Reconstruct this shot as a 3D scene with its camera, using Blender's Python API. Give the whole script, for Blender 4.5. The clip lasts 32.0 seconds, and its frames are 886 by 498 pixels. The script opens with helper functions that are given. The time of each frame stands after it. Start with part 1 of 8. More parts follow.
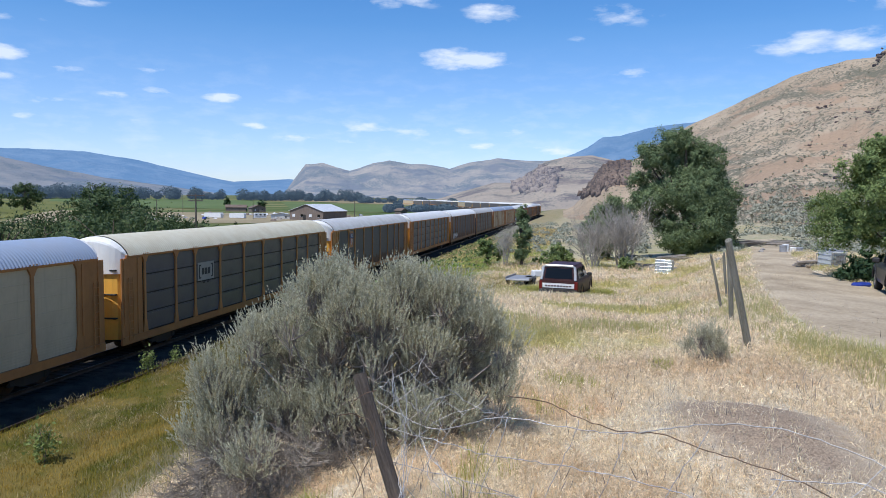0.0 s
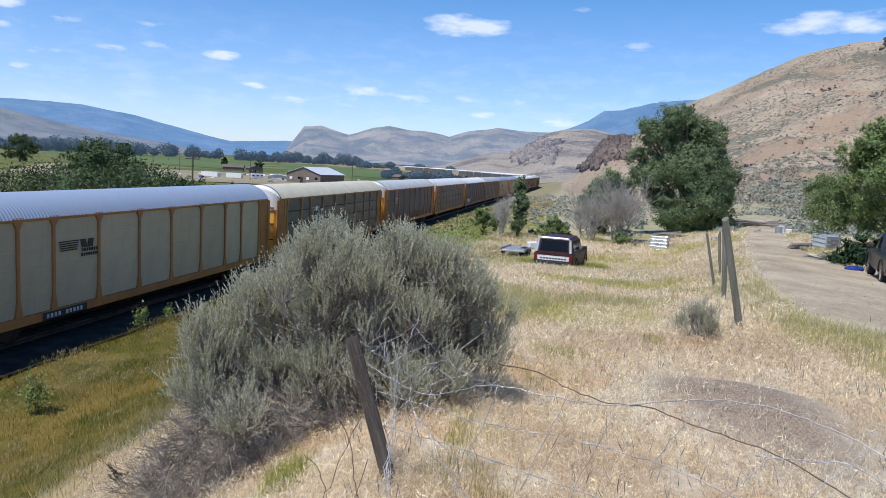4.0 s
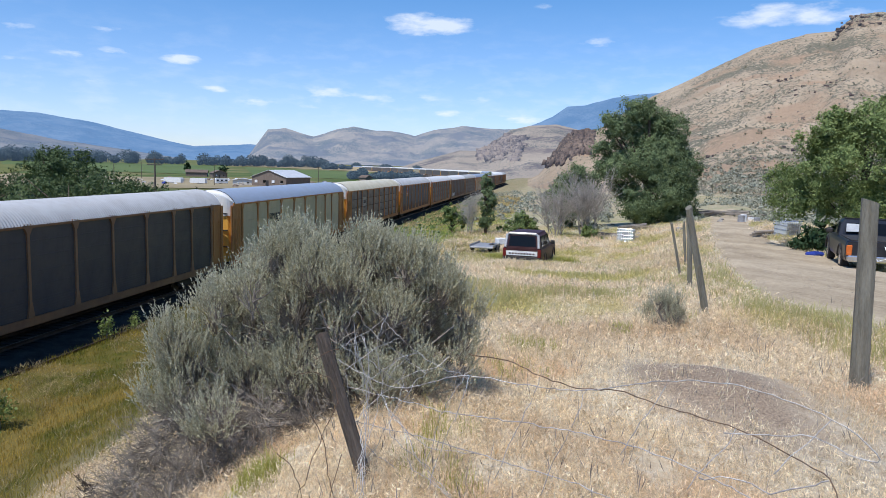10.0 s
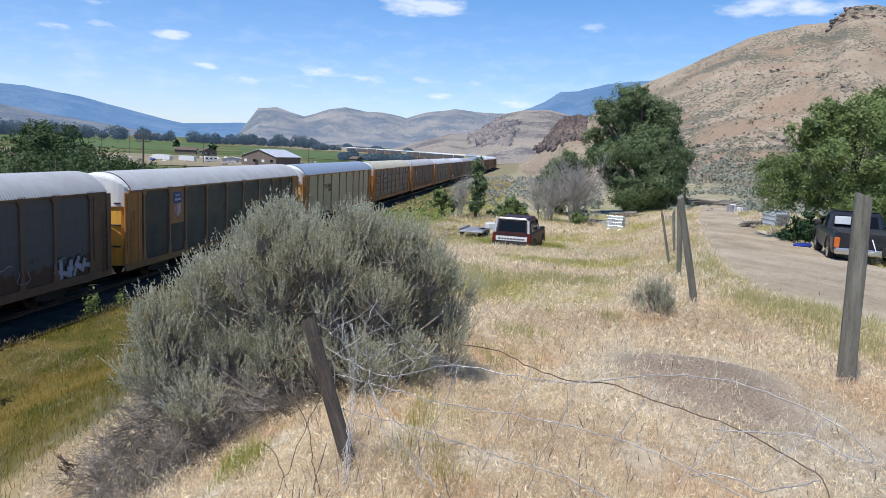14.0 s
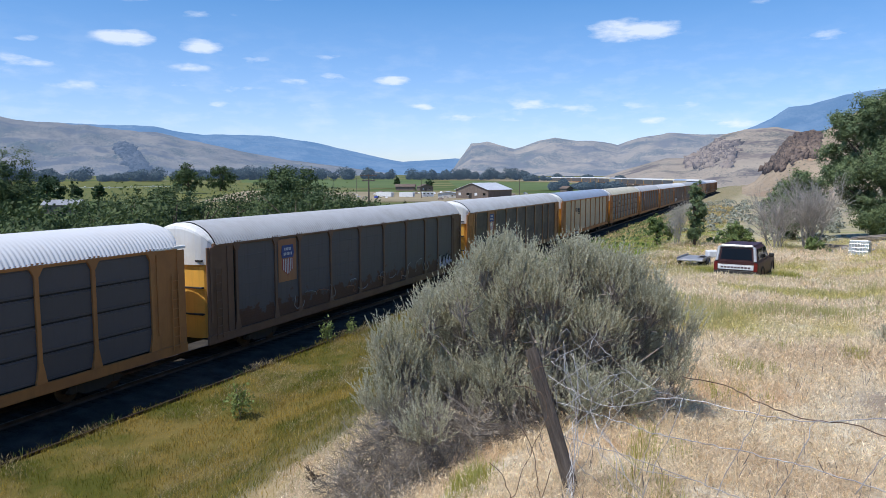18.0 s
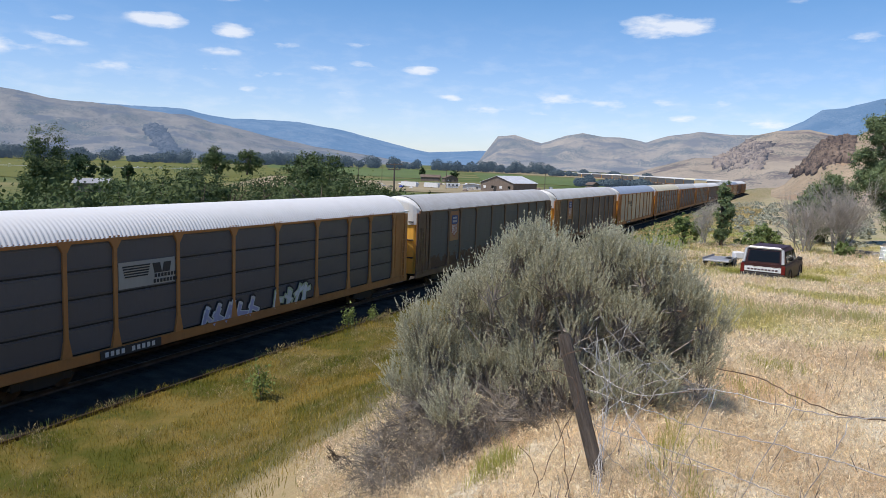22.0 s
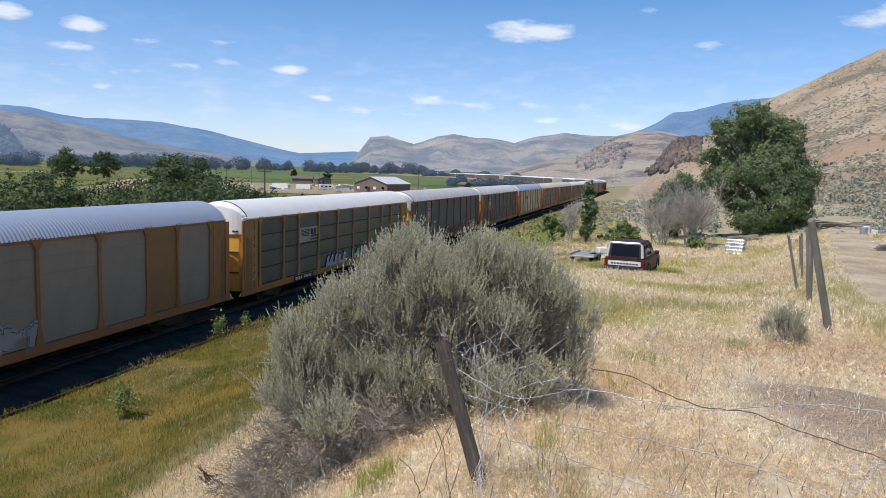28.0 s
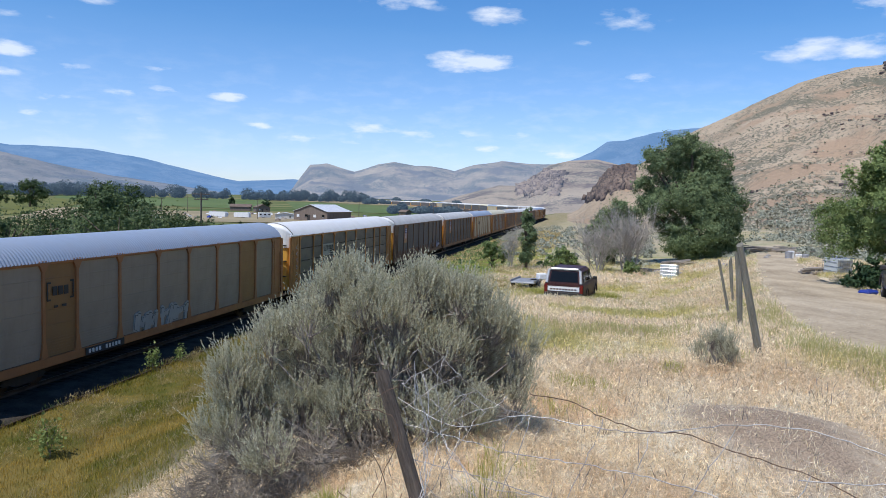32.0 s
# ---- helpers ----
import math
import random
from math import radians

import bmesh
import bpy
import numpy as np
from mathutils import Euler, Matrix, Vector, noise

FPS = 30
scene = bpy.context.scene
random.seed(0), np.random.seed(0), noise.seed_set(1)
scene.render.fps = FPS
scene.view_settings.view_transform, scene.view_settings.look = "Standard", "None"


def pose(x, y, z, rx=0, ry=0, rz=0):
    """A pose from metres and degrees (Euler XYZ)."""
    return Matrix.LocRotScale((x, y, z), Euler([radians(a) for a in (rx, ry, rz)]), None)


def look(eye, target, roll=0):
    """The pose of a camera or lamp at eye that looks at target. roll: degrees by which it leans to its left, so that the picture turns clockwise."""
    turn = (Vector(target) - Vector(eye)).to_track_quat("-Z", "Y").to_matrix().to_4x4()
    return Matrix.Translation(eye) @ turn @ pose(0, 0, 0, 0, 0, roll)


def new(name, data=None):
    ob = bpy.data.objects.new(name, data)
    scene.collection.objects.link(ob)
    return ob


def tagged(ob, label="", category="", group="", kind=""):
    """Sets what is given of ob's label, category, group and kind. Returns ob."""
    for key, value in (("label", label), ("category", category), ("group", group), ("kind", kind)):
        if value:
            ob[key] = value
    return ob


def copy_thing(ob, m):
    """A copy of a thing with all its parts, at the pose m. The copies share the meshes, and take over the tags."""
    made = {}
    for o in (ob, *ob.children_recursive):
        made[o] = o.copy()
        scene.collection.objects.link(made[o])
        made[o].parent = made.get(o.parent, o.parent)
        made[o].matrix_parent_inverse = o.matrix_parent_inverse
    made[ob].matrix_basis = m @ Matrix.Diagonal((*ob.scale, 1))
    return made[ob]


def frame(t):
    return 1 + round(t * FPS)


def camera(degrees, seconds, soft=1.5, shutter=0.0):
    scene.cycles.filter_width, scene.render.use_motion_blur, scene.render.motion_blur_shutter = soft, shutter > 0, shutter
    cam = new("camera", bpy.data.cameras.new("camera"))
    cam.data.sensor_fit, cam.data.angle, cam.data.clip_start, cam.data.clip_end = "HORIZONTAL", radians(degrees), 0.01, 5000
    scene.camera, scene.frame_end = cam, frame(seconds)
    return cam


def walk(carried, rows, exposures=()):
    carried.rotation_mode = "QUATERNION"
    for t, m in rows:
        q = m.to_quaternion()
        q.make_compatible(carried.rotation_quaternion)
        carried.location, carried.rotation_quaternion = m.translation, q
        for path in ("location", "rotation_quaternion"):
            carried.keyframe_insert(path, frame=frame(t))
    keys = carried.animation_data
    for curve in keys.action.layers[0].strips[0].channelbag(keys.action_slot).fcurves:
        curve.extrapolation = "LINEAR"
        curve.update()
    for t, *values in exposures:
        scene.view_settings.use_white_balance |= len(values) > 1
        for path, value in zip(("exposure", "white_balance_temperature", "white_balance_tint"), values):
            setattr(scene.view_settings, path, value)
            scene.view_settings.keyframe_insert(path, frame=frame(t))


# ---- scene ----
cam = camera(62.74, 32.0, soft=0.5)
# ---- camera and its walk ----
PATH = [
    (0, 0.036, 0.019, 1.620, 85.95, -0.70, 0.00),
    (0.5, 0.035, 0.021, 1.612, 85.18, -0.36, -0.29),
    (1, 0.036, 0.013, 1.607, 85.11, -0.33, -0.69),
    (1.5, 0.039, 0.021, 1.609, 84.12, -0.44, -0.52),
    (2, 0.040, 0.017, 1.609, 83.73, -2.63, -0.42),
    (2.5, 0.031, 0.016, 1.615, 82.70, -2.28, -0.38),
    (3, 0.032, 0.024, 1.611, 83.43, -2.85, -0.87),
    (3.5, 0.032, 0.030, 1.615, 83.88, -2.86, 0.73),
    (4, 0.033, 0.034, 1.610, 83.45, -2.96, -0.12),
    (4.5, 0.035, 0.050, 1.609, 82.28, -2.49, 0.53),
    (6.5, 0.029, 0.048, 1.593, 82.37, -3.36, -0.27),
    (7, 0.029, 0.052, 1.594, 81.90, -3.35, -0.67),
    (7.5, 0.034, 0.047, 1.596, 81.46, -2.03, -0.18),
    (8, 0.041, 0.044, 1.592, 81.81, -1.40, -0.50),
    (8.5, 0.045, 0.041, 1.589, 82.16, -0.39, -0.27),
    (9, 0.049, 0.032, 1.593, 83.59, -1.72, -1.63),
    (9.5, 0.044, 0.027, 1.590, 84.68, -1.27, -3.10),
    (10, 0.043, 0.031, 1.575, 83.47, -1.40, -2.75),
    (10.5, 0.037, 0.029, 1.580, 85.08, -0.69, -3.88),
    (11, 0.027, 0.024, 1.581, 85.61, -0.78, -2.84),
    (11.5, 0.032, 0.041, 1.580, 85.26, -0.85, -2.52),
    (12, 0.034, 0.048, 1.575, 84.41, -1.17, -2.80),
    (12.5, 0.031, 0.050, 1.577, 83.37, -0.51, -1.89),
    (13, 0.035, 0.085, 1.590, 83.79, -1.79, -3.73),
    (13.5, 0.039, 0.102, 1.592, 83.71, -2.94, -4.94),
    (14, 0.037, 0.109, 1.584, 82.18, -2.68, -3.44),
    (14.5, 0.046, 0.104, 1.582, 81.52, -2.02, -2.83),
    (16.5, 0.076, 0.001, 1.609, 81.78, 0.17, -1.79),
    (17, 0.053, -0.031, 1.634, 84.53, -0.49, 0.60),
    (17.5, 0.015, -0.070, 1.630, 85.39, -0.16, 7.82),
    (18, 0.001, -0.076, 1.624, 84.16, -0.00, 12.90),
    (18.5, -0.011, -0.086, 1.606, 85.17, -0.38, 11.79),
    (19, -0.034, -0.092, 1.606, 84.76, -0.71, 14.40),
    (19.5, -0.046, -0.112, 1.595, 83.81, -1.70, 14.86),
    (20, -0.047, -0.127, 1.592, 82.59, -1.38, 16.84),
    (20.5, -0.054, -0.116, 1.584, 82.38, -1.09, 16.76),
    (21, -0.053, -0.101, 1.574, 82.73, -0.76, 15.36),
    (21.5, -0.063, -0.108, 1.566, 83.37, -1.08, 14.33),
    (22, -0.065, -0.104, 1.570, 83.46, -1.97, 14.89),
    (22.5, -0.049, -0.093, 1.588, 83.32, -2.70, 16.17),
    (23, -0.030, -0.087, 1.579, 84.00, -3.55, 13.11),
    (23.5, -0.057, -0.094, 1.587, 82.36, -4.05, 15.65),
    (24, -0.058, -0.073, 1.578, 81.44, -3.38, 15.17),
    (24.5, -0.040, -0.036, 1.583, 81.73, -2.94, 13.18),
    (26.5, -0.105, -0.031, 1.609, 80.86, -3.72, 11.80),
    (27, -0.087, -0.028, 1.597, 83.46, -1.41, 11.07),
    (27.5, -0.082, -0.017, 1.595, 84.07, -1.23, 6.68),
    (28, -0.080, -0.007, 1.597, 83.82, -1.59, 4.98),
    (28.5, -0.074, 0.001, 1.595, 83.68, -1.62, 4.92),
    (29, -0.075, 0.008, 1.590, 83.18, -1.92, 5.17),
    (29.5, -0.072, 0.014, 1.592, 82.65, -1.99, 3.66),
    (30, -0.076, 0.008, 1.593, 82.32, -2.33, 2.71),
    (30.5, -0.081, 0.013, 1.595, 82.28, -2.34, 3.19),
    (31, -0.082, 0.009, 1.606, 84.90, -2.09, 2.85),
    (31.5, -0.085, 0.007, 1.599, 85.67, -2.75, 2.29),
    (32, -0.071, 0.008, 1.596, 86.11, -1.47, 0.33),
]
walk(cam, [(t, pose(*p)) for t, *p in PATH], exposures=[(0, 0.12, 6150, 10), (16, 0.12, 6250, 10), (18, 0.12, 6250, 10), (19.2, 0.12, 6820, 11), (27, 0.12, 6800, 11), (32, 0.12, 6250, 10)])

# ---- world and sun ----
SUN_WAY = Vector((-0.306, -0.355, 0.883)).normalized()
world = bpy.data.worlds.new("sky")
scene.world = world
world.use_nodes = True
# (azimuth, elevation, half width, half height) in degrees and density of each cloud, from the camera's post
CLOUDS = [
    (1.3, 10.6, 3.4, 0.75, 1.0), (3.6, 14.0, 1.9, 0.8, 0.9), (13.5, 13.6, 2.6, 0.9, 0.45), (14.5, 9.4, 1.7, 0.35, 0.55),
    (27.5, 10.9, 4.6, 0.8, 0.8), (31.5, 14.2, 3.0, 1.3, 0.9), (-16.6, 7.2, 1.6, 0.33, 0.8), (-21.3, 7.5, 1.0, 0.25, 0.7),
    (-21.6, 8.8, 1.1, 0.25, 0.5), (-31.0, 9.3, 1.6, 0.5, 0.85), (-27.5, 8.5, 1.4, 0.3, 0.5), (-30.5, 11.5, 2.0, 0.3, 0.45),
    (-3.5, 14.8, 3.2, 0.6, 0.6), (-5.0, 4.9, 5.0, 0.7, 0.28), (3.0, 4.1, 1.0, 0.3, 0.7), (8.0, 3.6, 3.0, 0.4, 0.5),
    (-36.0, 9.6, 2.0, 0.55, 1.0), (-42.0, 9.0, 0.8, 0.3, 0.8), (-31.5, 7.8, 1.6, 0.3, 0.5), (-39.0, 6.2, 2.2, 0.3, 0.45),
    (-36.5, 12.4, 2.8, 0.35, 0.5), (-46.5, 7.0, 3.0, 0.6, 0.5), (-26.0, 13.0, 1.6, 0.3, 0.5), (-33.0, 6.4, 1.2, 0.3, 0.45),
    (10.5, 12.0, 1.0, 0.3, 0.4), (-7.5, 4.2, 1.0, 0.25, 0.5), (-12.5, 9.6, 1.0, 0.3, 0.3), (-25.0, 5.3, 2.6, 0.3, 0.3),
    (-6.0, 5.3, 2.2, 0.45, 0.6), (-1.0, 5.1, 3.0, 0.4, 0.55), (-28.0, 6.3, 1.4, 0.3, 0.6), (-14.5, 5.2, 1.0, 0.25, 0.6), (-29.8, 5.2, 1.2, 0.25, 0.5),
    (-24.0, 7.0, 1.2, 0.25, 0.5), (-11.5, 4.4, 1.6, 0.3, 0.5), (5.5, 5.2, 1.0, 0.25, 0.45), (-42.5, 7.6, 2.0, 0.4, 0.6), (-48.0, 9.0, 2.0, 0.4, 0.6),
]


def build_sky(tree):
    nodes, link = tree.nodes, tree.links.new
    nodes.clear()
    out, back = nodes.new("ShaderNodeOutputWorld"), nodes.new("ShaderNodeBackground")
    sky = nodes.new("ShaderNodeTexSky")
    sky.sky_type, sky.sun_disc = "NISHITA", False
    sky.sun_elevation = math.asin(SUN_WAY.z)
    sky.sun_rotation = math.atan2(SUN_WAY.x, SUN_WAY.y)
    sky.altitude, sky.air_density, sky.dust_density, sky.ozone_density = 400, 1.0, 0.15, 3.0
    coord = nodes.new("ShaderNodeTexCoord")

    def m(op, *values):
        n = nodes.new("ShaderNodeMath")
        n.operation = op
        for k, v in enumerate(values):
            if isinstance(v, (int, float)):
                n.inputs[k].default_value = v
            else:
                link(v, n.inputs[k])
        return n.outputs[0]

    split = nodes.new("ShaderNodeSeparateXYZ")
    link(coord.outputs["Generated"], split.inputs[0])
    az = m("MULTIPLY", m("ARCTAN2", split.outputs[0], split.outputs[1]), 57.2958)
    el = m("MULTIPLY", m("ARCSINE", split.outputs[2]), 57.2958)
    flat = nodes.new("ShaderNodeCombineXYZ")
    link(m("MULTIPLY", az, 0.17), flat.inputs[0])
    link(m("MULTIPLY", el, 0.5), flat.inputs[1])
    puff = nodes.new("ShaderNodeTexNoise")
    puff.inputs["Scale"].default_value, puff.inputs["Detail"].default_value, puff.inputs["Roughness"].default_value = 2.2, 6.0, 0.56
    link(flat.outputs[0], puff.inputs["Vector"])
    total = None
    for a, e, w, h, d in CLOUDS:
        da, de = m("DIVIDE", m("SUBTRACT", az, a), w), m("DIVIDE", m("SUBTRACT", el, e), h)
        far = m("ADD", m("MULTIPLY", da, da), m("MULTIPLY", de, de))
        one = m("MULTIPLY", m("MAXIMUM", m("SUBTRACT", 1.9, far), 0.0), d / 1.9)
        total = one if total is None else m("MAXIMUM", total, one)
    ragged = m("MULTIPLY", m("SUBTRACT", puff.outputs["Fac"], 0.5), 3.4)
    body = m("MULTIPLY", m("MAXIMUM", m("SUBTRACT", m("ADD", m("MULTIPLY", total, 1.75), ragged), 0.56), 0.0), m("MINIMUM", m("MULTIPLY", total, 2.2), 1.0))
    low = m("MULTIPLY", m("MAXIMUM", m("SUBTRACT", 7.0, m("ABSOLUTE", m("SUBTRACT", el, 4.5))), 0.0), 0.1)
    haze = m("MULTIPLY", m("MAXIMUM", m("SUBTRACT", 13.0, m("ABSOLUTE", el)), 0.0), 0.011)
    veil = m("MULTIPLY", m("MAXIMUM", m("SUBTRACT", puff.outputs["Fac"], 0.47), 0.0), m("ADD", 0.02, low))
    cover = m("MINIMUM", m("MAXIMUM", m("ADD", m("MULTIPLY", body, 0.64), m("ADD", veil, haze)), 0.0), 0.7)
    mix = nodes.new("ShaderNodeMix")
    mix.data_type = "RGBA"
    link(cover, mix.inputs["Factor"])
    rich = nodes.new("ShaderNodeHueSaturation")
    rich.inputs["Saturation"].default_value, rich.inputs["Value"].default_value = 1.31, 1.1
    link(sky.outputs[0], rich.inputs["Color"])
    tint = nodes.new("ShaderNodeMix")
    tint.data_type, tint.blend_type = "RGBA", "MULTIPLY"
    tint.inputs["Factor"].default_value = 1.0
    height = nodes.new("ShaderNodeMix")
    height.data_type = "RGBA"
    link(m("MINIMUM", m("MAXIMUM", m("MULTIPLY", m("ADD", el, 1.0), 0.075), 0.0), 1.0), height.inputs["Factor"])
    height.inputs["A"].default_value, height.inputs["B"].default_value = (0.68, 0.765, 1.12, 1), (1.08, 0.985, 1.04, 1)
    link(height.outputs["Result"], tint.inputs["B"])
    link(rich.outputs[0], tint.inputs["A"])
    link(tint.outputs["Result"], mix.inputs["A"])
    mix.inputs["B"].default_value = (7.7, 8.0, 8.5, 1)
    link(mix.outputs["Result"], back.inputs[0])
    back.inputs[1].default_value = 0.117
    link(back.outputs[0], out.inputs[0])


build_sky(world.node_tree)
sun = new("sun", bpy.data.lights.new("sun", "SUN"))
sun.data.energy, sun.data.angle, sun.data.color = 4.2, radians(0.53), (1.0, 0.95, 0.88)
sun.matrix_world = look(tuple(SUN_WAY * 100), (0, 0, 0))

# ---- materials ----


def material(name, build, rough=0.7, metal=0.0, spec=0.4):
    mat = bpy.data.materials.new(name)
    mat.use_nodes = True
    tree = mat.node_tree
    shader = tree.nodes["Principled BSDF"]
    shader.inputs["Roughness"].default_value = rough
    shader.inputs["Metallic"].default_value = metal
    shader.inputs["Specular IOR Level"].default_value = spec
    build(Nodes(tree, shader))
    return mat


class Nodes:
    """Short ways to wire a material."""

    def __init__(self, tree, shader):
        self.tree, self.shader = tree, shader
        self.coord = tree.nodes.new("ShaderNodeTexCoord").outputs["Object"]
        self.geo = tree.nodes.new("ShaderNodeNewGeometry")

    def put(self, value, socket):
        if hasattr(value, "is_linked"):
            self.tree.links.new(value, socket)
        else:
            socket.default_value = value

    def noise(self, scale, detail=4.0, rough=0.55, stretch=None, vector=None):
        n = self.tree.nodes.new("ShaderNodeTexNoise")
        n.inputs["Scale"].default_value, n.inputs["Detail"].default_value, n.inputs["Roughness"].default_value = scale, detail, rough
        v = vector or self.coord
        if stretch:
            s = self.tree.nodes.new("ShaderNodeMapping")
            s.inputs["Scale"].default_value = stretch
            self.tree.links.new(v, s.inputs[0])
            v = s.outputs[0]
        self.tree.links.new(v, n.inputs["Vector"])
        return n.outputs["Fac"]

    def ramp(self, fac, low, high):
        n = self.tree.nodes.new("ShaderNodeMapRange")
        n.inputs["From Min"].default_value, n.inputs["From Max"].default_value = low, high
        self.put(fac, n.inputs["Value"])
        return n.outputs[0]

    def mix(self, fac, a, b):
        n = self.tree.nodes.new("ShaderNodeMix")
        n.data_type = "RGBA"
        self.put(fac, n.inputs["Factor"])
        for value, key in ((a, "A"), (b, "B")):
            self.put((*value, 1) if isinstance(value, tuple) and len(value) == 3 else value, n.inputs[key])
        return n.outputs["Result"]

    def math(self, op, a, b=0.0):
        n = self.tree.nodes.new("ShaderNodeMath")
        n.operation = op
        self.put(a, n.inputs[0])
        self.put(b, n.inputs[1])
        return n.outputs[0]

    def attribute(self, name):
        n = self.tree.nodes.new("ShaderNodeAttribute")
        n.attribute_name = name
        return n.outputs["Fac"]

    def object_random(self):
        return self.tree.nodes.new("ShaderNodeObjectInfo").outputs["Random"]

    def place(self):
        """Object coordinates shifted from object to object, so that alike pieces wear differently."""
        n = self.tree.nodes.new("ShaderNodeVectorMath")
        n.operation = "ADD"
        self.tree.links.new(self.coord, n.inputs[0])
        shift = self.tree.nodes.new("ShaderNodeCombineXYZ")
        self.put(self.math("MULTIPLY", self.object_random(), 37.0), shift.inputs[0])
        self.tree.links.new(shift.outputs[0], n.inputs[1])
        return n.outputs[0]

    def island(self):
        return self.geo.outputs["Random Per Island"]

    def position(self, axis):
        n = self.tree.nodes.new("ShaderNodeSeparateXYZ")
        self.tree.links.new(self.coord, n.inputs[0])
        return n.outputs[axis]

    def colour(self, value):
        self.put((*value, 1) if isinstance(value, tuple) else value, self.shader.inputs["Base Color"])

    def rough(self, value):
        self.put(value, self.shader.inputs["Roughness"])

    def bump(self, height, strength=0.3, distance=0.02):
        n = self.tree.nodes.new("ShaderNodeBump")
        n.inputs["Strength"].default_value, n.inputs["Distance"].default_value = strength, distance
        self.put(height, n.inputs["Height"])
        self.tree.links.new(n.outputs[0], self.shader.inputs["Normal"])


def two_tone(name, a, b, scale=1.0, fine=14.0, rough=0.75, bump=0.3, depth=0.02, stretch=None, metal=0.0, spec=0.3):
    """Two colours in large patches, broken by a fine grain."""

    def build(n):
        big, small = n.noise(scale, 4, stretch=stretch), n.noise(fine, 4, 0.65, stretch=stretch)
        fac = n.ramp(n.math("ADD", n.math("MULTIPLY", big, 0.6), n.math("MULTIPLY", small, 0.4)), 0.34, 0.66)
        n.colour(n.mix(fac, a, b))
        n.bump(small, bump, depth)

    return material(name, build, rough, metal, spec)


def paint(name, colour, dirt=(0.07, 0.05, 0.035), amount=0.45, rough=0.5, streaks=True):
    """Weathered paint on steel, with rain streaks and grime."""

    def build(n):
        grime = n.ramp(n.noise(0.8, 6, 0.65), 0.42, 0.75)
        run = n.ramp(n.noise(3.0, 5, 0.6, stretch=(1.6, 1.6, 0.16)), 0.45, 0.8) if streaks else grime
        fine = n.noise(40, 3)
        fac = n.math("MULTIPLY", n.math("MAXIMUM", grime, run), amount)
        shift = n.math("ADD", 0.88, n.math("MULTIPLY", n.object_random(), 0.24))
        base = n.tree.nodes.new("ShaderNodeVectorMath")
        base.operation = "SCALE"
        base.inputs[0].default_value = colour
        n.put(shift, base.inputs["Scale"])
        n.colour(n.mix(fac, base.outputs[0], dirt))
        n.rough(n.math("ADD", rough, n.math("MULTIPLY", grime, 0.25)))
        n.bump(fine, 0.08, 0.004)

    return material(name, build, rough, 0.0, 0.5)


def rusted(name, colour, rust):
    """Dark steel sheet whose foot has flaked and rusted, with a ragged upper edge."""

    def build(n):
        edge = n.math("ADD", n.math("MULTIPLY", n.noise(0.9, 5, 0.6, vector=n.place()), 2.6), n.math("MULTIPLY", n.noise(5, 4, 0.6), 0.5))
        foot = n.ramp(n.math("SUBTRACT", edge, n.math("ADD", n.position(2), 2.62)), 0.0, 0.12)
        runs = n.ramp(n.noise(3.0, 5, 0.6, stretch=(1.6, 1.6, 0.16)), 0.5, 0.85)
        base = n.mix(n.math("MULTIPLY", runs, 0.5), colour, (0.08, 0.06, 0.05))
        worn = n.mix(n.noise(14, 4, 0.7), rust, (0.075, 0.045, 0.032))
        n.colour(n.mix(foot, base, worn))
        n.bump(n.noise(40, 3), 0.1, 0.004)

    return material(name, build, 0.6, 0.0, 0.35)


def leaf(name, a, b, thin=0.33, air=0.0, scale=0.5):
    """Foliage, each leaf a little different, some light let through. air: a blue glow standing in for haze before far
    trees.
    """

    def build(n):
        patch = n.noise(scale, 3)
        fac = n.ramp(n.math("ADD", n.math("MULTIPLY", n.island(), 0.6), n.math("MULTIPLY", patch, 0.6)), 0.2, 0.95)
        n.colour(n.mix(fac, a, b))
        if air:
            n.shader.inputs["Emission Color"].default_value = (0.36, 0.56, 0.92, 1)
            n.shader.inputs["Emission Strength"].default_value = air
        see = n.tree.nodes.new("ShaderNodeBsdfTranslucent")
        n.tree.links.new(n.shader.inputs["Base Color"].links[0].from_socket, see.inputs[0])
        blend = n.tree.nodes.new("ShaderNodeMixShader")
        blend.inputs[0].default_value = thin
        n.tree.links.new(n.shader.outputs[0], blend.inputs[1])
        n.tree.links.new(see.outputs[0], blend.inputs[2])
        n.tree.links.new(blend.outputs[0], n.tree.nodes["Material Output"].inputs[0])

    return material(name, build, 0.65, 0.0, 0.25)


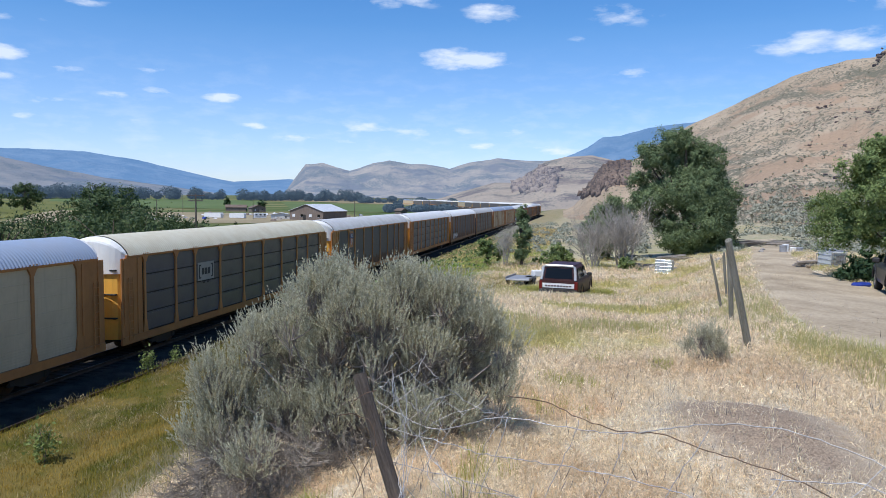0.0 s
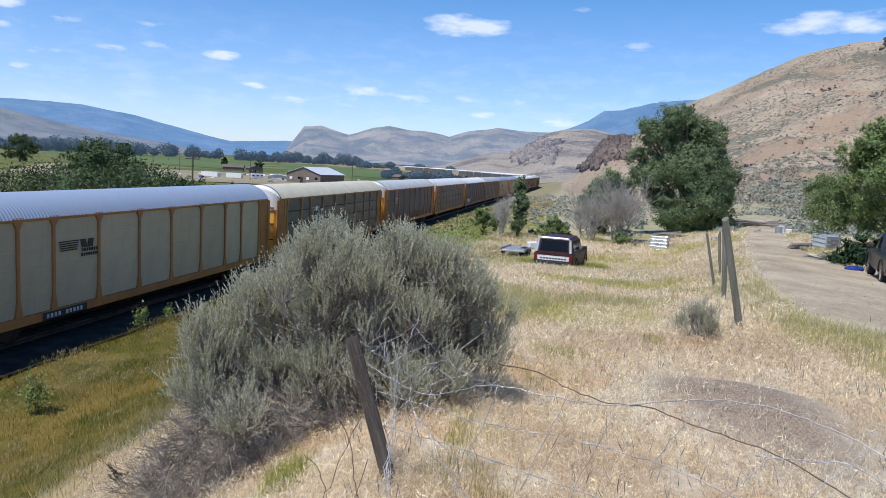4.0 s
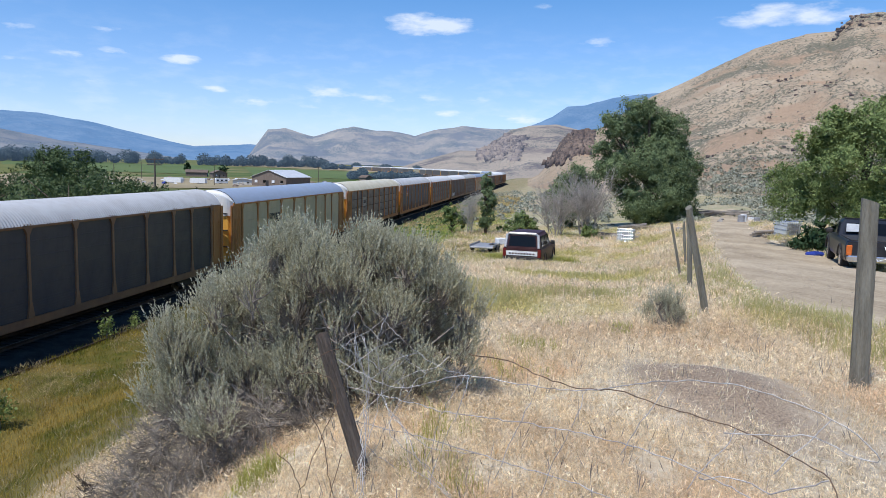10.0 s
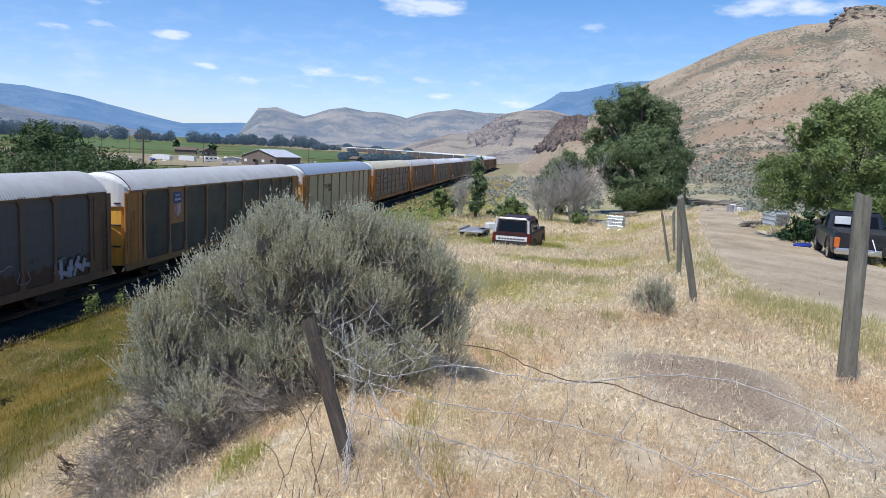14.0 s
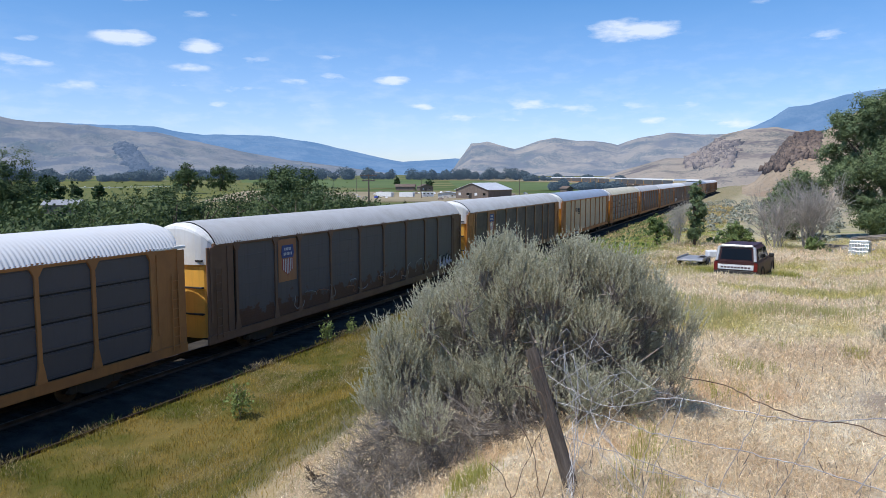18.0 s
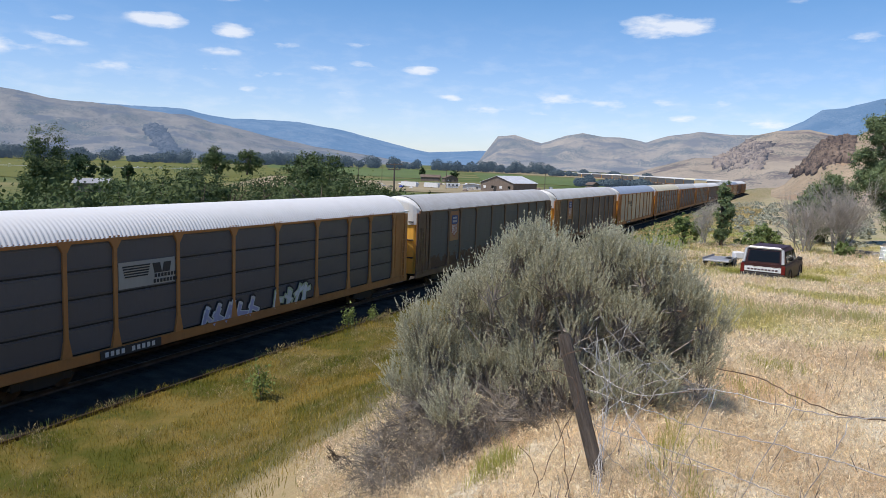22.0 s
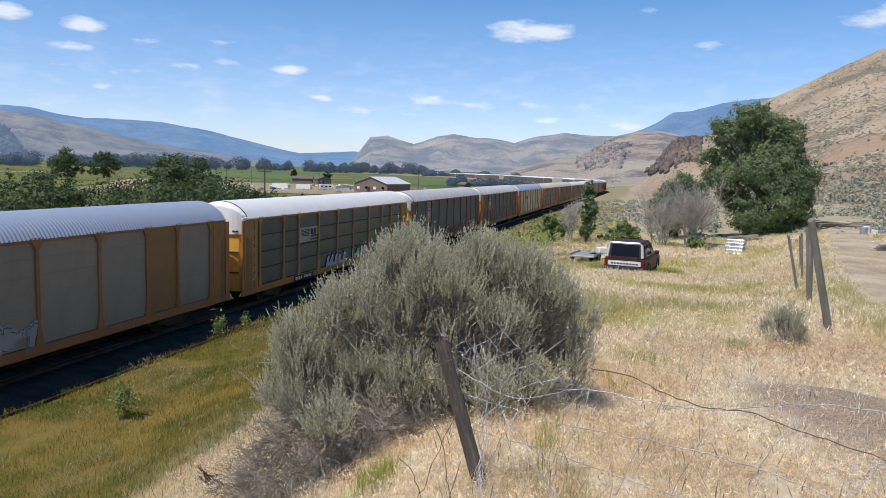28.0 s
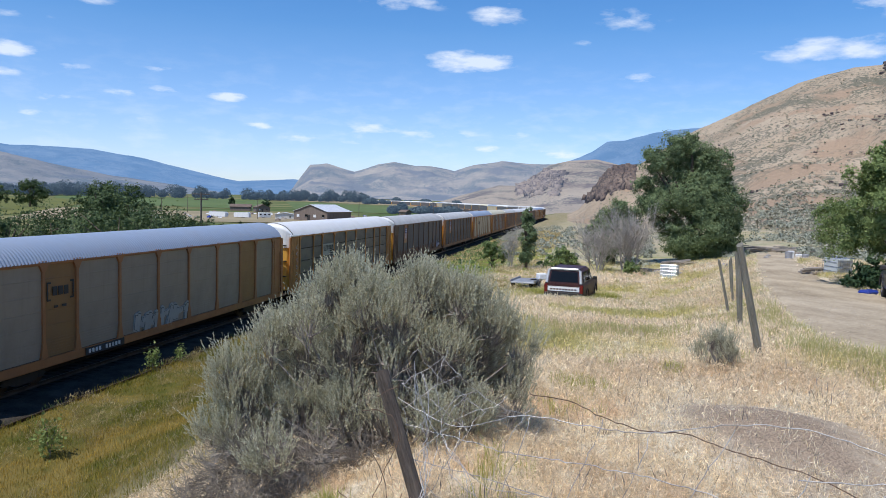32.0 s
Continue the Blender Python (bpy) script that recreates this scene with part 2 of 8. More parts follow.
def meadow(n):
    """Dry field colours: straw and rust-pink patches, green where the ground stays damp."""
    fine, mid, big = n.noise(11, 5, 0.7), n.noise(0.8, 4, 0.6), n.noise(0.19, 5, 0.6, stretch=(0.9, 1.25, 1))
    straw = n.mix(n.ramp(fine, 0.36, 0.64), (0.53, 0.43, 0.285), (0.96, 0.88, 0.70))
    straw = n.mix(n.math("MULTIPLY", n.ramp(mid, 0.5, 0.68), 0.6), straw, (0.68, 0.495, 0.315))
    straw = n.mix(n.math("MULTIPLY", n.ramp(n.noise(0.42, 4, 0.65, stretch=(0.7, 1.5, 1)), 0.46, 0.64), 0.55), straw, (0.56, 0.425, 0.27))
    damp = n.ramp(n.math("ADD", n.math("MULTIPLY", mid, 0.3), n.math("MULTIPLY", big, 0.7)), 0.50, 0.58)
    damp = n.math("MULTIPLY", damp, n.ramp(n.position(1), 6.8, 9.5))
    green = n.mix(n.ramp(fine, 0.3, 0.7), (0.40, 0.365, 0.125), (0.66, 0.59, 0.28))
    return straw, green, damp, fine


def bank_tone(n):
    mid, wide, fine = n.noise(0.9, 4, 0.6), n.noise(0.22, 3, 0.5), n.noise(9, 4, 0.7)
    c = n.mix(n.ramp(n.math("ADD", n.math("MULTIPLY", mid, 0.5), n.math("MULTIPLY", wide, 0.5)), 0.43, 0.58), (0.095, 0.105, 0.014), (0.26, 0.195, 0.055))
    c = n.mix(n.math("MULTIPLY", n.ramp(fine, 0.35, 0.75), 0.5), c, (0.16, 0.135, 0.036))
    # fresher grass farther along, then dry sandy ground with sparse weeds
    fresh = n.mix(n.ramp(mid, 0.42, 0.6), (0.15, 0.25, 0.045), (0.36, 0.33, 0.13))
    sandy = n.mix(n.ramp(mid, 0.4, 0.62), (0.27, 0.26, 0.12), (0.50, 0.40, 0.26))
    c = n.mix(n.ramp(n.position(1), 36, 56), c, fresh)
    return n.mix(n.ramp(n.position(1), 64, 92), c, sandy)


def ground_paint():
    def build(n):
        zone, bare = n.attribute("zone"), n.attribute("bare")
        straw, green, damp, fine = meadow(n)
        big = n.noise(0.012, 4, 0.55)
        thatch = n.tree.nodes.new("ShaderNodeVectorMath")
        thatch.operation = "SCALE"
        n.put(n.mix(damp, straw, green), thatch.inputs[0])
        thatch.inputs["Scale"].default_value = 0.72
        dry = thatch.outputs[0]
        valley = n.mix(n.ramp(big, 0.42, 0.6), (0.075, 0.11, 0.03), (0.20, 0.18, 0.08))
        sod = n.tree.nodes.new("ShaderNodeVectorMath")
        sod.operation = "SCALE"
        n.put(bank_tone(n), sod.inputs[0])
        sod.inputs["Scale"].default_value = 0.68
        c = n.mix(n.ramp(zone, 0.0, 1.0), dry, sod.outputs[0])
        c = n.mix(n.ramp(zone, 1.0, 2.0), c, valley)
        earth = n.mix(n.ramp(n.noise(60, 4, 0.7), 0.35, 0.65), (0.155, 0.115, 0.083), (0.40, 0.31, 0.222))
        c = n.mix(bare, c, earth)
        pale = n.mix(n.ramp(fine, 0.3, 0.7), (0.29, 0.21, 0.105), (0.47, 0.365, 0.20))
        pale = n.mix(n.math("MULTIPLY", n.ramp(n.noise(2.2, 4, 0.6), 0.45, 0.65), 0.6), pale, (0.34, 0.27, 0.14))
        n.colour(n.mix(n.attribute("sand"), c, pale))
        n.bump(fine, 0.6, 0.05)

    return material("ground_earth", build, 0.95, 0, 0.15)


def blade_paint(name, bank=False):
    """Grass blades: the colour of their patch of ground, each blade a little different."""

    def build(n):
        if bank:
            c = bank_tone(n)
        else:
            straw, green, damp, _ = meadow(n)
            c = n.mix(damp, straw, green)
        light = n.mix(n.island(), (0.82, 0.79, 0.75), (1.5, 1.46, 1.4)) if not bank else n.mix(n.island(), (1.0, 1.03, 0.95), (2.7, 2.45, 2.0))
        m = n.tree.nodes.new("ShaderNodeVectorMath")
        m.operation = "MULTIPLY"
        n.put(c, m.inputs[0])
        n.put(light, m.inputs[1])
        n.colour(m.outputs[0])
        see = n.tree.nodes.new("ShaderNodeBsdfTranslucent")
        n.put(m.outputs[0], see.inputs[0])
        blend = n.tree.nodes.new("ShaderNodeMixShader")
        blend.inputs[0].default_value = 0.5 if bank else 0.45
        n.put(n.shader.outputs[0], blend.inputs[1])
        n.put(see.outputs[0], blend.inputs[2])
        n.put(blend.outputs[0], n.tree.nodes["Material Output"].inputs[0])

    return material(name, build, 0.8, 0, 0.2)


def hill_paint(name, a, b, shrub, density, air=0.0, scale=1.0, rock=None, tint=(0.40, 0.58, 0.92, 1)):
    """Dry hillside: earth, gullies and dots of brush. air: emission standing in for the light of the air before a far
    range.
    """

    def build(n):
        big, mid = n.noise(0.012 * scale, 5, 0.6), n.noise(0.06 * scale, 5, 0.6)
        c = n.mix(n.ramp(n.math("ADD", n.math("MULTIPLY", big, 0.5), n.math("MULTIPLY", mid, 0.5)), 0.4, 0.62), a, b)
        dots, clump = n.noise(0.55 * scale, 3, 0.7), n.noise(0.02 * scale, 3, 0.5)
        spots = n.ramp(n.math("ADD", dots, n.math("MULTIPLY", n.math("SUBTRACT", clump, 0.5), 0.8)), density, density + 0.08)
        c = n.mix(spots, c, shrub)
        if rock:
            steep = n.ramp(n.noise(0.02 * scale, 6, 0.65, stretch=(1, 1, 2.5)), 0.52, 0.6)
            c = n.mix(n.math("MULTIPLY", steep, 0.85), c, rock)
        n.colour(c)
        n.bump(n.math("ADD", n.math("MULTIPLY", mid, 2.0), dots), 0.7, 1.2)
        # haze: the hill's own surface gives off this tint
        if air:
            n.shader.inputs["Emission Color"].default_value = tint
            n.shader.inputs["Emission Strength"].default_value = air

    return material(name, build, 0.95, 0, 0.1)


GROUND = ground_paint()
GREEN_BLADES = leaf('green_blade', (0.36, 0.345, 0.11), (0.66, 0.60, 0.29), 0.45)
FRESH_BLADES = leaf('fresh_blade', (0.32, 0.32, 0.06), (0.60, 0.57, 0.19), 0.45)
BANK_STRAW = leaf('bank_straw', (0.26, 0.20, 0.075), (0.56, 0.46, 0.25), 0.45)
BLADES, BANK_BLADES = blade_paint('straw_blades'), blade_paint('bank_blades', True)
MAT = {
    "ballast": two_tone("ballast_stone", (0.03, 0.026, 0.021), (0.085, 0.074, 0.06), 1.5, 26, 1.0, 0.9, 0.06, spec=0.05),
    "gravel": two_tone("road_gravel", (0.25, 0.195, 0.125), (0.53, 0.435, 0.305), 0.7, 12, 0.95, 0.6, 0.04, stretch=(1, 0.35, 1)),
    "rail": two_tone("rail_steel", (0.05, 0.032, 0.022), (0.12, 0.08, 0.055), 2, 30, 0.5, 0.1, 0.004, metal=0.6),
    "tie": two_tone("tie_wood", (0.02, 0.017, 0.014), (0.05, 0.042, 0.035), 2, 20, 0.9, 0.5, 0.01),
    "post": two_tone("weathered_post", (0.115, 0.105, 0.08), (0.27, 0.255, 0.205), 3, 30, 0.9, 0.8, 0.012, stretch=(6, 6, 0.6)),
    "old_post": two_tone("dark_post", (0.05, 0.04, 0.033), (0.20, 0.165, 0.135), 3, 30, 0.9, 0.8, 0.012, stretch=(6, 6, 0.6)),
    "wire": two_tone("fence_wire", (0.30, 0.28, 0.26), (0.58, 0.56, 0.54), 9, 40, 0.5, 0.2, 0.002, metal=0.5),
    "rust_wire": two_tone("rusty_wire", (0.10, 0.06, 0.04), (0.24, 0.17, 0.12), 9, 40, 0.7, 0.2, 0.002, metal=0.3),
    "bark": two_tone("bark", (0.06, 0.045, 0.033), (0.16, 0.125, 0.095), 2, 18, 0.95, 0.9, 0.03, stretch=(3, 3, 0.6)),
    "dead_twig": two_tone("dead_sage_twig", (0.09, 0.074, 0.058), (0.46, 0.405, 0.34), 6, 30, 0.95, 0.5, 0.01),
    "dead_bark": two_tone("bleached_twigs", (0.26, 0.235, 0.205), (0.46, 0.425, 0.38), 1, 18, 0.95, 0.5, 0.02),
    "sage_stem": two_tone("sage_stem", (0.15, 0.127, 0.108), (0.33, 0.29, 0.25), 4, 30, 0.95, 0.6, 0.01),
    "sage_leaf": leaf("sage_leaf", (0.30, 0.29, 0.185), (0.74, 0.71, 0.53), 0.42, scale=9.0),
    "foot_sage": leaf("foot_sage", (0.19, 0.20, 0.145), (0.42, 0.43, 0.335), 0.2),
    "hill_sage": leaf("hill_sage", (0.21, 0.205, 0.145), (0.39, 0.37, 0.275), 0.1),
    "leaf": leaf("tree_leaf", (0.105, 0.155, 0.073), (0.24, 0.30, 0.145)),
    "leaf_light": leaf("ash_leaf", (0.10, 0.155, 0.05), (0.30, 0.365, 0.135)),
    "leaf_dark": leaf("juniper_leaf", (0.02, 0.045, 0.018), (0.05, 0.09, 0.035), 0.1),
    # haze before the far trees is in the bluish leaf colour and a faint glow
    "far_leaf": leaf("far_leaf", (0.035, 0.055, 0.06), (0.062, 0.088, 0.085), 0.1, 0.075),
    "brush": leaf("brush_leaf", (0.05, 0.085, 0.025), (0.13, 0.18, 0.05)),
    "weed_leaf": leaf("weed_leaf", (0.13, 0.18, 0.045), (0.34, 0.40, 0.14)),
    "valley_leaf": leaf("valley_leaf", (0.042, 0.072, 0.03), (0.105, 0.148, 0.056), 0.25),
    "valley_brush": leaf("valley_brush", (0.045, 0.07, 0.026), (0.11, 0.145, 0.05), 0.25),
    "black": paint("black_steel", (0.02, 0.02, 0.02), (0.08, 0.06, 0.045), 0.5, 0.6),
    "rubber": two_tone("tyre_rubber", (0.015, 0.015, 0.015), (0.045, 0.042, 0.04), 3, 30, 0.85, 0.2, 0.005),
}

# ---- mesh building ----


class Shape:
    """Collects vertices and faces of one mesh."""

    def __init__(self):
        self.v, self.f = [], []

    def add(self, verts, faces):
        n = len(self.v)
        self.v += [tuple(p) for p in verts]
        self.f += [tuple(i + n for i in face) for face in faces]
        return self

    def box(self, centre, size, chamfer=0.0, turn=None):
        """A box; with chamfered edges where the chamfer is given."""
        hx, hy, hz = (s / 2 for s in size)
        c = min(chamfer, hx * 0.9, hy * 0.9, hz * 0.9)
        verts, faces = [], []
        if c <= 0:
            verts = [(x, y, z) for x in (-hx, hx) for y in (-hy, hy) for z in (-hz, hz)]
            faces = [(0, 1, 3, 2), (4, 6, 7, 5), (0, 4, 5, 1), (2, 3, 7, 6), (0, 2, 6, 4), (1, 5, 7, 3)]
        else:
            idx = {}
            for sx in (-1, 1):
                for sy in (-1, 1):
                    for sz in (-1, 1):
                        for k in range(3):
                            p = [sx * (hx - c), sy * (hy - c), sz * (hz - c)]
                            p[k] = (sx * hx, sy * hy, sz * hz)[k]
                            idx[sx, sy, sz, k] = len(verts)
                            verts.append(tuple(p))
            for k in range(3):
                a, b = (k + 1) % 3, (k + 2) % 3
                for s in (-1, 1):
                    ring = []
                    for sa, sb in ((-1, -1), (1, -1), (1, 1), (-1, 1)):
                        g = [0, 0, 0]
                        g[k], g[a], g[b] = s, sa, sb
                        ring.append(idx[(*g, k)])
                    faces.append(tuple(ring if s > 0 else ring[::-1]))
                for sa in (-1, 1):
                    for sb in (-1, 1):
                        g0, g1 = [0, 0, 0], [0, 0, 0]
                        g0[k], g1[k] = -1, 1
                        for g in (g0, g1):
                            g[a], g[b] = sa, sb
                        quad = (idx[(*g0, a)], idx[(*g1, a)], idx[(*g1, b)], idx[(*g0, b)])
                        faces.append(quad if sa * sb < 0 else quad[::-1])
            for sx in (-1, 1):
                for sy in (-1, 1):
                    for sz in (-1, 1):
                        tri = tuple(idx[sx, sy, sz, k] for k in range(3))
                        faces.append(tri if sx * sy * sz > 0 else tri[::-1])
        m = turn or Matrix()
        off = Vector(centre)
        return self.add([m @ Vector(p) + off for p in verts], faces)

    def tube(self, points, radii, sides=6, cap=True):
        """A round bar along points, with a radius at each."""
        points = [Vector(p) for p in points]
        if isinstance(radii, (int, float)):
            radii = [radii] * len(points)
        verts, faces = [], []
        for k, p in enumerate(points):
            way = (points[min(k + 1, len(points) - 1)] - points[max(k - 1, 0)]).normalized()
            side = way.cross((0, 0, 1) if abs(way.z) < 0.9 else (1, 0, 0)).normalized()
            up = side.cross(way)
            for j in range(sides):
                a = 2 * math.pi * j / sides
                verts.append(p + (side * math.cos(a) + up * math.sin(a)) * radii[k])
        for k in range(len(points) - 1):
            for j in range(sides):
                a, b = k * sides + j, k * sides + (j + 1) % sides
                faces.append((a, b, b + sides, a + sides))
        if cap:
            faces.append(tuple(range(sides))[::-1])
            faces.append(tuple(range(len(verts) - sides, len(verts))))
        return self.add(verts, faces)

    def prism(self, outline, axis, low, high):
        """An outline of two coordinates, drawn out along an axis between low and high."""
        def place(a, b, c):
            p = [a, b]
            p.insert(axis, c)
            return tuple(p)

        n = len(outline)
        verts = [place(a, b, low) for a, b in outline] + [place(a, b, high) for a, b in outline]
        faces = [(k, (k + 1) % n, (k + 1) % n + n, k + n) for k in range(n)] + [tuple(range(n))[::-1], tuple(range(n, 2 * n))]
        return self.add(verts, faces)

    def mesh(self, name, mat, smooth=False):
        me = bpy.data.meshes.new(name)
        me.from_pydata(self.v, [], self.f)
        if smooth:
            me.shade_smooth()
        me.materials.append(mat)
        me.validate()
        return me


def array_mesh(name, verts, faces, mat, smooth=False):
    """A mesh from arrays of vertices and of faces that all have the same number of corners."""
    me = bpy.data.meshes.new(name)
    corners = faces.shape[1]
    me.vertices.add(len(verts))
    me.vertices.foreach_set("co", np.ascontiguousarray(verts, dtype=np.float32).ravel())
    me.loops.add(faces.size)
    me.loops.foreach_set("vertex_index", np.ascontiguousarray(faces, dtype=np.int32).ravel())
    me.polygons.add(len(faces))
    me.polygons.foreach_set("loop_start", np.arange(0, faces.size, corners, dtype=np.int32))
    me.update(calc_edges=True)
    me.materials.append(mat)
    if smooth:
        me.shade_smooth()
    return me


def part(name, shape, mat, parent, label="", smooth=False):
    """One mesh under a thing or a part; shape may be a mesh that others share."""
    me = shape if isinstance(shape, bpy.types.Mesh) else shape.mesh(name, mat, smooth)
    ob = new(name, me)
    ob.parent = parent
    return tagged(ob, label)


def thing(name, m, label, category, group="", kind=""):
    ob = new(name)
    ob.empty_display_size = 0.2
    ob.matrix_world = m
    return tagged(ob, label, category, group, kind)


# ---- the lie of the land ----
TRACK_AT, TRACK_WAY = Vector((-11.906, 46.728)), 0.1878


def side_distance(x, y):
    """Metres to the right of the train's near side, seen along the track."""
    return (x - TRACK_AT.x) * math.cos(TRACK_WAY) - (y - TRACK_AT.y) * math.sin(TRACK_WAY)


def rail_height(y):
    return -6.0 - 0.00235 * np.clip(y, -300, 420)


def smooth_step(x, low, high):
    w = np.clip((x - low) / (high - low), 0, 1)
    return w * w * (3 - 2 * w)


def land(x, y):
    """The ground's height and its zone: 0 dry field, 1 railway bank, 2 valley."""
    x, y = np.asarray(x, float), np.asarray(y, float)
    d = np.hypot(x, y) * np.where(y < 0, -0.5, 1)
    az = np.degrees(np.arctan2(x, np.maximum(y, 0.01)))
    right = np.interp(d, [-60, 0, 12, 28, 40, 75, 110, 300], [1.5, 0, -0.58, -1.5, -1.95, -2.5, -2.2, 2])
    left = np.interp(d, [-60, 0, 5, 12, 25, 43, 60, 80, 120, 300, 420], [1.5, 0, -0.2, -0.78, -2.1, -3.9, -4.0, -3.9, -4.3, -6.0, -6.8])
    w = smooth_step(az, 15, 25)
    field = left * (1 - w) + right * w
    u = side_distance(x, y)
    bed = rail_height(y)
    low, high = np.interp(y, [10, 45], [8.0, 3.2]), np.interp(y, [8, 14, 45, 90], [19.4, 18.2, 14.0, 11.0])
    k = np.clip((u - low) / (high - low), 0, 1)
    k = k * 0.75 + 0.25 * k * k * (3 - 2 * k)
    near = (bed + 0.12) * (1 - k) + field * k
    near = near - 0.55 * (1 - smooth_step(u, 1.6, 5.0))
    near = near + 0.26 * np.exp(-(((x - 2.5) / 0.8) ** 2 + ((y - 5.95) / 1.0) ** 2))
    far_side = np.interp(u, [-300, -16, -9, -4.2], [-2.9, -2.7, -1.6, -0.42])
    rise = np.interp(np.hypot(x, y), [0, 420, 1000, 2200, 4700], [0, 0, 4.5, 8.5, 12]) * smooth_step(-u, 10, 200)
    z = np.where(u < -4.2, bed + far_side + rise, near)
    zone = np.where(u < -6, 2.0, 1 - smooth_step(u, 11, 16.5) * (1 - 0.0))
    zone = np.where((u > 6) & (y > 0), np.maximum(zone, 0.62 * smooth_step(np.hypot(x, y), 58, 84)), zone)
    return z, zone


def rough_noise(x, y, seed=0):
    """Smooth uneven ground from a few crossed waves."""
    rng = np.random.RandomState(seed)
    out = 0
    for scale, size in ((0.23, 0.045), (0.61, 0.03), (1.7, 0.02), (4.1, 0.01)):
        for _ in range(3):
            a, p = rng.rand(2) * 6.283
            out = out + size * np.sin(scale * (x * math.cos(a) + y * math.sin(a)) * (0.8 + 0.4 * rng.rand()) + p)
    return out


def lattice(i, j, seed):
    h = (i.astype(np.int64) * 374761393 + j.astype(np.int64) * 668265263 + seed * 144269504) & 0xFFFFFFFF
    h = ((h ^ (h >> 13)) * 1274126177) & 0xFFFFFFFF
    return ((h ^ (h >> 16)) & 0xFFFF) / 65535.0


def cloud_noise(x, y, octaves=5, seed=0, folds=False):
    """Sum of smooth random lattices, about 0 to 1; folds: sharp crests as on eroded land."""
    total, weight, size = 0, 0.0, 1.0
    for k in range(octaves):
        i, j = np.floor(x), np.floor(y)
        u, v = x - i, y - j
        u, v = u * u * (3 - 2 * u), v * v * (3 - 2 * v)
        a = lattice(i, j, seed + k) * (1 - u) + lattice(i + 1, j, seed + k) * u
        b = lattice(i, j + 1, seed + k) * (1 - u) + lattice(i + 1, j + 1, seed + k) * u
        n = a * (1 - v) + b * v
        total = total + size * (1 - np.abs(2 * n - 1) if folds else n)
        weight += size
        x, y, size = x * 2.03 + 11.3, y * 2.03 + 5.7, size * 0.52
    return total / weight


ROAD_LEFT = ((8.5, 0), (6.9, 5), (6.4, 9), (6.2, 11.5), (6.6, 13.4), (9.5, 21), (15.7, 36.5), (22.5, 53), (28, 66), (32.5, 78))
ROAD_RIGHT = ((16, 0), (14.5, 5), (13.8, 9), (13.6, 12), (13.8, 15), (15.2, 22), (19.6, 38.0), (26, 54), (31.5, 66), (36, 78))


def on_road(x, y):
    """How far onto the gravel drive a place lies: below 0 off it, 1 well on it."""
    ys = np.asarray(y, float)
    low = np.interp(ys, [p[1] for p in ROAD_LEFT], [p[0] for p in ROAD_LEFT])
    high = np.interp(ys, [p[1] for p in ROAD_RIGHT], [p[0] for p in ROAD_RIGHT])
    inside = np.minimum(np.asarray(x) - low, high - np.asarray(x))
    return np.where((ys > 0) & (ys < 80), inside, -5.0)


def surface(x, y):
    """The ground's height with its small bumps."""
    x, y = np.asarray(x, float), np.asarray(y, float)
    z, _ = land(x, y)
    r, u = np.hypot(x, y), side_distance(x, y)
    calm = 1 - np.clip(on_road(x, y) + 0.6, 0, 1)
    return z + rough_noise(x, y) * np.clip(r / 3, 0.2, 1) * np.where(u > 2.5, 1, 0.1) * np.where(r > 130, 0.3, 1) * calm


def land_z(x, y):
    return float(surface(x, y))


def heap_shape(x, y):
    """The low heap of bare earth in the field, 1 at its middle."""
    return np.exp(-1.1 * (((x - 2.5) / 0.66) ** 2 + ((y - 5.95) / 0.95) ** 2)) + 0.46 * np.exp(-(((x - 3.0) / 1.1) ** 2 + ((y - 4.5) / 1.4) ** 2))


def sand_shape(x, y):
    """The bare sandy shoulder above the railway bank."""
    u = side_distance(x, y) + 3.2 * (cloud_noise(np.asarray(x) * 0.9, np.asarray(y) * 0.9, 4, 13) - 0.5)
    return smooth_step(u, 12.8, 14.8) * (1 - smooth_step(np.asarray(x, float), -1.9, -1.1)) * (1 - smooth_step(np.asarray(y, float), 13.0, 17.0)) * smooth_step(np.asarray(y, float), 1.0, 4.0)


def build_ground():
    radii = np.concatenate([[0.0], np.geomspace(0.6, 4700, 250)])
    angles = np.radians(np.concatenate([np.arange(-62, 62, 0.5), np.arange(62, 298, 4.0)]))
    r, a = np.meshgrid(radii, angles, indexing="ij")
    x, y = r * np.sin(a), r * np.cos(a)
    _, zone = land(x, y)
    z = surface(x, y)
    bare = np.clip(heap_shape(x, y) * 1.7 - 0.25 + 0.6 * (cloud_noise(x * 1.8, y * 1.8, 4, 3) - 0.5), 0, 1)
    sand = sand_shape(x, y)
    n, m = r.shape
    i, j = np.meshgrid(np.arange(n - 1), np.arange(m), indexing="ij")
    k = (j + 1) % m
    faces = np.stack([i * m + j, (i + 1) * m + j, (i + 1) * m + k, i * m + k], -1).reshape(-1, 4)
    me = array_mesh("ground", np.stack([x, y, z], -1).reshape(-1, 3), faces[:, ::-1], GROUND, True)
    me.attributes.new("zone", "FLOAT", "POINT").data.foreach_set("value", zone.ravel().astype(np.float32))
    me.attributes.new("bare", "FLOAT", "POINT").data.foreach_set("value", bare.ravel().astype(np.float32))
    me.attributes.new("sand", "FLOAT", "POINT").data.foreach_set("value", sand.ravel().astype(np.float32))
    tagged(new("ground", me), "dry grass slope falling to the railway and the green valley", "ground", kind="structure")


build_ground()

# ---- the hills ----


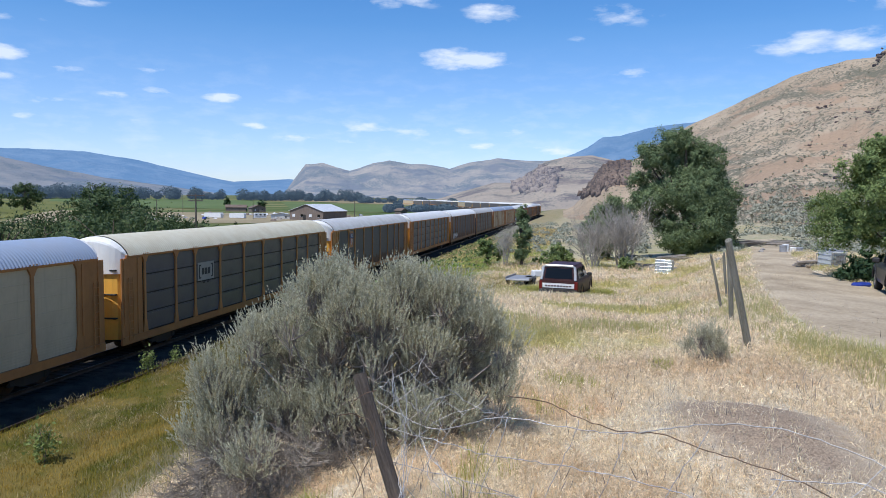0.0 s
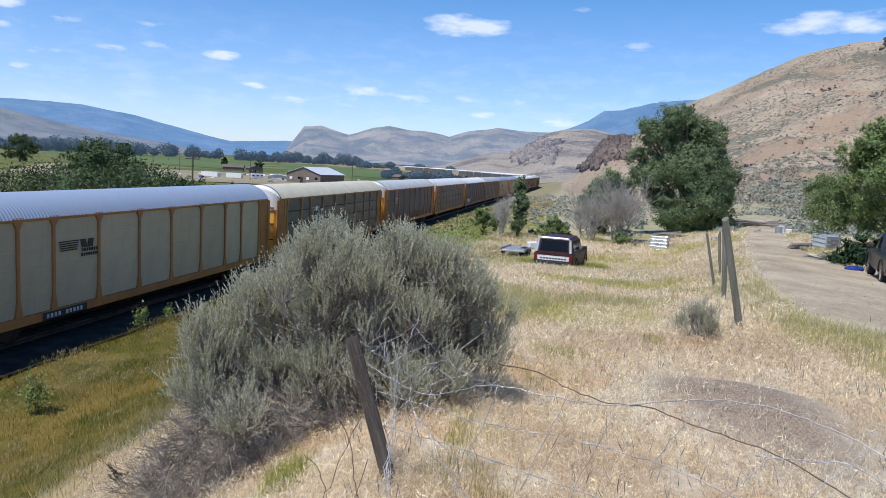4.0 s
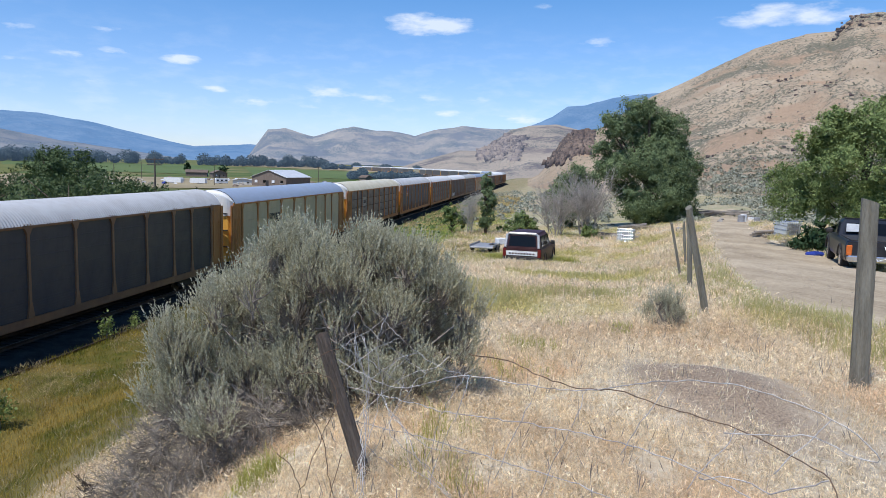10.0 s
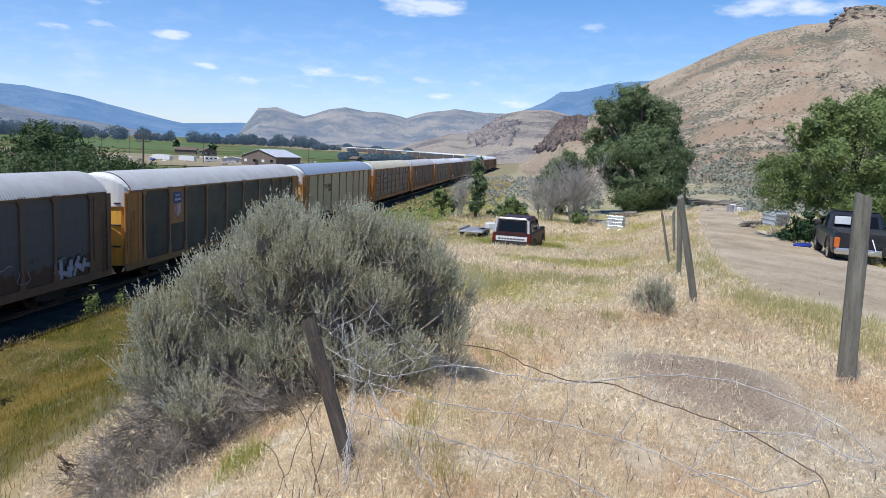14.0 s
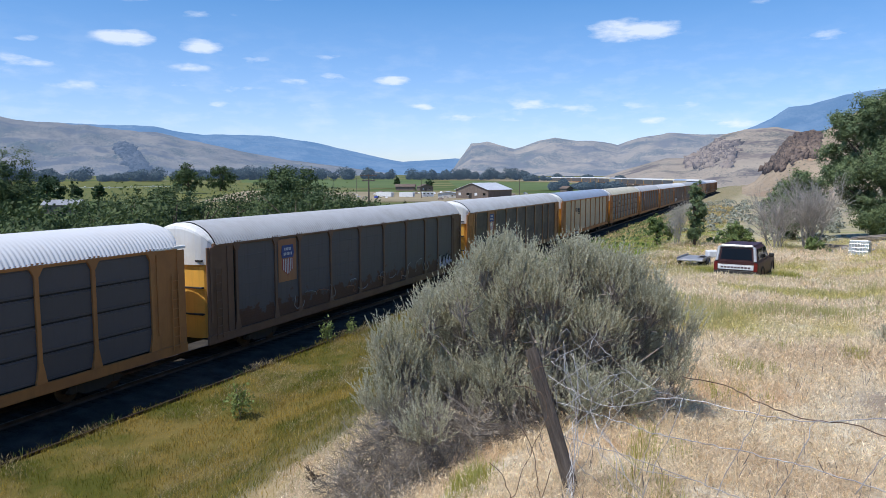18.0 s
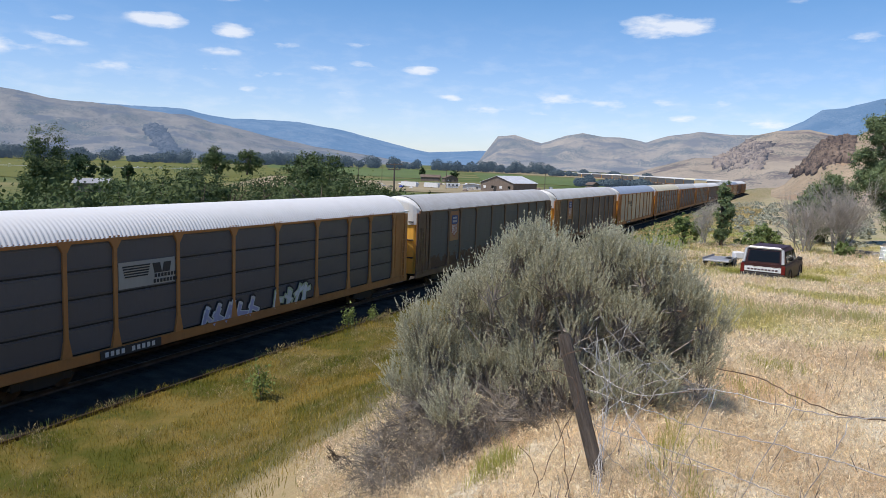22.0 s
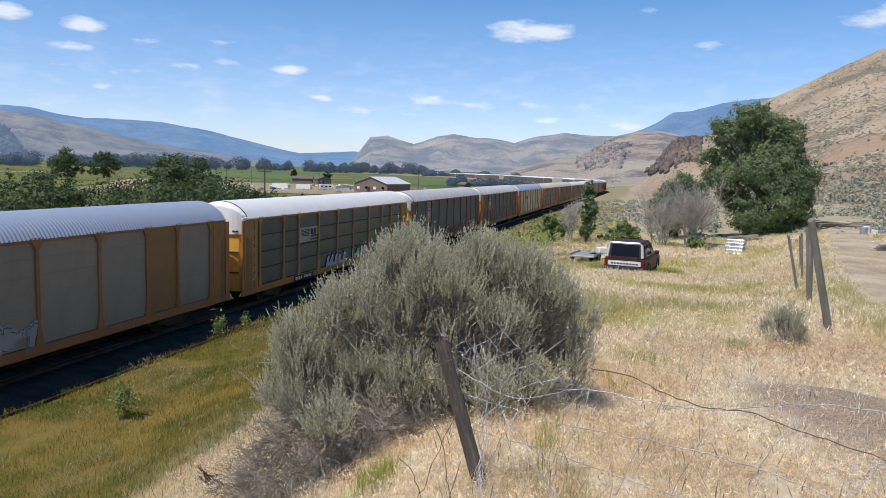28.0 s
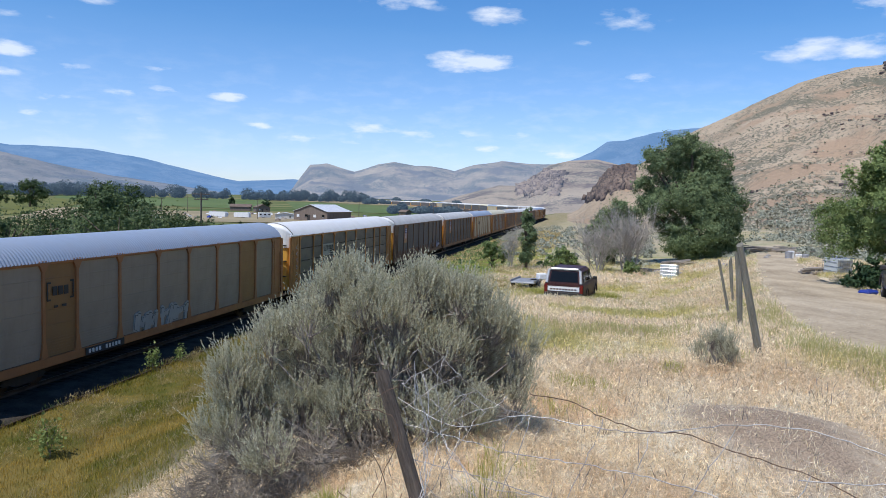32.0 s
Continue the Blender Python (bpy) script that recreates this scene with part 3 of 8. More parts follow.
def ridge(name, label, skyline, near, far, mat, foot=-0.6, rough=0.25, seed=1, steps=60, lip=1.0, relief=0.1, grain=4.0):
    """A hill whose crest stands at far metres and whose foot lies at near metres; skyline: azimuth and elevation of the crest, in degrees."""
    az = np.arange(skyline[0][0], skyline[-1][0] + 0.01, 0.1)
    crest = np.interp(az, [s[0] for s in skyline], [s[1] for s in skyline])
    span = far - near
    x0, y0 = far * np.sin(np.radians(az)), far * np.cos(np.radians(az))
    crest = crest + rough * (cloud_noise(x0 / span * 7, y0 / span * 7, 5, seed) - 0.5) * np.clip(crest / 2, 0.15, 1.6)
    w = np.linspace(0, 1, steps)
    r = near + span * w[:, None] + 0 * az[None]
    a = np.radians(az)[None] + 0 * r
    x, y = r * np.sin(a), r * np.cos(a)
    ground = land(near * np.sin(np.radians(az)), near * np.cos(np.radians(az)))[0] - 0.6
    low = np.degrees(np.arctan((ground - 1.6) / near)) if foot is None else foot + 0 * az
    el = low[None] + (np.maximum(crest, low)[None] - low[None]) * (w[:, None] ** lip)
    z = 1.6 + r * np.tan(np.radians(el))
    high = np.maximum(z[-1:] - z[:1], 1.0)
    folds = cloud_noise(x / span * grain, y / span * grain, 6, seed + 9, True) - 0.62
    z = z + relief * high * folds * (4 * w * (1 - w) + 0.12)[:, None]
    tail = [(x[-1:] * (1 + 0.05 * k), y[-1:] * (1 + 0.05 * k), z[-1:] - 0.06 * high * k * k) for k in (1, 2, 3)]
    x, y, z = (np.concatenate([grid] + [row[n] for row in tail]) for n, grid in enumerate((x, y, z)))
    n, m = x.shape
    i, j = np.meshgrid(np.arange(n - 1), np.arange(m - 1), indexing="ij")
    faces = np.stack([i * m + j, i * m + j + 1, (i + 1) * m + j + 1, (i + 1) * m + j], -1).reshape(-1, 4)
    pts = np.stack([x, y, z], -1)
    tagged(new(name, array_mesh(name, pts.reshape(-1, 3), faces, mat, True)), label, "hill", kind="structure")
    return pts


# each hillside glows blue by its air value, as haze would veil it
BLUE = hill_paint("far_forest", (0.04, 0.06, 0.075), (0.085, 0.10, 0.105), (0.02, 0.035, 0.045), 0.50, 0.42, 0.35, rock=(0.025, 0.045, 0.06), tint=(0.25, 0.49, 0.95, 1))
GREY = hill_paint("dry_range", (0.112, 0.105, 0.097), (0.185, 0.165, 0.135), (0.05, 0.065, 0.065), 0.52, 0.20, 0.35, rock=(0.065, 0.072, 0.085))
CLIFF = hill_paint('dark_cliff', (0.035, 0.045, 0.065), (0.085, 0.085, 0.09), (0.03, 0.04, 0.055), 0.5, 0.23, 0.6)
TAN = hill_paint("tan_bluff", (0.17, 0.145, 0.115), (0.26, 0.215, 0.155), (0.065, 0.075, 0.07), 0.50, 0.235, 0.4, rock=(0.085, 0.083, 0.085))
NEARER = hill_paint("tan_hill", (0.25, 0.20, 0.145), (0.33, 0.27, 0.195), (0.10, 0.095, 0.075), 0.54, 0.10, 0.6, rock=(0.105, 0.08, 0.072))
SLOPE = hill_paint("hillside", (0.31, 0.24, 0.165), (0.43, 0.345, 0.245), (0.15, 0.14, 0.10), 0.50, 0.012, 1.0, rock=(0.34, 0.24, 0.16))
ROCK = hill_paint("rock_outcrop", (0.165, 0.118, 0.092), (0.27, 0.20, 0.15), (0.085, 0.066, 0.055), 0.52, 0.035, 1.6, rock=(0.10, 0.072, 0.062))

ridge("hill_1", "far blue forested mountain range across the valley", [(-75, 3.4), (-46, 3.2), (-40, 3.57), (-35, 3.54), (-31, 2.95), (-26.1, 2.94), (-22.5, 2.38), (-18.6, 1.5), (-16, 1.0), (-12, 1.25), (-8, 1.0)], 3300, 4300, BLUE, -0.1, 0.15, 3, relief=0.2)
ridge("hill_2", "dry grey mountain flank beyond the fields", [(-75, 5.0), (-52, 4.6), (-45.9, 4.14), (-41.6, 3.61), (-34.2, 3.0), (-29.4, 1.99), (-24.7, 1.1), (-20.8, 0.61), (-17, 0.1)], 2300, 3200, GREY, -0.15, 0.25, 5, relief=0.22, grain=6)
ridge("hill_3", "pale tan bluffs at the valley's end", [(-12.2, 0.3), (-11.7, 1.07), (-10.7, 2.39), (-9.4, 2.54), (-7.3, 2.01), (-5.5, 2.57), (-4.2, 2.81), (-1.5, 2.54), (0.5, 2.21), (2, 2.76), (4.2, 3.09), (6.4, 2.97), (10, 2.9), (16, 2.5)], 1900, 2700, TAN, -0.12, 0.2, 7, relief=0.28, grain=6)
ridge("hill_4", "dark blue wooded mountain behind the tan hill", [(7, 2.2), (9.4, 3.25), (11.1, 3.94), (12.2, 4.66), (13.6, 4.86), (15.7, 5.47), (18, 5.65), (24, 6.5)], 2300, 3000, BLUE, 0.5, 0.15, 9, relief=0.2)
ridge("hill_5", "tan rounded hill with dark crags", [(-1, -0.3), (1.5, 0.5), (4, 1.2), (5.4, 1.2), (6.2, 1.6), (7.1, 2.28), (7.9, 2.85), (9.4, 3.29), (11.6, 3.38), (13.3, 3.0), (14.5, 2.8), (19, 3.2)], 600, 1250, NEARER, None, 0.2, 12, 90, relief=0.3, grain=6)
ridge("hill_6", "tan talus slope below a dark outcrop", [(9.4, -0.9), (10.2, -0.5), (10.8, 0.2), (11.2, 0.85), (11.8, 1.65), (12.4, 2.4), (13.2, 2.6), (14.4, 2.6), (15.4, 2.3), (16.6, 1.6)], 250, 400, SLOPE, None, 0.4, 15, 110, lip=1.0, relief=0.3, grain=9)
HILLSIDE = ridge("hill_7", "steep dry hillside dotted with sagebrush", [(10.5, -1.0), (12.0, -0.2), (13, 1.0), (14.1, 2.74), (18.5, 5.55), (21.6, 6.96), (23.4, 7.88), (25.2, 8.75), (28.6, 9.65), (30.2, 9.75), (31.5, 10.7), (32.9, 10.76), (34.5, 10.3), (40, 10.6), (60, 12), (95, 11)], 72, 560, SLOPE, None, 0.3, 21, 130, 0.9, 0.22, 7)

def crag(name, label, mat, line, n, near, far, low, crest, size, seed, high=1.3, push=2.5):
    """A jagged outcrop of broken blocks set into a hill's face; line: azimuth, top and depth in degrees."""
    rng = np.random.RandomState(seed)
    az = line[0][0] + (line[-1][0] - line[0][0]) * rng.rand(n)
    top, deep = (np.interp(az, [p[0] for p in line], [p[k] for p in line]) for k in (1, 2))
    stray = rng.rand(n) < 0.22
    el = top - deep * rng.rand(n) ** 1.2 - stray * deep * 0.6 * rng.rand(n)
    az = az + stray * rng.normal(0, 0.12, n) * (line[-1][0] - line[0][0]) / 2.6
    w = (el - low) / (np.interp(az, [p[0] for p in crest], [p[1] for p in crest]) - low)
    d = near + (far - near) * np.clip(w, 0, 1.05) - push * size
    a = np.radians(az)
    at = np.stack([d * np.sin(a), d * np.cos(a), 1.6 + d * np.tan(np.radians(el)) - size * 0.6], -1)
    corner = np.array([(x, y, z) for x in (-1, 1) for y in (-1, 1) for z in (-1, 1)], float)
    v = corner[None] * size * rng.uniform(0.5, 1.6, (n, 1, 1)) * rng.uniform(0.6, 1.3, (n, 1, 3)) * rng.uniform(0.45, 1.15, (n, 8, 1))
    turn = rng.uniform(0, 6.28, (n, 1))
    v = np.stack([v[..., 0] * np.cos(turn) - v[..., 1] * np.sin(turn) + 0.35 * v[..., 2], v[..., 0] * np.sin(turn) + v[..., 1] * np.cos(turn), v[..., 2] * high], -1)
    quads = np.array([(0, 1, 3, 2), (4, 6, 7, 5), (0, 4, 5, 1), (2, 3, 7, 6), (0, 2, 6, 4), (1, 5, 7, 3)])
    faces = (np.arange(n)[:, None, None] * 8 + quads[None]).reshape(-1, 4)
    tagged(new(name, array_mesh(name, (at[:, None] + v).reshape(-1, 3), faces, mat)), label, "rocks", kind="stuff")


# the crags carry the same haze glow as their hill
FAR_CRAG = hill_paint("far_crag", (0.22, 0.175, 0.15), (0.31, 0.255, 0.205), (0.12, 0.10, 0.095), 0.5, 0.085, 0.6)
TALUS = [(9.4, -0.9), (10.2, -0.5), (10.8, 0.2), (11.2, 0.85), (11.8, 1.65), (12.4, 2.4), (13.2, 2.6), (14.4, 2.6), (15.4, 2.3), (16.6, 1.6)]
crag("rock_outcrop", "jagged red-brown rock outcrop on the slope", ROCK, ((10.9, 0.45, 0.2), (11.3, 1.0, 0.4), (11.7, 1.5, 0.7), (12.1, 2.1, 1.0), (12.5, 2.6, 1.3), (13.0, 2.85, 1.3), (13.6, 2.9, 1.2), (14.2, 2.9, 1.0)), 900, 250, 400, -1.0, TALUS, 0.85, 44, 1.5)
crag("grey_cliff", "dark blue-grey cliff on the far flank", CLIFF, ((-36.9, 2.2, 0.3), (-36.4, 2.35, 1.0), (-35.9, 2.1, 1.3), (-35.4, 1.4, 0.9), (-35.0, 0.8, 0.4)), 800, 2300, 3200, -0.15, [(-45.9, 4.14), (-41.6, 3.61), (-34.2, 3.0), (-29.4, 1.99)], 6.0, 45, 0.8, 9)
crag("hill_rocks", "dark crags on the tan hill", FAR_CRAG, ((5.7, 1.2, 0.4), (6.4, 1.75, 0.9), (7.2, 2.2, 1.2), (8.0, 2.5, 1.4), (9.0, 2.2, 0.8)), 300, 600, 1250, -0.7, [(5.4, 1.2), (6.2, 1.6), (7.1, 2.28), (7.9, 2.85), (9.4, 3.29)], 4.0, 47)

# ---- railway ----


def track_point(s):
    """Place and heading on the near-side line, s metres along it; straight, then bending to the left."""
    bend = ((330.0, 430.0, -0.0037), (430.0, 720.0, 0.0), (720.0, 820.0, -0.003), (820.0, 2000.0, 0.0))
    x, y, h = TRACK_AT.x, TRACK_AT.y, TRACK_WAY
    run = min(s, bend[0][0])
    x, y = x + run * math.sin(h), y + run * math.cos(h)
    for a, b, k in bend:
        todo = min(s, b) - a
        while todo > 0:
            d = min(todo, 5.0)
            h += k * d
            x, y, todo = x + d * math.sin(h), y + d * math.cos(h), todo - d
    return x, y, h


def centre_point(s, across=-1.55):
    x, y, h = track_point(s)
    return x + across * math.cos(h), y - across * math.sin(h), h


def sweep(name, profile, s0, s1, step, mat, label, category, kind="structure", lift=0.0, parent=None):
    """A cross-section (across from the centre line, up from the rail's top) drawn along the track."""
    verts, faces, n = [], [], len(profile)
    rows = int((s1 - s0) / step) + 1
    for k in range(rows):
        x, y, h = centre_point(s0 + k * step)
        z = float(rail_height(y)) + lift
        verts += [(x + a * math.cos(h), y - a * math.sin(h), z + b) for a, b in profile]
    for k in range(rows - 1):
        faces += [(k * n + j, k * n + j + 1, (k + 1) * n + j + 1, (k + 1) * n + j) for j in range(n - 1)]
    return new(name, array_mesh(name, np.array(verts), np.array(faces), mat))


def build_track():
    bed = sweep("ballast", [(-4.6, -1.2), (-3.2, -0.32), (-1.6, -0.2), (0, -0.2), (1.6, -0.2), (2.4, -0.3), (3.6, -0.42), (4.5, -1.0)], -75, 900, 2.5, MAT["ballast"], "", "")
    tagged(bed, "dark crushed stone ballast under the track", "ballast", kind="structure")
    for side in (-0.753, 0.753):
        rail = sweep("rail", [(side - 0.07, -0.17), (side - 0.015, -0.15), (side - 0.015, -0.045), (side - 0.036, -0.035), (side - 0.036, 0), (side + 0.036, 0), (side + 0.036, -0.035), (side + 0.015, -0.045), (side + 0.015, -0.15), (side + 0.07, -0.17)], -75, 900, 2.5, MAT["rail"], "", "")
        tagged(rail, "worn steel rail under the freight train", "rail", "rails of the track", "structure")
    # grass lip beside the ballast
    rows, cols = 420, 9
    s = np.linspace(-70, 350, rows)[:, None] + np.zeros(cols)
    across = np.array([3.2, 3.4, 3.57, 3.8, 4.2, 4.8, 5.6, 6.6, 7.8])[None] + np.zeros((rows, 1))
    across = across + 0.22 * (cloud_noise(s * 0.7, across * 0.3, 3, 5) - 0.5)
    up = np.array([-0.7, -0.36, -0.18, -0.11, -0.08, -0.06, -0.04, -0.08, -0.3])[None] + 0.16 * (cloud_noise(s * 0.6, across * 0.6, 4, 8) - 0.5)
    x = TRACK_AT.x + s * math.sin(TRACK_WAY) + (across - 1.55) * math.cos(TRACK_WAY)
    y = TRACK_AT.y + s * math.cos(TRACK_WAY) - (across - 1.55) * math.sin(TRACK_WAY)
    i, j = np.meshgrid(np.arange(rows - 1), np.arange(cols - 1), indexing="ij")
    faces = np.stack([i * cols + j, i * cols + j + 1, (i + 1) * cols + j + 1, (i + 1) * cols + j], -1).reshape(-1, 4)
    me = array_mesh("verge", np.stack([x, y, rail_height(y) + up], -1).reshape(-1, 3), faces, GROUND, True)
    me.attributes.new("zone", "FLOAT", "POINT").data.foreach_set("value", np.ones(rows * cols, np.float32))
    tagged(new("verge", me), "grassy lip beside the dark ballast", "ground", kind="structure")
    old = sweep("old_rail", [(3.66, -0.13), (3.68, -0.05), (3.655, -0.045), (3.655, -0.01), (3.73, -0.01), (3.73, -0.045), (3.705, -0.05), (3.72, -0.13)], -60, 60, 1.5, MAT["rail"], "", "")
    tagged(old, "old rusty rail lying along the grass edge", "rail", kind="structure")
    tie = Shape().box((0, 0, -0.27), (2.6, 0.22, 0.18), 0.015).mesh("tie", MAT["tie"])
    bed_ties = thing("track_ties", Matrix(), "creosoted wooden ties half sunk in ballast", "ties", kind="structure")
    for k in range(150):
        x, y, h = centre_point(-38 + k * 0.52)
        ob = part("tie", tie, None, bed_ties)
        ob.matrix_basis = pose(x, y, float(rail_height(y)), 0, 0, -math.degrees(h))


build_track()

# ---- the train ----
CAR, BODY = 28.4, 27.3
SPEED = (-14.688, 4.5132, -0.00466, -0.000227)
YELLOW = paint("rack_yellow", (0.48, 0.203, 0.06), (0.16, 0.075, 0.04), 0.42)
RACK = {
    "yellow": YELLOW,
    "orange": paint("rack_orange", (0.43, 0.175, 0.062), (0.15, 0.07, 0.04), 0.45),
    "dark_brown": paint("rack_dark_brown", (0.185, 0.10, 0.06), (0.10, 0.055, 0.035), 0.5),
    "brown": paint("rack_brown", (0.30, 0.155, 0.075), (0.11, 0.065, 0.042), 0.5),
    "bright_yellow": paint("end_yellow", (0.78, 0.42, 0.07), (0.2, 0.1, 0.04), 0.3),
    "white": paint("end_white", (0.84, 0.83, 0.79), (0.3, 0.24, 0.17), 0.3),
    "blue_end": paint("end_blue", (0.06, 0.10, 0.22), (0.05, 0.05, 0.05), 0.3),
    "pale_tan": paint("pale_tan_panel", (0.56, 0.455, 0.29), (0.25, 0.19, 0.12), 0.3),
    "tan": paint("tan_panel", (0.34, 0.265, 0.19), (0.2, 0.15, 0.1), 0.35),
    "slate": paint("slate_panel", (0.094, 0.091, 0.102), (0.075, 0.066, 0.062), 0.4, 0.35),
    "dark": paint("dark_panel", (0.072, 0.063, 0.061), (0.06, 0.05, 0.045), 0.5),
    "umber": rusted("umber_panel", (0.125, 0.112, 0.106), (0.155, 0.072, 0.04)),
    "olive": paint("olive_panel", (0.15, 0.142, 0.13), (0.07, 0.06, 0.05), 0.5),
    "cream": paint("cream_panel", (0.31, 0.15, 0.05), (0.2, 0.14, 0.08), 0.4),
}
ROOF = {
    "blue": paint("roof_galvanised", (0.27, 0.325, 0.415), (0.3, 0.29, 0.28), 0.25, 0.45, False),
    "cream": paint("roof_cream", (0.62, 0.58, 0.44), (0.35, 0.27, 0.15), 0.4, 0.55, False),
    "white": paint("roof_white", (0.69, 0.69, 0.68), (0.4, 0.38, 0.35), 0.2, 0.5, False),
    "grey": paint("roof_grey", (0.46, 0.46, 0.45), (0.24, 0.21, 0.19), 0.4, 0.55, False),
}
LETTER = {
    "black": paint("letter_black", (0.025, 0.025, 0.03), (0.1, 0.09, 0.08), 0.3),
    "white": paint("letter_white", (0.62, 0.62, 0.6), (0.3, 0.28, 0.25), 0.35),
    "plate": paint("plate_grey", (0.36, 0.345, 0.31), (0.2, 0.18, 0.15), 0.3),
    "rust": paint("plate_rust", (0.42, 0.19, 0.085), (0.15, 0.09, 0.06), 0.4),
    "red": paint("letter_red", (0.36, 0.06, 0.05), (0.15, 0.08, 0.06), 0.4),
    "blue": paint("letter_blue", (0.05, 0.08, 0.25), (0.1, 0.1, 0.12), 0.4),
    "lilac": paint("tag_lilac", (0.36, 0.36, 0.52), (0.25, 0.25, 0.3), 0.3),
    "lime": paint("tag_lime", (0.42, 0.47, 0.28), (0.3, 0.3, 0.25), 0.3),
}
EAVE, TOP = 4.95, 5.78
# bay edges along the body, from its rear end
BAYS = (1.87, 4.6, 6.5, 9.3, 12.3, 15.1, 18.1, 20.9, 23.0, 25.55)


def arch(k, lift=0.0, wide=1.6):
    """Roof cross-section: k from -1 to 1."""
    a = k * 1.25
    return wide * math.sin(a) / math.sin(1.25), EAVE - 0.08 + (TOP - EAVE + 0.08) * (math.cos(a) - math.cos(1.25)) / (1 - math.cos(1.25)) + lift


def roof_mesh():
    rows, cols = 600, 14
    verts, faces = [], []
    for i in range(rows + 1):
        x = -BODY / 2 + 0.55 + (BODY - 1.1) * i / rows
        ridge_up = (0, 0.024, 0, -0.024)[i % 4]
        for j in range(cols + 1):
            y, z = arch(2 * j / cols - 1)
            k = max(0.0, abs(2 * j / cols - 1) - 0.45) / 0.55
            verts.append((x, y * (1 + ridge_up * 0.7 * k), z + ridge_up * (0.04 + 0.56 * k)))
    for i in range(rows):
        for j in range(cols):
            a = i * (cols + 1) + j
            faces.append((a, a + 1, a + cols + 2, a + cols + 1))
    return np.array(verts), np.array(faces)


ROOF_SHAPE = roof_mesh()
SHARED = {}


def shared(key, make):
    """A mesh that alike parts share, made once."""
    if key not in SHARED:
        SHARED[key] = make()
    return SHARED[key]


def post_shape():
    s = Shape()
    s.box((0, 0, 2.98), (0.15, 0.09, 3.5), 0.012)
    s.prism([(-0.2, 1.1), (0.2, 1.1), (0.075, 1.75), (-0.075, 1.75)], 1, -0.047, 0.05)
    s.prism([(-0.075, 4.5), (0.075, 4.5), (0.2, 4.72), (0.26, 4.78), (0.26, 4.93), (-0.26, 4.93), (-0.26, 4.78), (-0.2, 4.72)], 1, -0.06, 0.05)
    return s


def end_shape(low, high, out):
    """The curved doors that close a car's end, bulging outwards."""
    s, ring = Shape(), []
    for k in range(13):
        a = -1 + k / 6
        ring.append((out * math.sqrt(max(0, 1 - abs(a) ** 2.6)), 1.42 * a))
    return s.prism([(-0.12, 1.42)] + [(p, q) for p, q in ring[::-1]] + [(-0.12, -1.42)], 2, low, high)


def cap_shape():
    s = Shape()
    n, verts, faces = 12, [], []
    for i in range(5):
        t = i / 4
        for j in range(n + 1):
            k = 2 * j / n - 1
            y, z = arch(k, -0.03)
            bulge = 0.5 * (1 - abs(k) ** 2.6) * (1 - (1 - t) ** 2) if t else 0
            verts.append((bulge + 0.02 * t, y * (0.985 - 0.06 * t * t), z - (z - EAVE + 0.35) * 0.20 * t * t))
    for i in range(4):
        for j in range(n):
            a = i * (n + 1) + j
            faces.append((a, a + n + 1, a + n + 2, a + 1))
    s.add(verts, faces)
    last = [verts[4 * (n + 1) + j] for j in range(n + 1)]
    s.add(last + [(x, y, 4.05) for x, y, z in last], [(j, j + n + 1, j + n + 2, j + 1) for j in range(n)])
    return s


def wheel_shape():
    s = Shape()
    for side in (-0.77, 0.77):
        s.tube([(0, side - 0.07, 0), (0, side - 0.065, 0), (0, side + 0.065, 0), (0, side + 0.07, 0)], [0.38, 0.44, 0.42, 0.37], 20)
    s.tube([(0, -1.05, 0), (0, 1.05, 0)], 0.085, 8)
    for a in range(5):
        w = a * 1.2566
        for side in (-0.85, 0.85):
            s.box((0.22 * math.cos(w), side, 0.22 * math.sin(w)), (0.05, 0.03, 0.05))
    return s


def truck_shape():
    s = Shape()
    for side in (-1.0, 1.0):
        s.prism([(-1.2, 0.42), (-0.95, 0.62), (-0.4, 0.72), (0.4, 0.72), (0.95, 0.62), (1.2, 0.42), (0.75, 0.36), (0.4, 0.22), (-0.4, 0.22), (-0.75, 0.36)], 1, side - 0.09, side + 0.09)
        for x in (-0.9, 0.9):
            s.box((x, side, 0.46), (0.3, 0.24, 0.28), 0.03)
        for x in (-0.2, 0, 0.2):
            s.tube([(x, side, 0.3), (x, side, 0.64)], 0.075, 8)
    s.box((0, 0, 0.6), (0.4, 2.0, 0.28), 0.03)
    return s


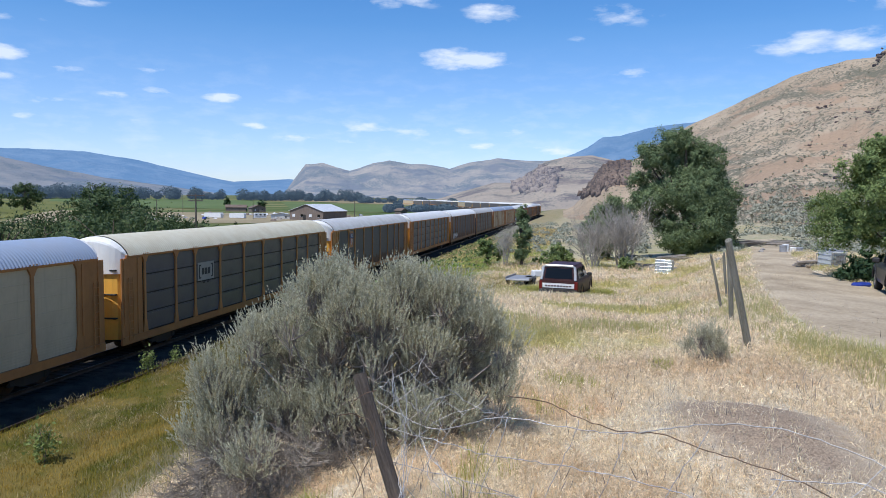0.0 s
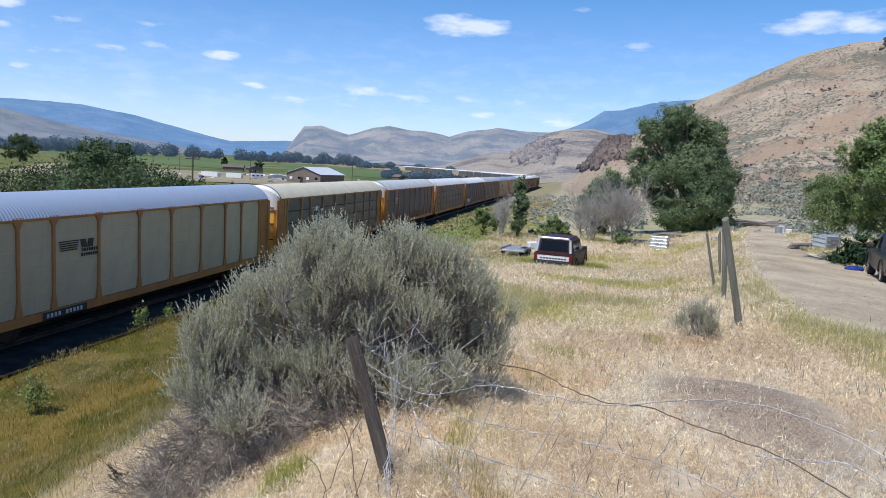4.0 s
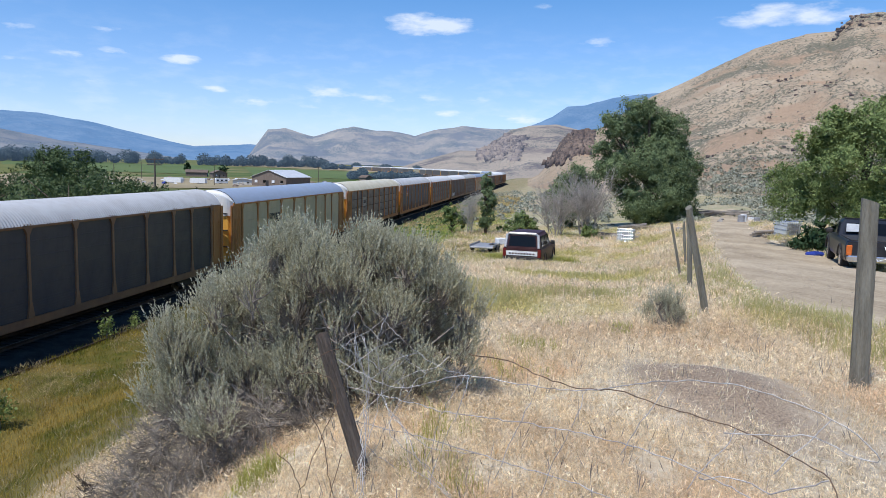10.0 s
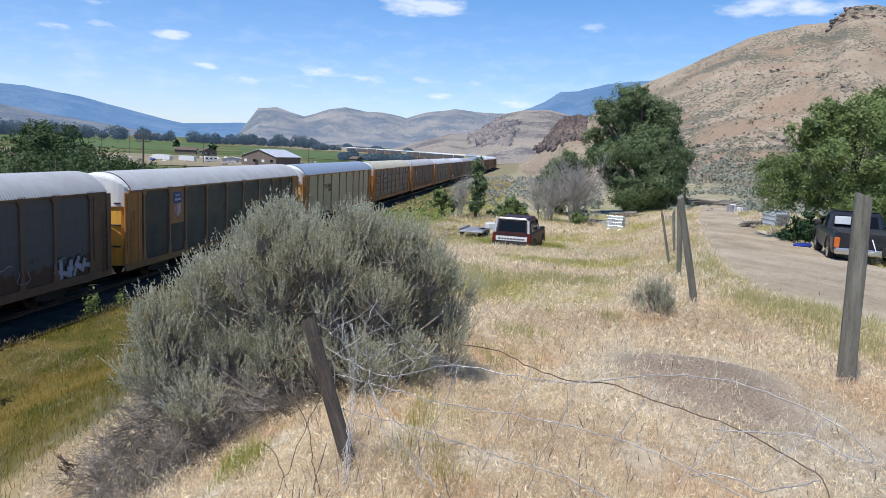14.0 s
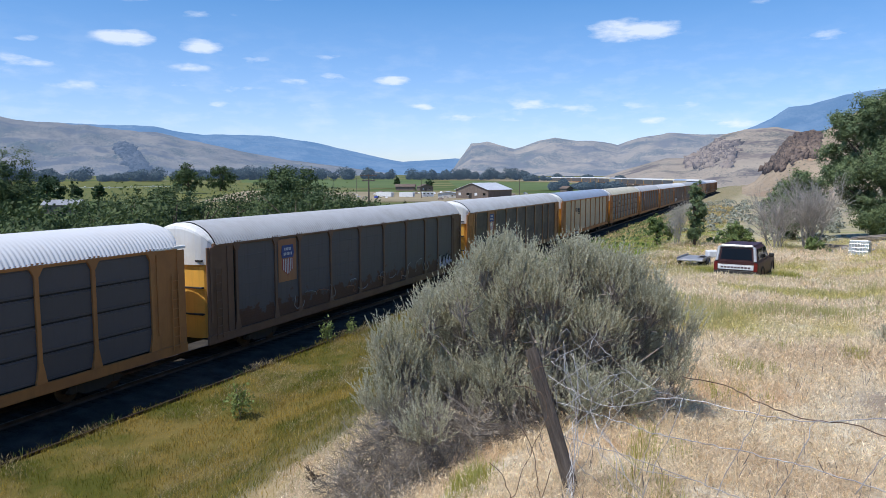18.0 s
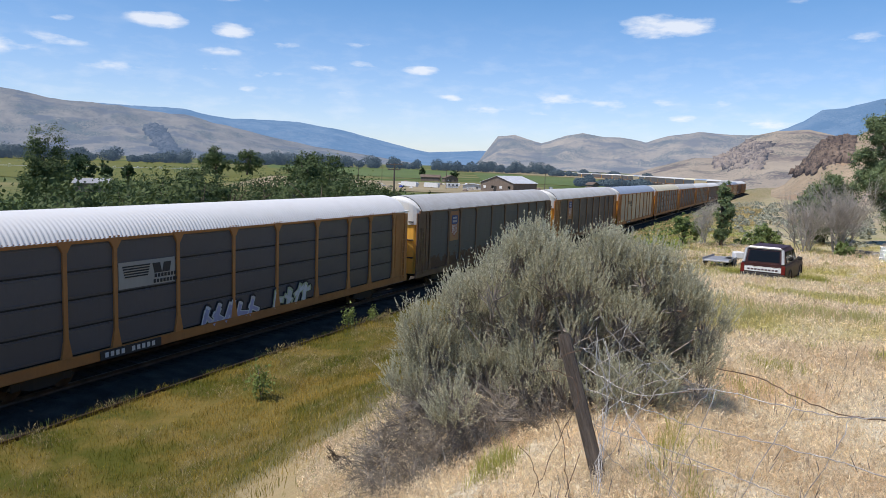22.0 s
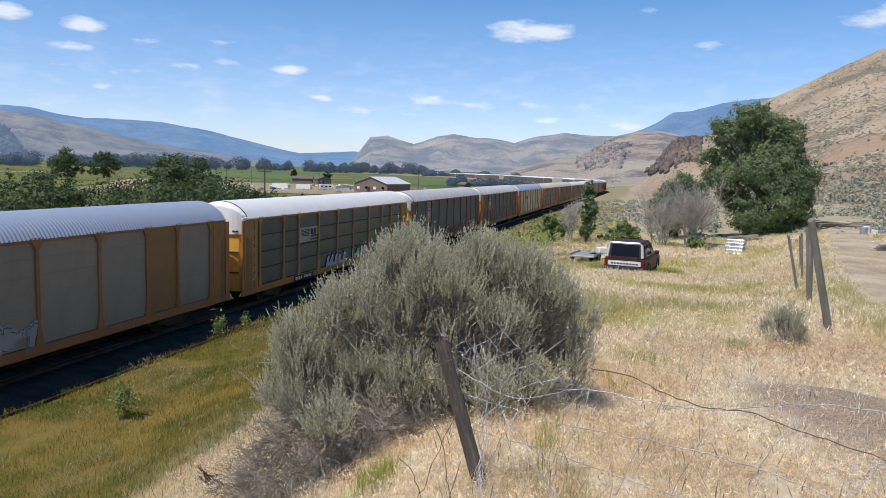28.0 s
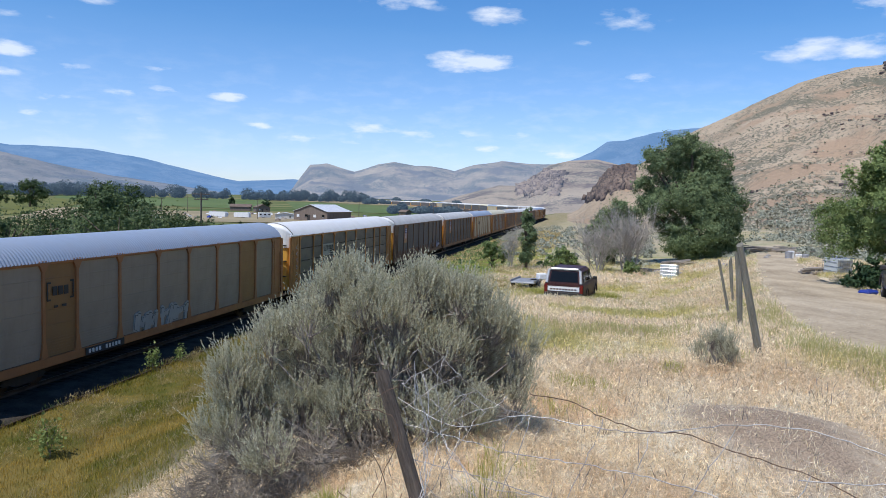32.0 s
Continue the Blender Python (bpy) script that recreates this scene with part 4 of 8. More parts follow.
def rack_car(style):
    """An enclosed car carrier. style: panel, frame, roof and end paints, rows of panels, and what is painted on its side."""
    panel, frame, roof, rows, ends = style["panel"], style["frame"], style["roof"], style.get("rows", 1), style.get("end", "bright_yellow")
    car = thing("auto_rack_car", Matrix(), style["label"], "rail car", "cars of the freight train")
    frame_mat, panel_mat = RACK[frame], RACK[panel]
    end_frame = style.get("end_frame", frame)
    end_mat = RACK[end_frame]
    part("roof", shared(("roof", roof), lambda: array_mesh("roof", *ROOF_SHAPE, ROOF[roof])), None, car, style["roof_label"])
    part("floor_frame", shared(("frame", frame), lambda: Shape().box((0, 0, 0.98), (BODY - 0.9, 2.5, 0.22), 0.02).box((0, 0, 0.82), (BODY + 0.3, 0.5, 0.3), 0.02).mesh("floor_frame", MAT["black"])), None, car)
    edges = [-BODY / 2 + b for b in BAYS]
    for side in (-1, 1):
        y = side * 1.5
        part("side_sill", shared(("sill", frame, side), lambda: Shape().box((0, y, 0.93), (BODY - 0.1, 0.12, 0.36), 0.02).box((0, y + side * 0.05, 1.1), (BODY - 0.3, 0.06, 0.05)).mesh("side_sill", frame_mat)), None, car)
        part("top_rail", shared(("chord", frame, side), lambda: Shape().box((0, y, 4.84), (BODY - 0.9, 0.13, 0.16), 0.02).mesh("top_rail", frame_mat)), None, car)
        if side > 0:
            part("side_wall", shared(("wall", panel), lambda: Shape().box((0, y - 0.03, 2.94), (BODY - 0.5, 0.05, 3.66)).mesh("side_wall", panel_mat)), None, car)
            continue
        # black sheet added close behind the near panels, so their gaps show dark
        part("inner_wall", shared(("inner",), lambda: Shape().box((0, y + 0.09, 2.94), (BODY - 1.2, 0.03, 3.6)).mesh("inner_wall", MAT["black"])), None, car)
        for end in (-1, 1):
            x = end * (BODY / 2 - 0.875)
            plate = part("end_panel", shared(("plate", end_frame), lambda: Shape().box((0, 0, 2.94), (1.6, 0.07, 3.66), 0.015).mesh("end_panel", end_mat)), None, car)
            part("panel_rib", shared(("rib", end_frame), lambda: Shape().box((0.42, -0.05, 2.94), (0.1, 0.05, 3.6), 0.01).mesh("panel_rib", end_mat)), None, plate)
            part("panel_rib", shared(("short_rib", end_frame), lambda: Shape().box((-0.6, -0.05, 3.2), (0.12, 0.05, 3.1), 0.01).mesh("panel_rib", end_mat)), None, plate)
            plate.matrix_basis = pose(x, y, 0, 0, 0, 0)
            ladder = Shape()
            for px in (-0.16, 0.16):
                ladder.box((px, 0, 2.4), (0.035, 0.03, 2.9))
            for k in range(8):
                ladder.box((0, 0, 1.1 + 0.36 * k), (0.36, 0.03, 0.03))
            rungs = part("ladder", shared(("ladder", end_frame), lambda: ladder.mesh("ladder", end_mat)), None, plate)
            rungs.matrix_basis = pose(end * 0.2, -0.1, 0)
            if style.get("eave_plate"):
                lip = part("gusset", shared(("gusset",), lambda: Shape().box((0, 0, 4.88), (1.7, 0.1, 0.12), 0.02).mesh("gusset", RACK["white"])), None, plate)
                lip.matrix_basis = pose(0, -0.03, 0)
        for k in range(len(edges)):
            ob = part("side_post", shared(("post", frame), lambda: post_shape().mesh("side_post", frame_mat)), None, car)
            ob.matrix_basis = pose(edges[k], y - 0.02, 0)
        for k in range(len(edges) - 1):
            a, b = edges[k] + 0.06, edges[k + 1] - 0.06
            high = 3.66 / rows
            paint_key = style.get("odd", {}).get(k, panel)
            for r in range(rows):
                key = ("panel", paint_key, rows, round(b - a, 2))
                ob = part("side_panel", shared(key, lambda: panel_shape(b - a, high, rows).mesh("side_panel", RACK[paint_key])), None, car)
                ob.matrix_basis = pose((a + b) / 2, y + 0.03, 1.13 + high * (r + 0.5), random.uniform(-0.25, 0.25), 0, random.uniform(-0.12, 0.12))
    for end in (-1, 1):
        turn = pose(0, 0, 0, 0, 0, 0 if end > 0 else 180)
        at = pose(end * (BODY / 2 - 0.52), 0, 0) @ turn
        ob = part("end_cap", shared(("cap",), lambda: cap_shape().mesh("end_cap", RACK["white"])), None, car, "white rounded roof end")
        ob.matrix_basis = at
        ob = part("end_door", shared(("door", ends), lambda: end_shape(1.0, 4.3, 0.42).mesh("end_door", RACK[ends])), None, car)
        ob.matrix_basis = at
        for z in (2.0, 3.1, 4.22):
            bar = part("door_bar", shared(("bar",), lambda: Shape().box((0.36, 0, 0), (0.16, 1.3, 0.07), 0.01).mesh("door_bar", MAT["black"])), None, ob)
            bar.matrix_basis = pose(0, 0.55, z)
        part_ob = part("coupler", shared(("coupler",), lambda: Shape().box((0.75, 0, 0.85), (0.75, 0.2, 0.22), 0.03).box((1.05, 0.04, 0.85), (0.24, 0.32, 0.3), 0.05).mesh("coupler", MAT["black"])), None, car)
        part_ob.matrix_basis = at
        truck = part("wheel_truck", shared(("truck",), lambda: truck_shape().mesh("wheel_truck", MAT["black"])), None, car)
        truck.matrix_basis = pose(end * 9.6, 0, 0)
        for dx in (-0.9, 0.9):
            w = part("wheel_set", shared(("wheels",), lambda: wheel_shape().mesh("wheel_set", MAT["rail"])), None, truck)
            w.matrix_basis = pose(dx, 0, 0.44)
    for mark in style.get("marks", ()):
        mark(car)
    return car


def panel_shape(wide, high, rows):
    """One pressed sheet: ribs across it, and louvres at the foot of a tall one."""
    front, gap = [], 0.065 if rows > 1 else 0.0
    low, top = -high / 2 + gap / 2, high / 2 - gap / 2
    marks = [low + 0.12 + 0.11 * k for k in range(6)] + [low + (top - low) * f for f in (0.34, 0.5, 0.67, 0.84)] if rows == 1 else [low + 0.06, top - 0.08]
    for z in marks:
        front += [(-0.014, z), (-0.024, z + 0.008), (-0.024, z + 0.03), (-0.014, z + 0.038)]
    outline = [(0.014, low), (-0.014, low)] + front + [(-0.014, top), (0.014, top)]
    return Shape().prism(outline, 0, -wide / 2, wide / 2)


def painted(car, name, pieces, colour, y=-1.53, label=""):
    """Flat painted shapes on a car's side, each a part: x, z, width, height and slant."""
    for x, z, w, h, *slant in pieces:
        k = slant[0] if slant else 0
        s = Shape().prism([(x - w / 2 - k * h / 2, z - h / 2), (x + w / 2 - k * h / 2, z - h / 2), (x + w / 2 + k * h / 2, z + h / 2), (x - w / 2 + k * h / 2, z + h / 2)], 1, y, y + 0.012)
        part(name, s, LETTER[colour], car, label)


def from_rear(v):
    return v - BODY / 2


def horse_mark(x, z, plate):
    def mark(car):
        if plate:
            painted(car, "logo_plate", [(x, z, 2.5, 0.92)], "plate", -1.51)
        painted(car, "logo_bar", [(x - 0.5, z + 0.3 - 0.09 * k, 1.2 - 0.05 * k, 0.05, 0.4) for k in range(5)], "black", -1.526)
        painted(car, "logo_bar", [(x + 0.42, z + 0.14, 0.34, 0.36, -0.25), (x + 0.86, z + 0.14, 0.34, 0.36, 0.2)], "black", -1.526)
        painted(car, "letter_bar", [(x + 0.35 + 0.15 * k, z - 0.14, 0.1, 0.13) for k in range(7)] + [(x + 0.3 + 0.15 * k, z - 0.34, 0.1, 0.13) for k in range(8)], "black", -1.526)

    return mark


def bracket_mark(x, z, plate):
    def mark(car):
        if plate:
            painted(car, "logo_plate", [(x, z, 1.75, 1.0)], "plate", -1.51)
        bits = []
        for e in (-1, 1):
            bits += [(x + e * 0.72, z, 0.07, 0.74), (x + e * 0.64, z + 0.34, 0.18, 0.07), (x + e * 0.64, z - 0.34, 0.18, 0.07)]
        bits += [(x - 0.32, z, 0.24, 0.36), (x, z, 0.24, 0.36), (x + 0.32, z, 0.24, 0.36)]
        painted(car, "logo_bar", bits, "black", -1.526)
        painted(car, "letter_bar", [(x - 0.25, z - 0.62, 0.2, 0.1), (x + 0.2, z - 0.62, 0.24, 0.1)], "black", -1.526)

    return mark


def shield_mark(x, z, plate, size=1.0):
    def mark(car):
        if plate:
            painted(car, "logo_plate", [(x, z, 1.5 * size, 2.1 * size)], plate, -1.51)
        s = Shape().prism([(x - 0.45 * size, z + 0.75 * size), (x + 0.45 * size, z + 0.75 * size), (x + 0.52 * size, z + 0.35 * size), (x + 0.45 * size, z + 0.12 * size), (x - 0.45 * size, z + 0.12 * size), (x - 0.52 * size, z + 0.35 * size)], 1, -1.53, -1.515)
        part("logo_top", s, LETTER["blue"], car)
        painted(car, "logo_stripe", [(x + (-0.42 + 0.14 * k) * size, z - 0.35 * size + 0.05 * abs(k - 3) * size, 0.07 * size, (0.85 - 0.1 * abs(k - 3)) * size) for k in range(7)], "red", -1.526)
        painted(car, "logo_stripe", [(x + (-0.35 + 0.14 * k) * size, z - 0.33 * size + 0.05 * abs(k - 2.5) * size, 0.07 * size, (0.8 - 0.1 * abs(k - 2.5)) * size) for k in range(6)], "white", -1.526)
        painted(car, "letter_bar", [(x + (-0.24 + 0.12 * k) * size, z + 0.56 * size, 0.07 * size, 0.14 * size) for k in range(5)] + [(x + (-0.3 + 0.12 * k) * size, z + 0.32 * size, 0.07 * size, 0.14 * size) for k in range(6)], "white", -1.536)

    return mark


def number_mark(x, count=10, z=0.93):
    def mark(car):
        painted(car, "number_board", [(x, z, 2.6, 0.32)], "black", -1.60)
        painted(car, "number_bar", [(x - 1.05 + 0.22 * k, z, 0.13, 0.17) for k in range(count) if k != 4], "white", -1.612)

    return mark


def graffiti(x, z, wide, high, colours, seed, edge="black"):
    """Sprayed angular forms that lock into one another: edge, rim and fill; no letters."""

    def mark(car):
        rng = random.Random(seed)
        n = max(3, round(wide / (high * 0.75)))
        cell = wide / n
        strokes = []
        for k in range(n):
            cx = x - wide / 2 + cell * (k + 0.5)
            lean = rng.uniform(-0.05, 0.3)
            for q in range(rng.choice((2, 3, 3))):
                a0 = (rng.uniform(-0.5, 0.1), rng.uniform(-0.5, -0.25)) if q != 1 else (rng.uniform(-0.5, -0.2), rng.uniform(-0.1, 0.3))
                a1 = (a0[0] + rng.uniform(0.05, 0.35), rng.uniform(0.3, 0.55)) if q != 1 else (rng.uniform(0.25, 0.6), rng.uniform(-0.3, 0.45))
                strokes.append([(cx + (u + lean * v) * cell * 1.15, z + v * high) for u, v in (a0, a1)] + [rng.uniform(0.2, 0.34) * high])
        for layer, (grow, colour) in enumerate(((0.055, edge), (0.02, colours[0]), (-0.03 if edge == "black" else 0.008, colours[1]))):
            for k, ((ax, az), (bx, bz), w) in enumerate(strokes):
                d = Vector((bx - ax, bz - az)).normalized()
                side, e = Vector((-d.y, d.x)) * (w / 2 + grow), d * grow
                ring = [Vector((ax, az)) - e - side, Vector((bx, bz)) + e * 2 - side * 0.8, Vector((bx, bz)) + e * 3 + side * 0.3, Vector((bx, bz)) + e + side * 1.2, Vector((ax, az)) - e * 2 + side * 0.7]
                y = -1.548 - 0.007 * layer - 0.0011 * (k % 4)
                part("graffiti_stroke", Shape().prism([(p.x, p.y) for p in ring], 1, y, -1.5), LETTER[colour], car)

    return mark


def tag_lines(x, z, wide, count, colour, seed):
    """Thin looping sprayed lines, half worn away, along the foot of a side."""

    def mark(car):
        rng = random.Random(seed)
        for k in range(count):
            cx, w, h = x - wide / 2 + wide * (k + rng.uniform(0.2, 0.8)) / count, rng.uniform(0.5, 1.1), rng.uniform(0.2, 0.5)
            a0, turns = rng.uniform(0, 6), rng.uniform(1.6, 4.5)
            pts = []
            for q in range(16):
                a = a0 + turns * q / 15
                pts.append((cx + w * (q / 15 - 0.5) + 0.22 * w * math.cos(2.3 * a), -1.552, z + h * math.sin(a) * rng.uniform(0.85, 1.1)))
            part("sprayed_line", Shape().tube(pts, 0.02, 4), LETTER[colour], car)

    return mark


def scrawl(x, z, seed):
    def mark(car):
        rng = random.Random(seed)
        s = Shape()
        for k in range(6):
            pts = [(x + 0.16 * math.sin(a * 1.3 + k) + rng.uniform(-0.04, 0.04), -1.56, z + 1.2 - 0.48 * k - 0.05 * a) for a in range(7)]
            s.tube(pts, 0.021, 4)
        part("scrawl", s, LETTER["white"], car, "thin sprayed scrawl")

    return mark


def scale_roof(*names):
    return {"blue": "corrugated galvanised roof", "cream": "cream corrugated roof", "white": "bright white corrugated roof", "grey": "grey corrugated roof"}[names[0]]


def style(panel, frame, roof, label, **more):
    return dict(panel=panel, frame=frame, roof=roof, label=label, roof_label=scale_roof(roof), **more)


NEAR_CARS = {
    -6: style("slate", "yellow", "blue", "yellow car carrier with grey panels behind the tan one", end="bright_yellow"),
    -5: style("tan", "orange", "blue", "tan panelled yellow car carrier with graffiti and galvanised roof", odd={1: "cream", 7: "cream"}, marks=(bracket_mark(from_rear(5.55), 3.7, False), number_mark(from_rear(8.2)), graffiti(from_rear(12.7), 1.5, 4.6, 0.85, ("black", "plate"), 3, "plate"))),
    -4: style("slate", "yellow", "white", "dark slate car carrier with graffiti and white roof", rows=4, eave_plate=True, marks=(horse_mark(from_rear(7.9), 3.5, True), number_mark(from_rear(7.1)), graffiti(from_rear(12.1), 1.34, 3.3, 0.85, ("white", "lilac"), 5), graffiti(from_rear(16.2), 1.42, 2.9, 0.9, ("lime", "white"), 6), scrawl(from_rear(1.25), 3.0, 7))),
    -3: style("umber", "dark_brown", "grey", "brown car carrier with faint graffiti along its foot", marks=(shield_mark(from_rear(5.55), 3.7, "rust", 0.95), tag_lines(from_rear(14.5), 1.75, 18.0, 11, "plate", 11), tag_lines(from_rear(13.0), 1.5, 12.0, 4, "rust", 12), graffiti(from_rear(24.2), 1.55, 2.3, 0.8, ("plate", "lilac"), 31))),
    -2: style("dark", "brown", "grey", "dark grey car carrier with a shield sign", end_frame="yellow", marks=(shield_mark(from_rear(5.55), 3.8, "rust"),)),
    -1: style("pale_tan", "yellow", "blue", "tan panelled car carrier with black lettering", marks=(horse_mark(from_rear(7.9), 3.5, False), number_mark(from_rear(7.1)))),
    0: style("slate", "yellow", "cream", "grey car carrier with a cream roof", rows=4, marks=(bracket_mark(from_rear(7.7), 3.5, True),)),
    1: style("umber", "yellow", "grey", "grey-brown car carrier with a small red sign", marks=(shield_mark(from_rear(5.5), 3.9, "rust", 0.7),)),
    2: style("olive", "yellow", "white", "olive grey car carrier with white roof", rows=4),
    3: style("umber", "brown", "white", "brown car carrier with pale graffiti", marks=(graffiti(from_rear(4.5), 1.6, 4.5, 0.9, ("plate", "white"), 21),)),
    4: style("olive", "brown", "grey", "dark blue-ended car carrier", rows=4, end="blue_end"),
}


def position(t):
    """Where along the line the joint behind the cream-roofed car stands at t seconds."""
    return SPEED[0] + SPEED[1] * t + SPEED[2] * t * t + SPEED[3] * t**3


def car_pose(index, t):
    s = position(t) + (index + 0.5) * CAR
    ax, ay, _ = centre_point(s - 9.6)
    bx, by, _ = centre_point(s + 9.6)
    turn = math.degrees(math.atan2(by - ay, bx - ax))
    return pose((ax + bx) / 2, (ay + by) / 2, float(rail_height((ay + by) / 2)), 0, 0, turn)


CARS = {}


def build_train():
    for k, st in NEAR_CARS.items():
        CARS[k] = rack_car(st)
    rng = random.Random(4)
    kinds = [2, 3, 1, -3, 2, -1, 0, 3]
    for k in range(5, 30):
        CARS[k] = copy_thing(CARS[kinds[k % len(kinds)] if k != 6 else -1], Matrix())
    for k, car in CARS.items():
        car.matrix_basis = car_pose(k, 0)


build_train()

# ---- trees and brush ----


def unit(v):
    return v / (np.linalg.norm(v, axis=-1, keepdims=True) + 1e-9)


def leaf_cards(centres, normals_up, size, rng, long=1.6, facing=None):
    """Small folded leaves (two triangles each) at the centres, turned at random or spread flat over a facing direction."""
    n = len(centres)
    a = rng.normal(size=(n, 3))
    a /= np.linalg.norm(a, axis=1)[:, None]
    if facing is not None:
        a = unit(np.cross(facing + rng.normal(size=(n, 3)) * 0.45, a))
    b = np.cross(a, rng.normal(size=(n, 3)) + np.array([0, 0, normals_up]) if facing is None else facing + rng.normal(size=(n, 3)) * 0.35)
    b /= np.linalg.norm(b, axis=1)[:, None] + 1e-9
    s = size * rng.uniform(0.6, 1.3, n)[:, None]
    c = np.cross(a, b)
    p0, p2 = centres - a * s * long / 2, centres + a * s * long / 2
    p1, p3 = centres + b * s / 2 + c * s * 0.15, centres - b * s / 2 + c * s * 0.15
    verts = np.stack([p0, p1, p2, p3], 1).reshape(-1, 3)
    faces = np.arange(4 * n).reshape(-1, 4)
    return verts, faces


def crown_points(lobes, count, rng, hollow=0.55, gap=0.42):
    """Leaf places in clumps over a set of ellipsoids (x, y, z, rx, ry, rz)."""
    lobes = np.array(lobes, float)
    # each lobe breaks up into smaller rounded bosses
    way = rng.normal(size=(len(lobes) * 16, 3))
    way /= np.linalg.norm(way, axis=1)[:, None]
    mother = np.repeat(lobes, 16, 0)
    share = rng.uniform(0.2, 0.5, (len(mother), 1))
    lobes = np.concatenate([mother[:, :3] + way * mother[:, 3:] * (1.06 - share) * rng.uniform(0.6, 1.0, (len(mother), 1)), mother[:, 3:] * share], 1)
    vol = (lobes[:, 3] * lobes[:, 4] * lobes[:, 5]) ** 0.72
    pick = rng.choice(len(lobes), size=count // 28 + 1, p=vol / vol.sum())
    way = rng.normal(size=(len(pick), 3))
    way /= np.linalg.norm(way, axis=1)[:, None]
    r = rng.uniform(hollow, 1.06, len(pick)) ** 0.7
    clumps = lobes[pick, :3] + way * r[:, None] * lobes[pick, 3:]
    span = lobes[:, 3:].mean() * 2
    gappy = cloud_noise((clumps[:, 0] + clumps[:, 1] * 0.6) / span * 1.7 + 3.1, (clumps[:, 2] + clumps[:, 1] * 0.5) / span * 1.7, 3, len(lobes))
    clumps, pick = clumps[gappy > gap], pick[gappy > gap]
    k = rng.randint(len(clumps), size=count)
    spread = lobes[pick[k], 3:].mean(1)[:, None] * 0.2
    pts = clumps[k] + rng.normal(size=(count, 3)) * spread
    pts[:, 2] -= np.abs(rng.normal(size=count)) * spread[:, 0] * 0.3
    facing = unit(unit(pts - lobes[pick[k], :3]) + 0.5 * unit(pts - pts.mean(0)) + np.array([0, 0, 0.25]))
    return pts, clumps, facing


def tree(name, x, y, lobes, leaves, size, trunk, mat, label, category="tree", group="", seed=1, z=None, sprawl=24, bark="bark", gap=0.42):
    """A tree: tapered trunk, limbs that reach into each lobe, and a crown of single leaves. lobes are from the foot."""
    rng = np.random.RandomState(seed)
    base = land_z(x, y) - 0.08 if z is None else z
    ob = thing(name, pose(x, y, base), label, category, group)
    pts, clumps, facing = crown_points(lobes, leaves, rng, 0.55, gap)
    s, limbs = Shape(), Shape()
    top = max(l[2] for l in lobes)
    bend = rng.uniform(-0.25, 0.25, 2)
    stem = [(bend[0] * t * t * top * 0.3, bend[1] * t * t * top * 0.3, top * t) for t in np.linspace(0, 1, 7)]
    s.tube(stem, [trunk * (1.25 if k == 0 else 1 - k / 7.5) for k in range(7)], 8)
    for k in rng.choice(len(clumps), min(sprawl, len(clumps)), replace=False):
        c = Vector(clumps[k])
        start = Vector(stem[min(5, max(1, int(6 * 0.55 * c.z / top)))])
        mid = start.lerp(c, 0.5) + Vector(rng.uniform(-0.2, 0.2, 3)) * top * 0.06
        limbs.tube([start, mid, c], [trunk * 0.32, trunk * 0.2, trunk * 0.06], 5)
    part("trunk", s, MAT[bark], ob, smooth=True)
    tagged(part("branch_work", limbs, MAT[bark], ob, smooth=True), "limbs reaching into the crown", kind="stuff")
    verts, faces = leaf_cards(pts, 0.6, size, rng, facing=facing)
    part("crown", array_mesh("crown", verts, faces, MAT[mat]), None, ob)
    return ob


def bare_bush(name, x, y, high, wide, stems, label, seed, mat="dead_bark", thick=0.035, levels=4):
    """A leafless shrub: a few stems from one foot that fork again and again into a rounded crown of fine twigs."""
    rng = random.Random(seed)
    ob = thing(name, pose(x, y, land_z(x, y) - 0.05), label, "dead shrub", "dead shrubs")
    limbs, fine = Shape(), Shape()

    def grow(p, d, long, r, level):
        bow = Vector((rng.gauss(0, 1), rng.gauss(0, 1), rng.gauss(0, 1))) * 0.06 * long
        q = p + d * long
        (limbs if level < 2 else fine).tube([p, p.lerp(q, 0.5) + bow, q], [r, r * 0.8, r * 0.55], 5 if level < 2 else 3, False)
        if level == levels:
            return
        for k in range(4 if level else 5):
            t = 1.0 if k == 0 else rng.uniform(0.3, 0.95)
            at = p.lerp(q, t) + bow * 4 * t * (1 - t)
            turn = 0.25 if k == 0 else 0.5
            e = (d + Vector((rng.gauss(0, turn), rng.gauss(0, turn), rng.gauss(0.12, turn * 0.7)))).normalized()
            grow(at, e, long * rng.uniform(0.5, 0.78), r * 0.55, level + 1)

    for k in range(stems):
        a, out = math.tau * (k + rng.uniform(0, 0.8)) / stems, rng.uniform(0.1, 0.5) * wide / high
        d = Vector((out * math.cos(a), out * math.sin(a), 1)).normalized()
        grow(Vector((rng.uniform(-0.12, 0.12) * wide, rng.uniform(-0.12, 0.12) * wide, 0)), d, high * rng.uniform(0.34, 0.46), thick, 0)
    tagged(part("stem_clump", limbs, MAT[mat], ob), "forked grey bare stems", kind="stuff")
    tagged(part("twig_tangle", fine, MAT[mat], ob), "fine bleached twigs", kind="stuff")
    return ob


def ribbons(root, way, length, width, rng):
    """Thin pointed slips (one triangle each) from root along way."""
    across = unit(np.cross(way, rng.normal(size=way.shape))) * (np.asarray(width) / 2)[..., None]
    return np.stack([root - across, root + across, root + way * np.asarray(length)[..., None]], -2).reshape(-1, 3)


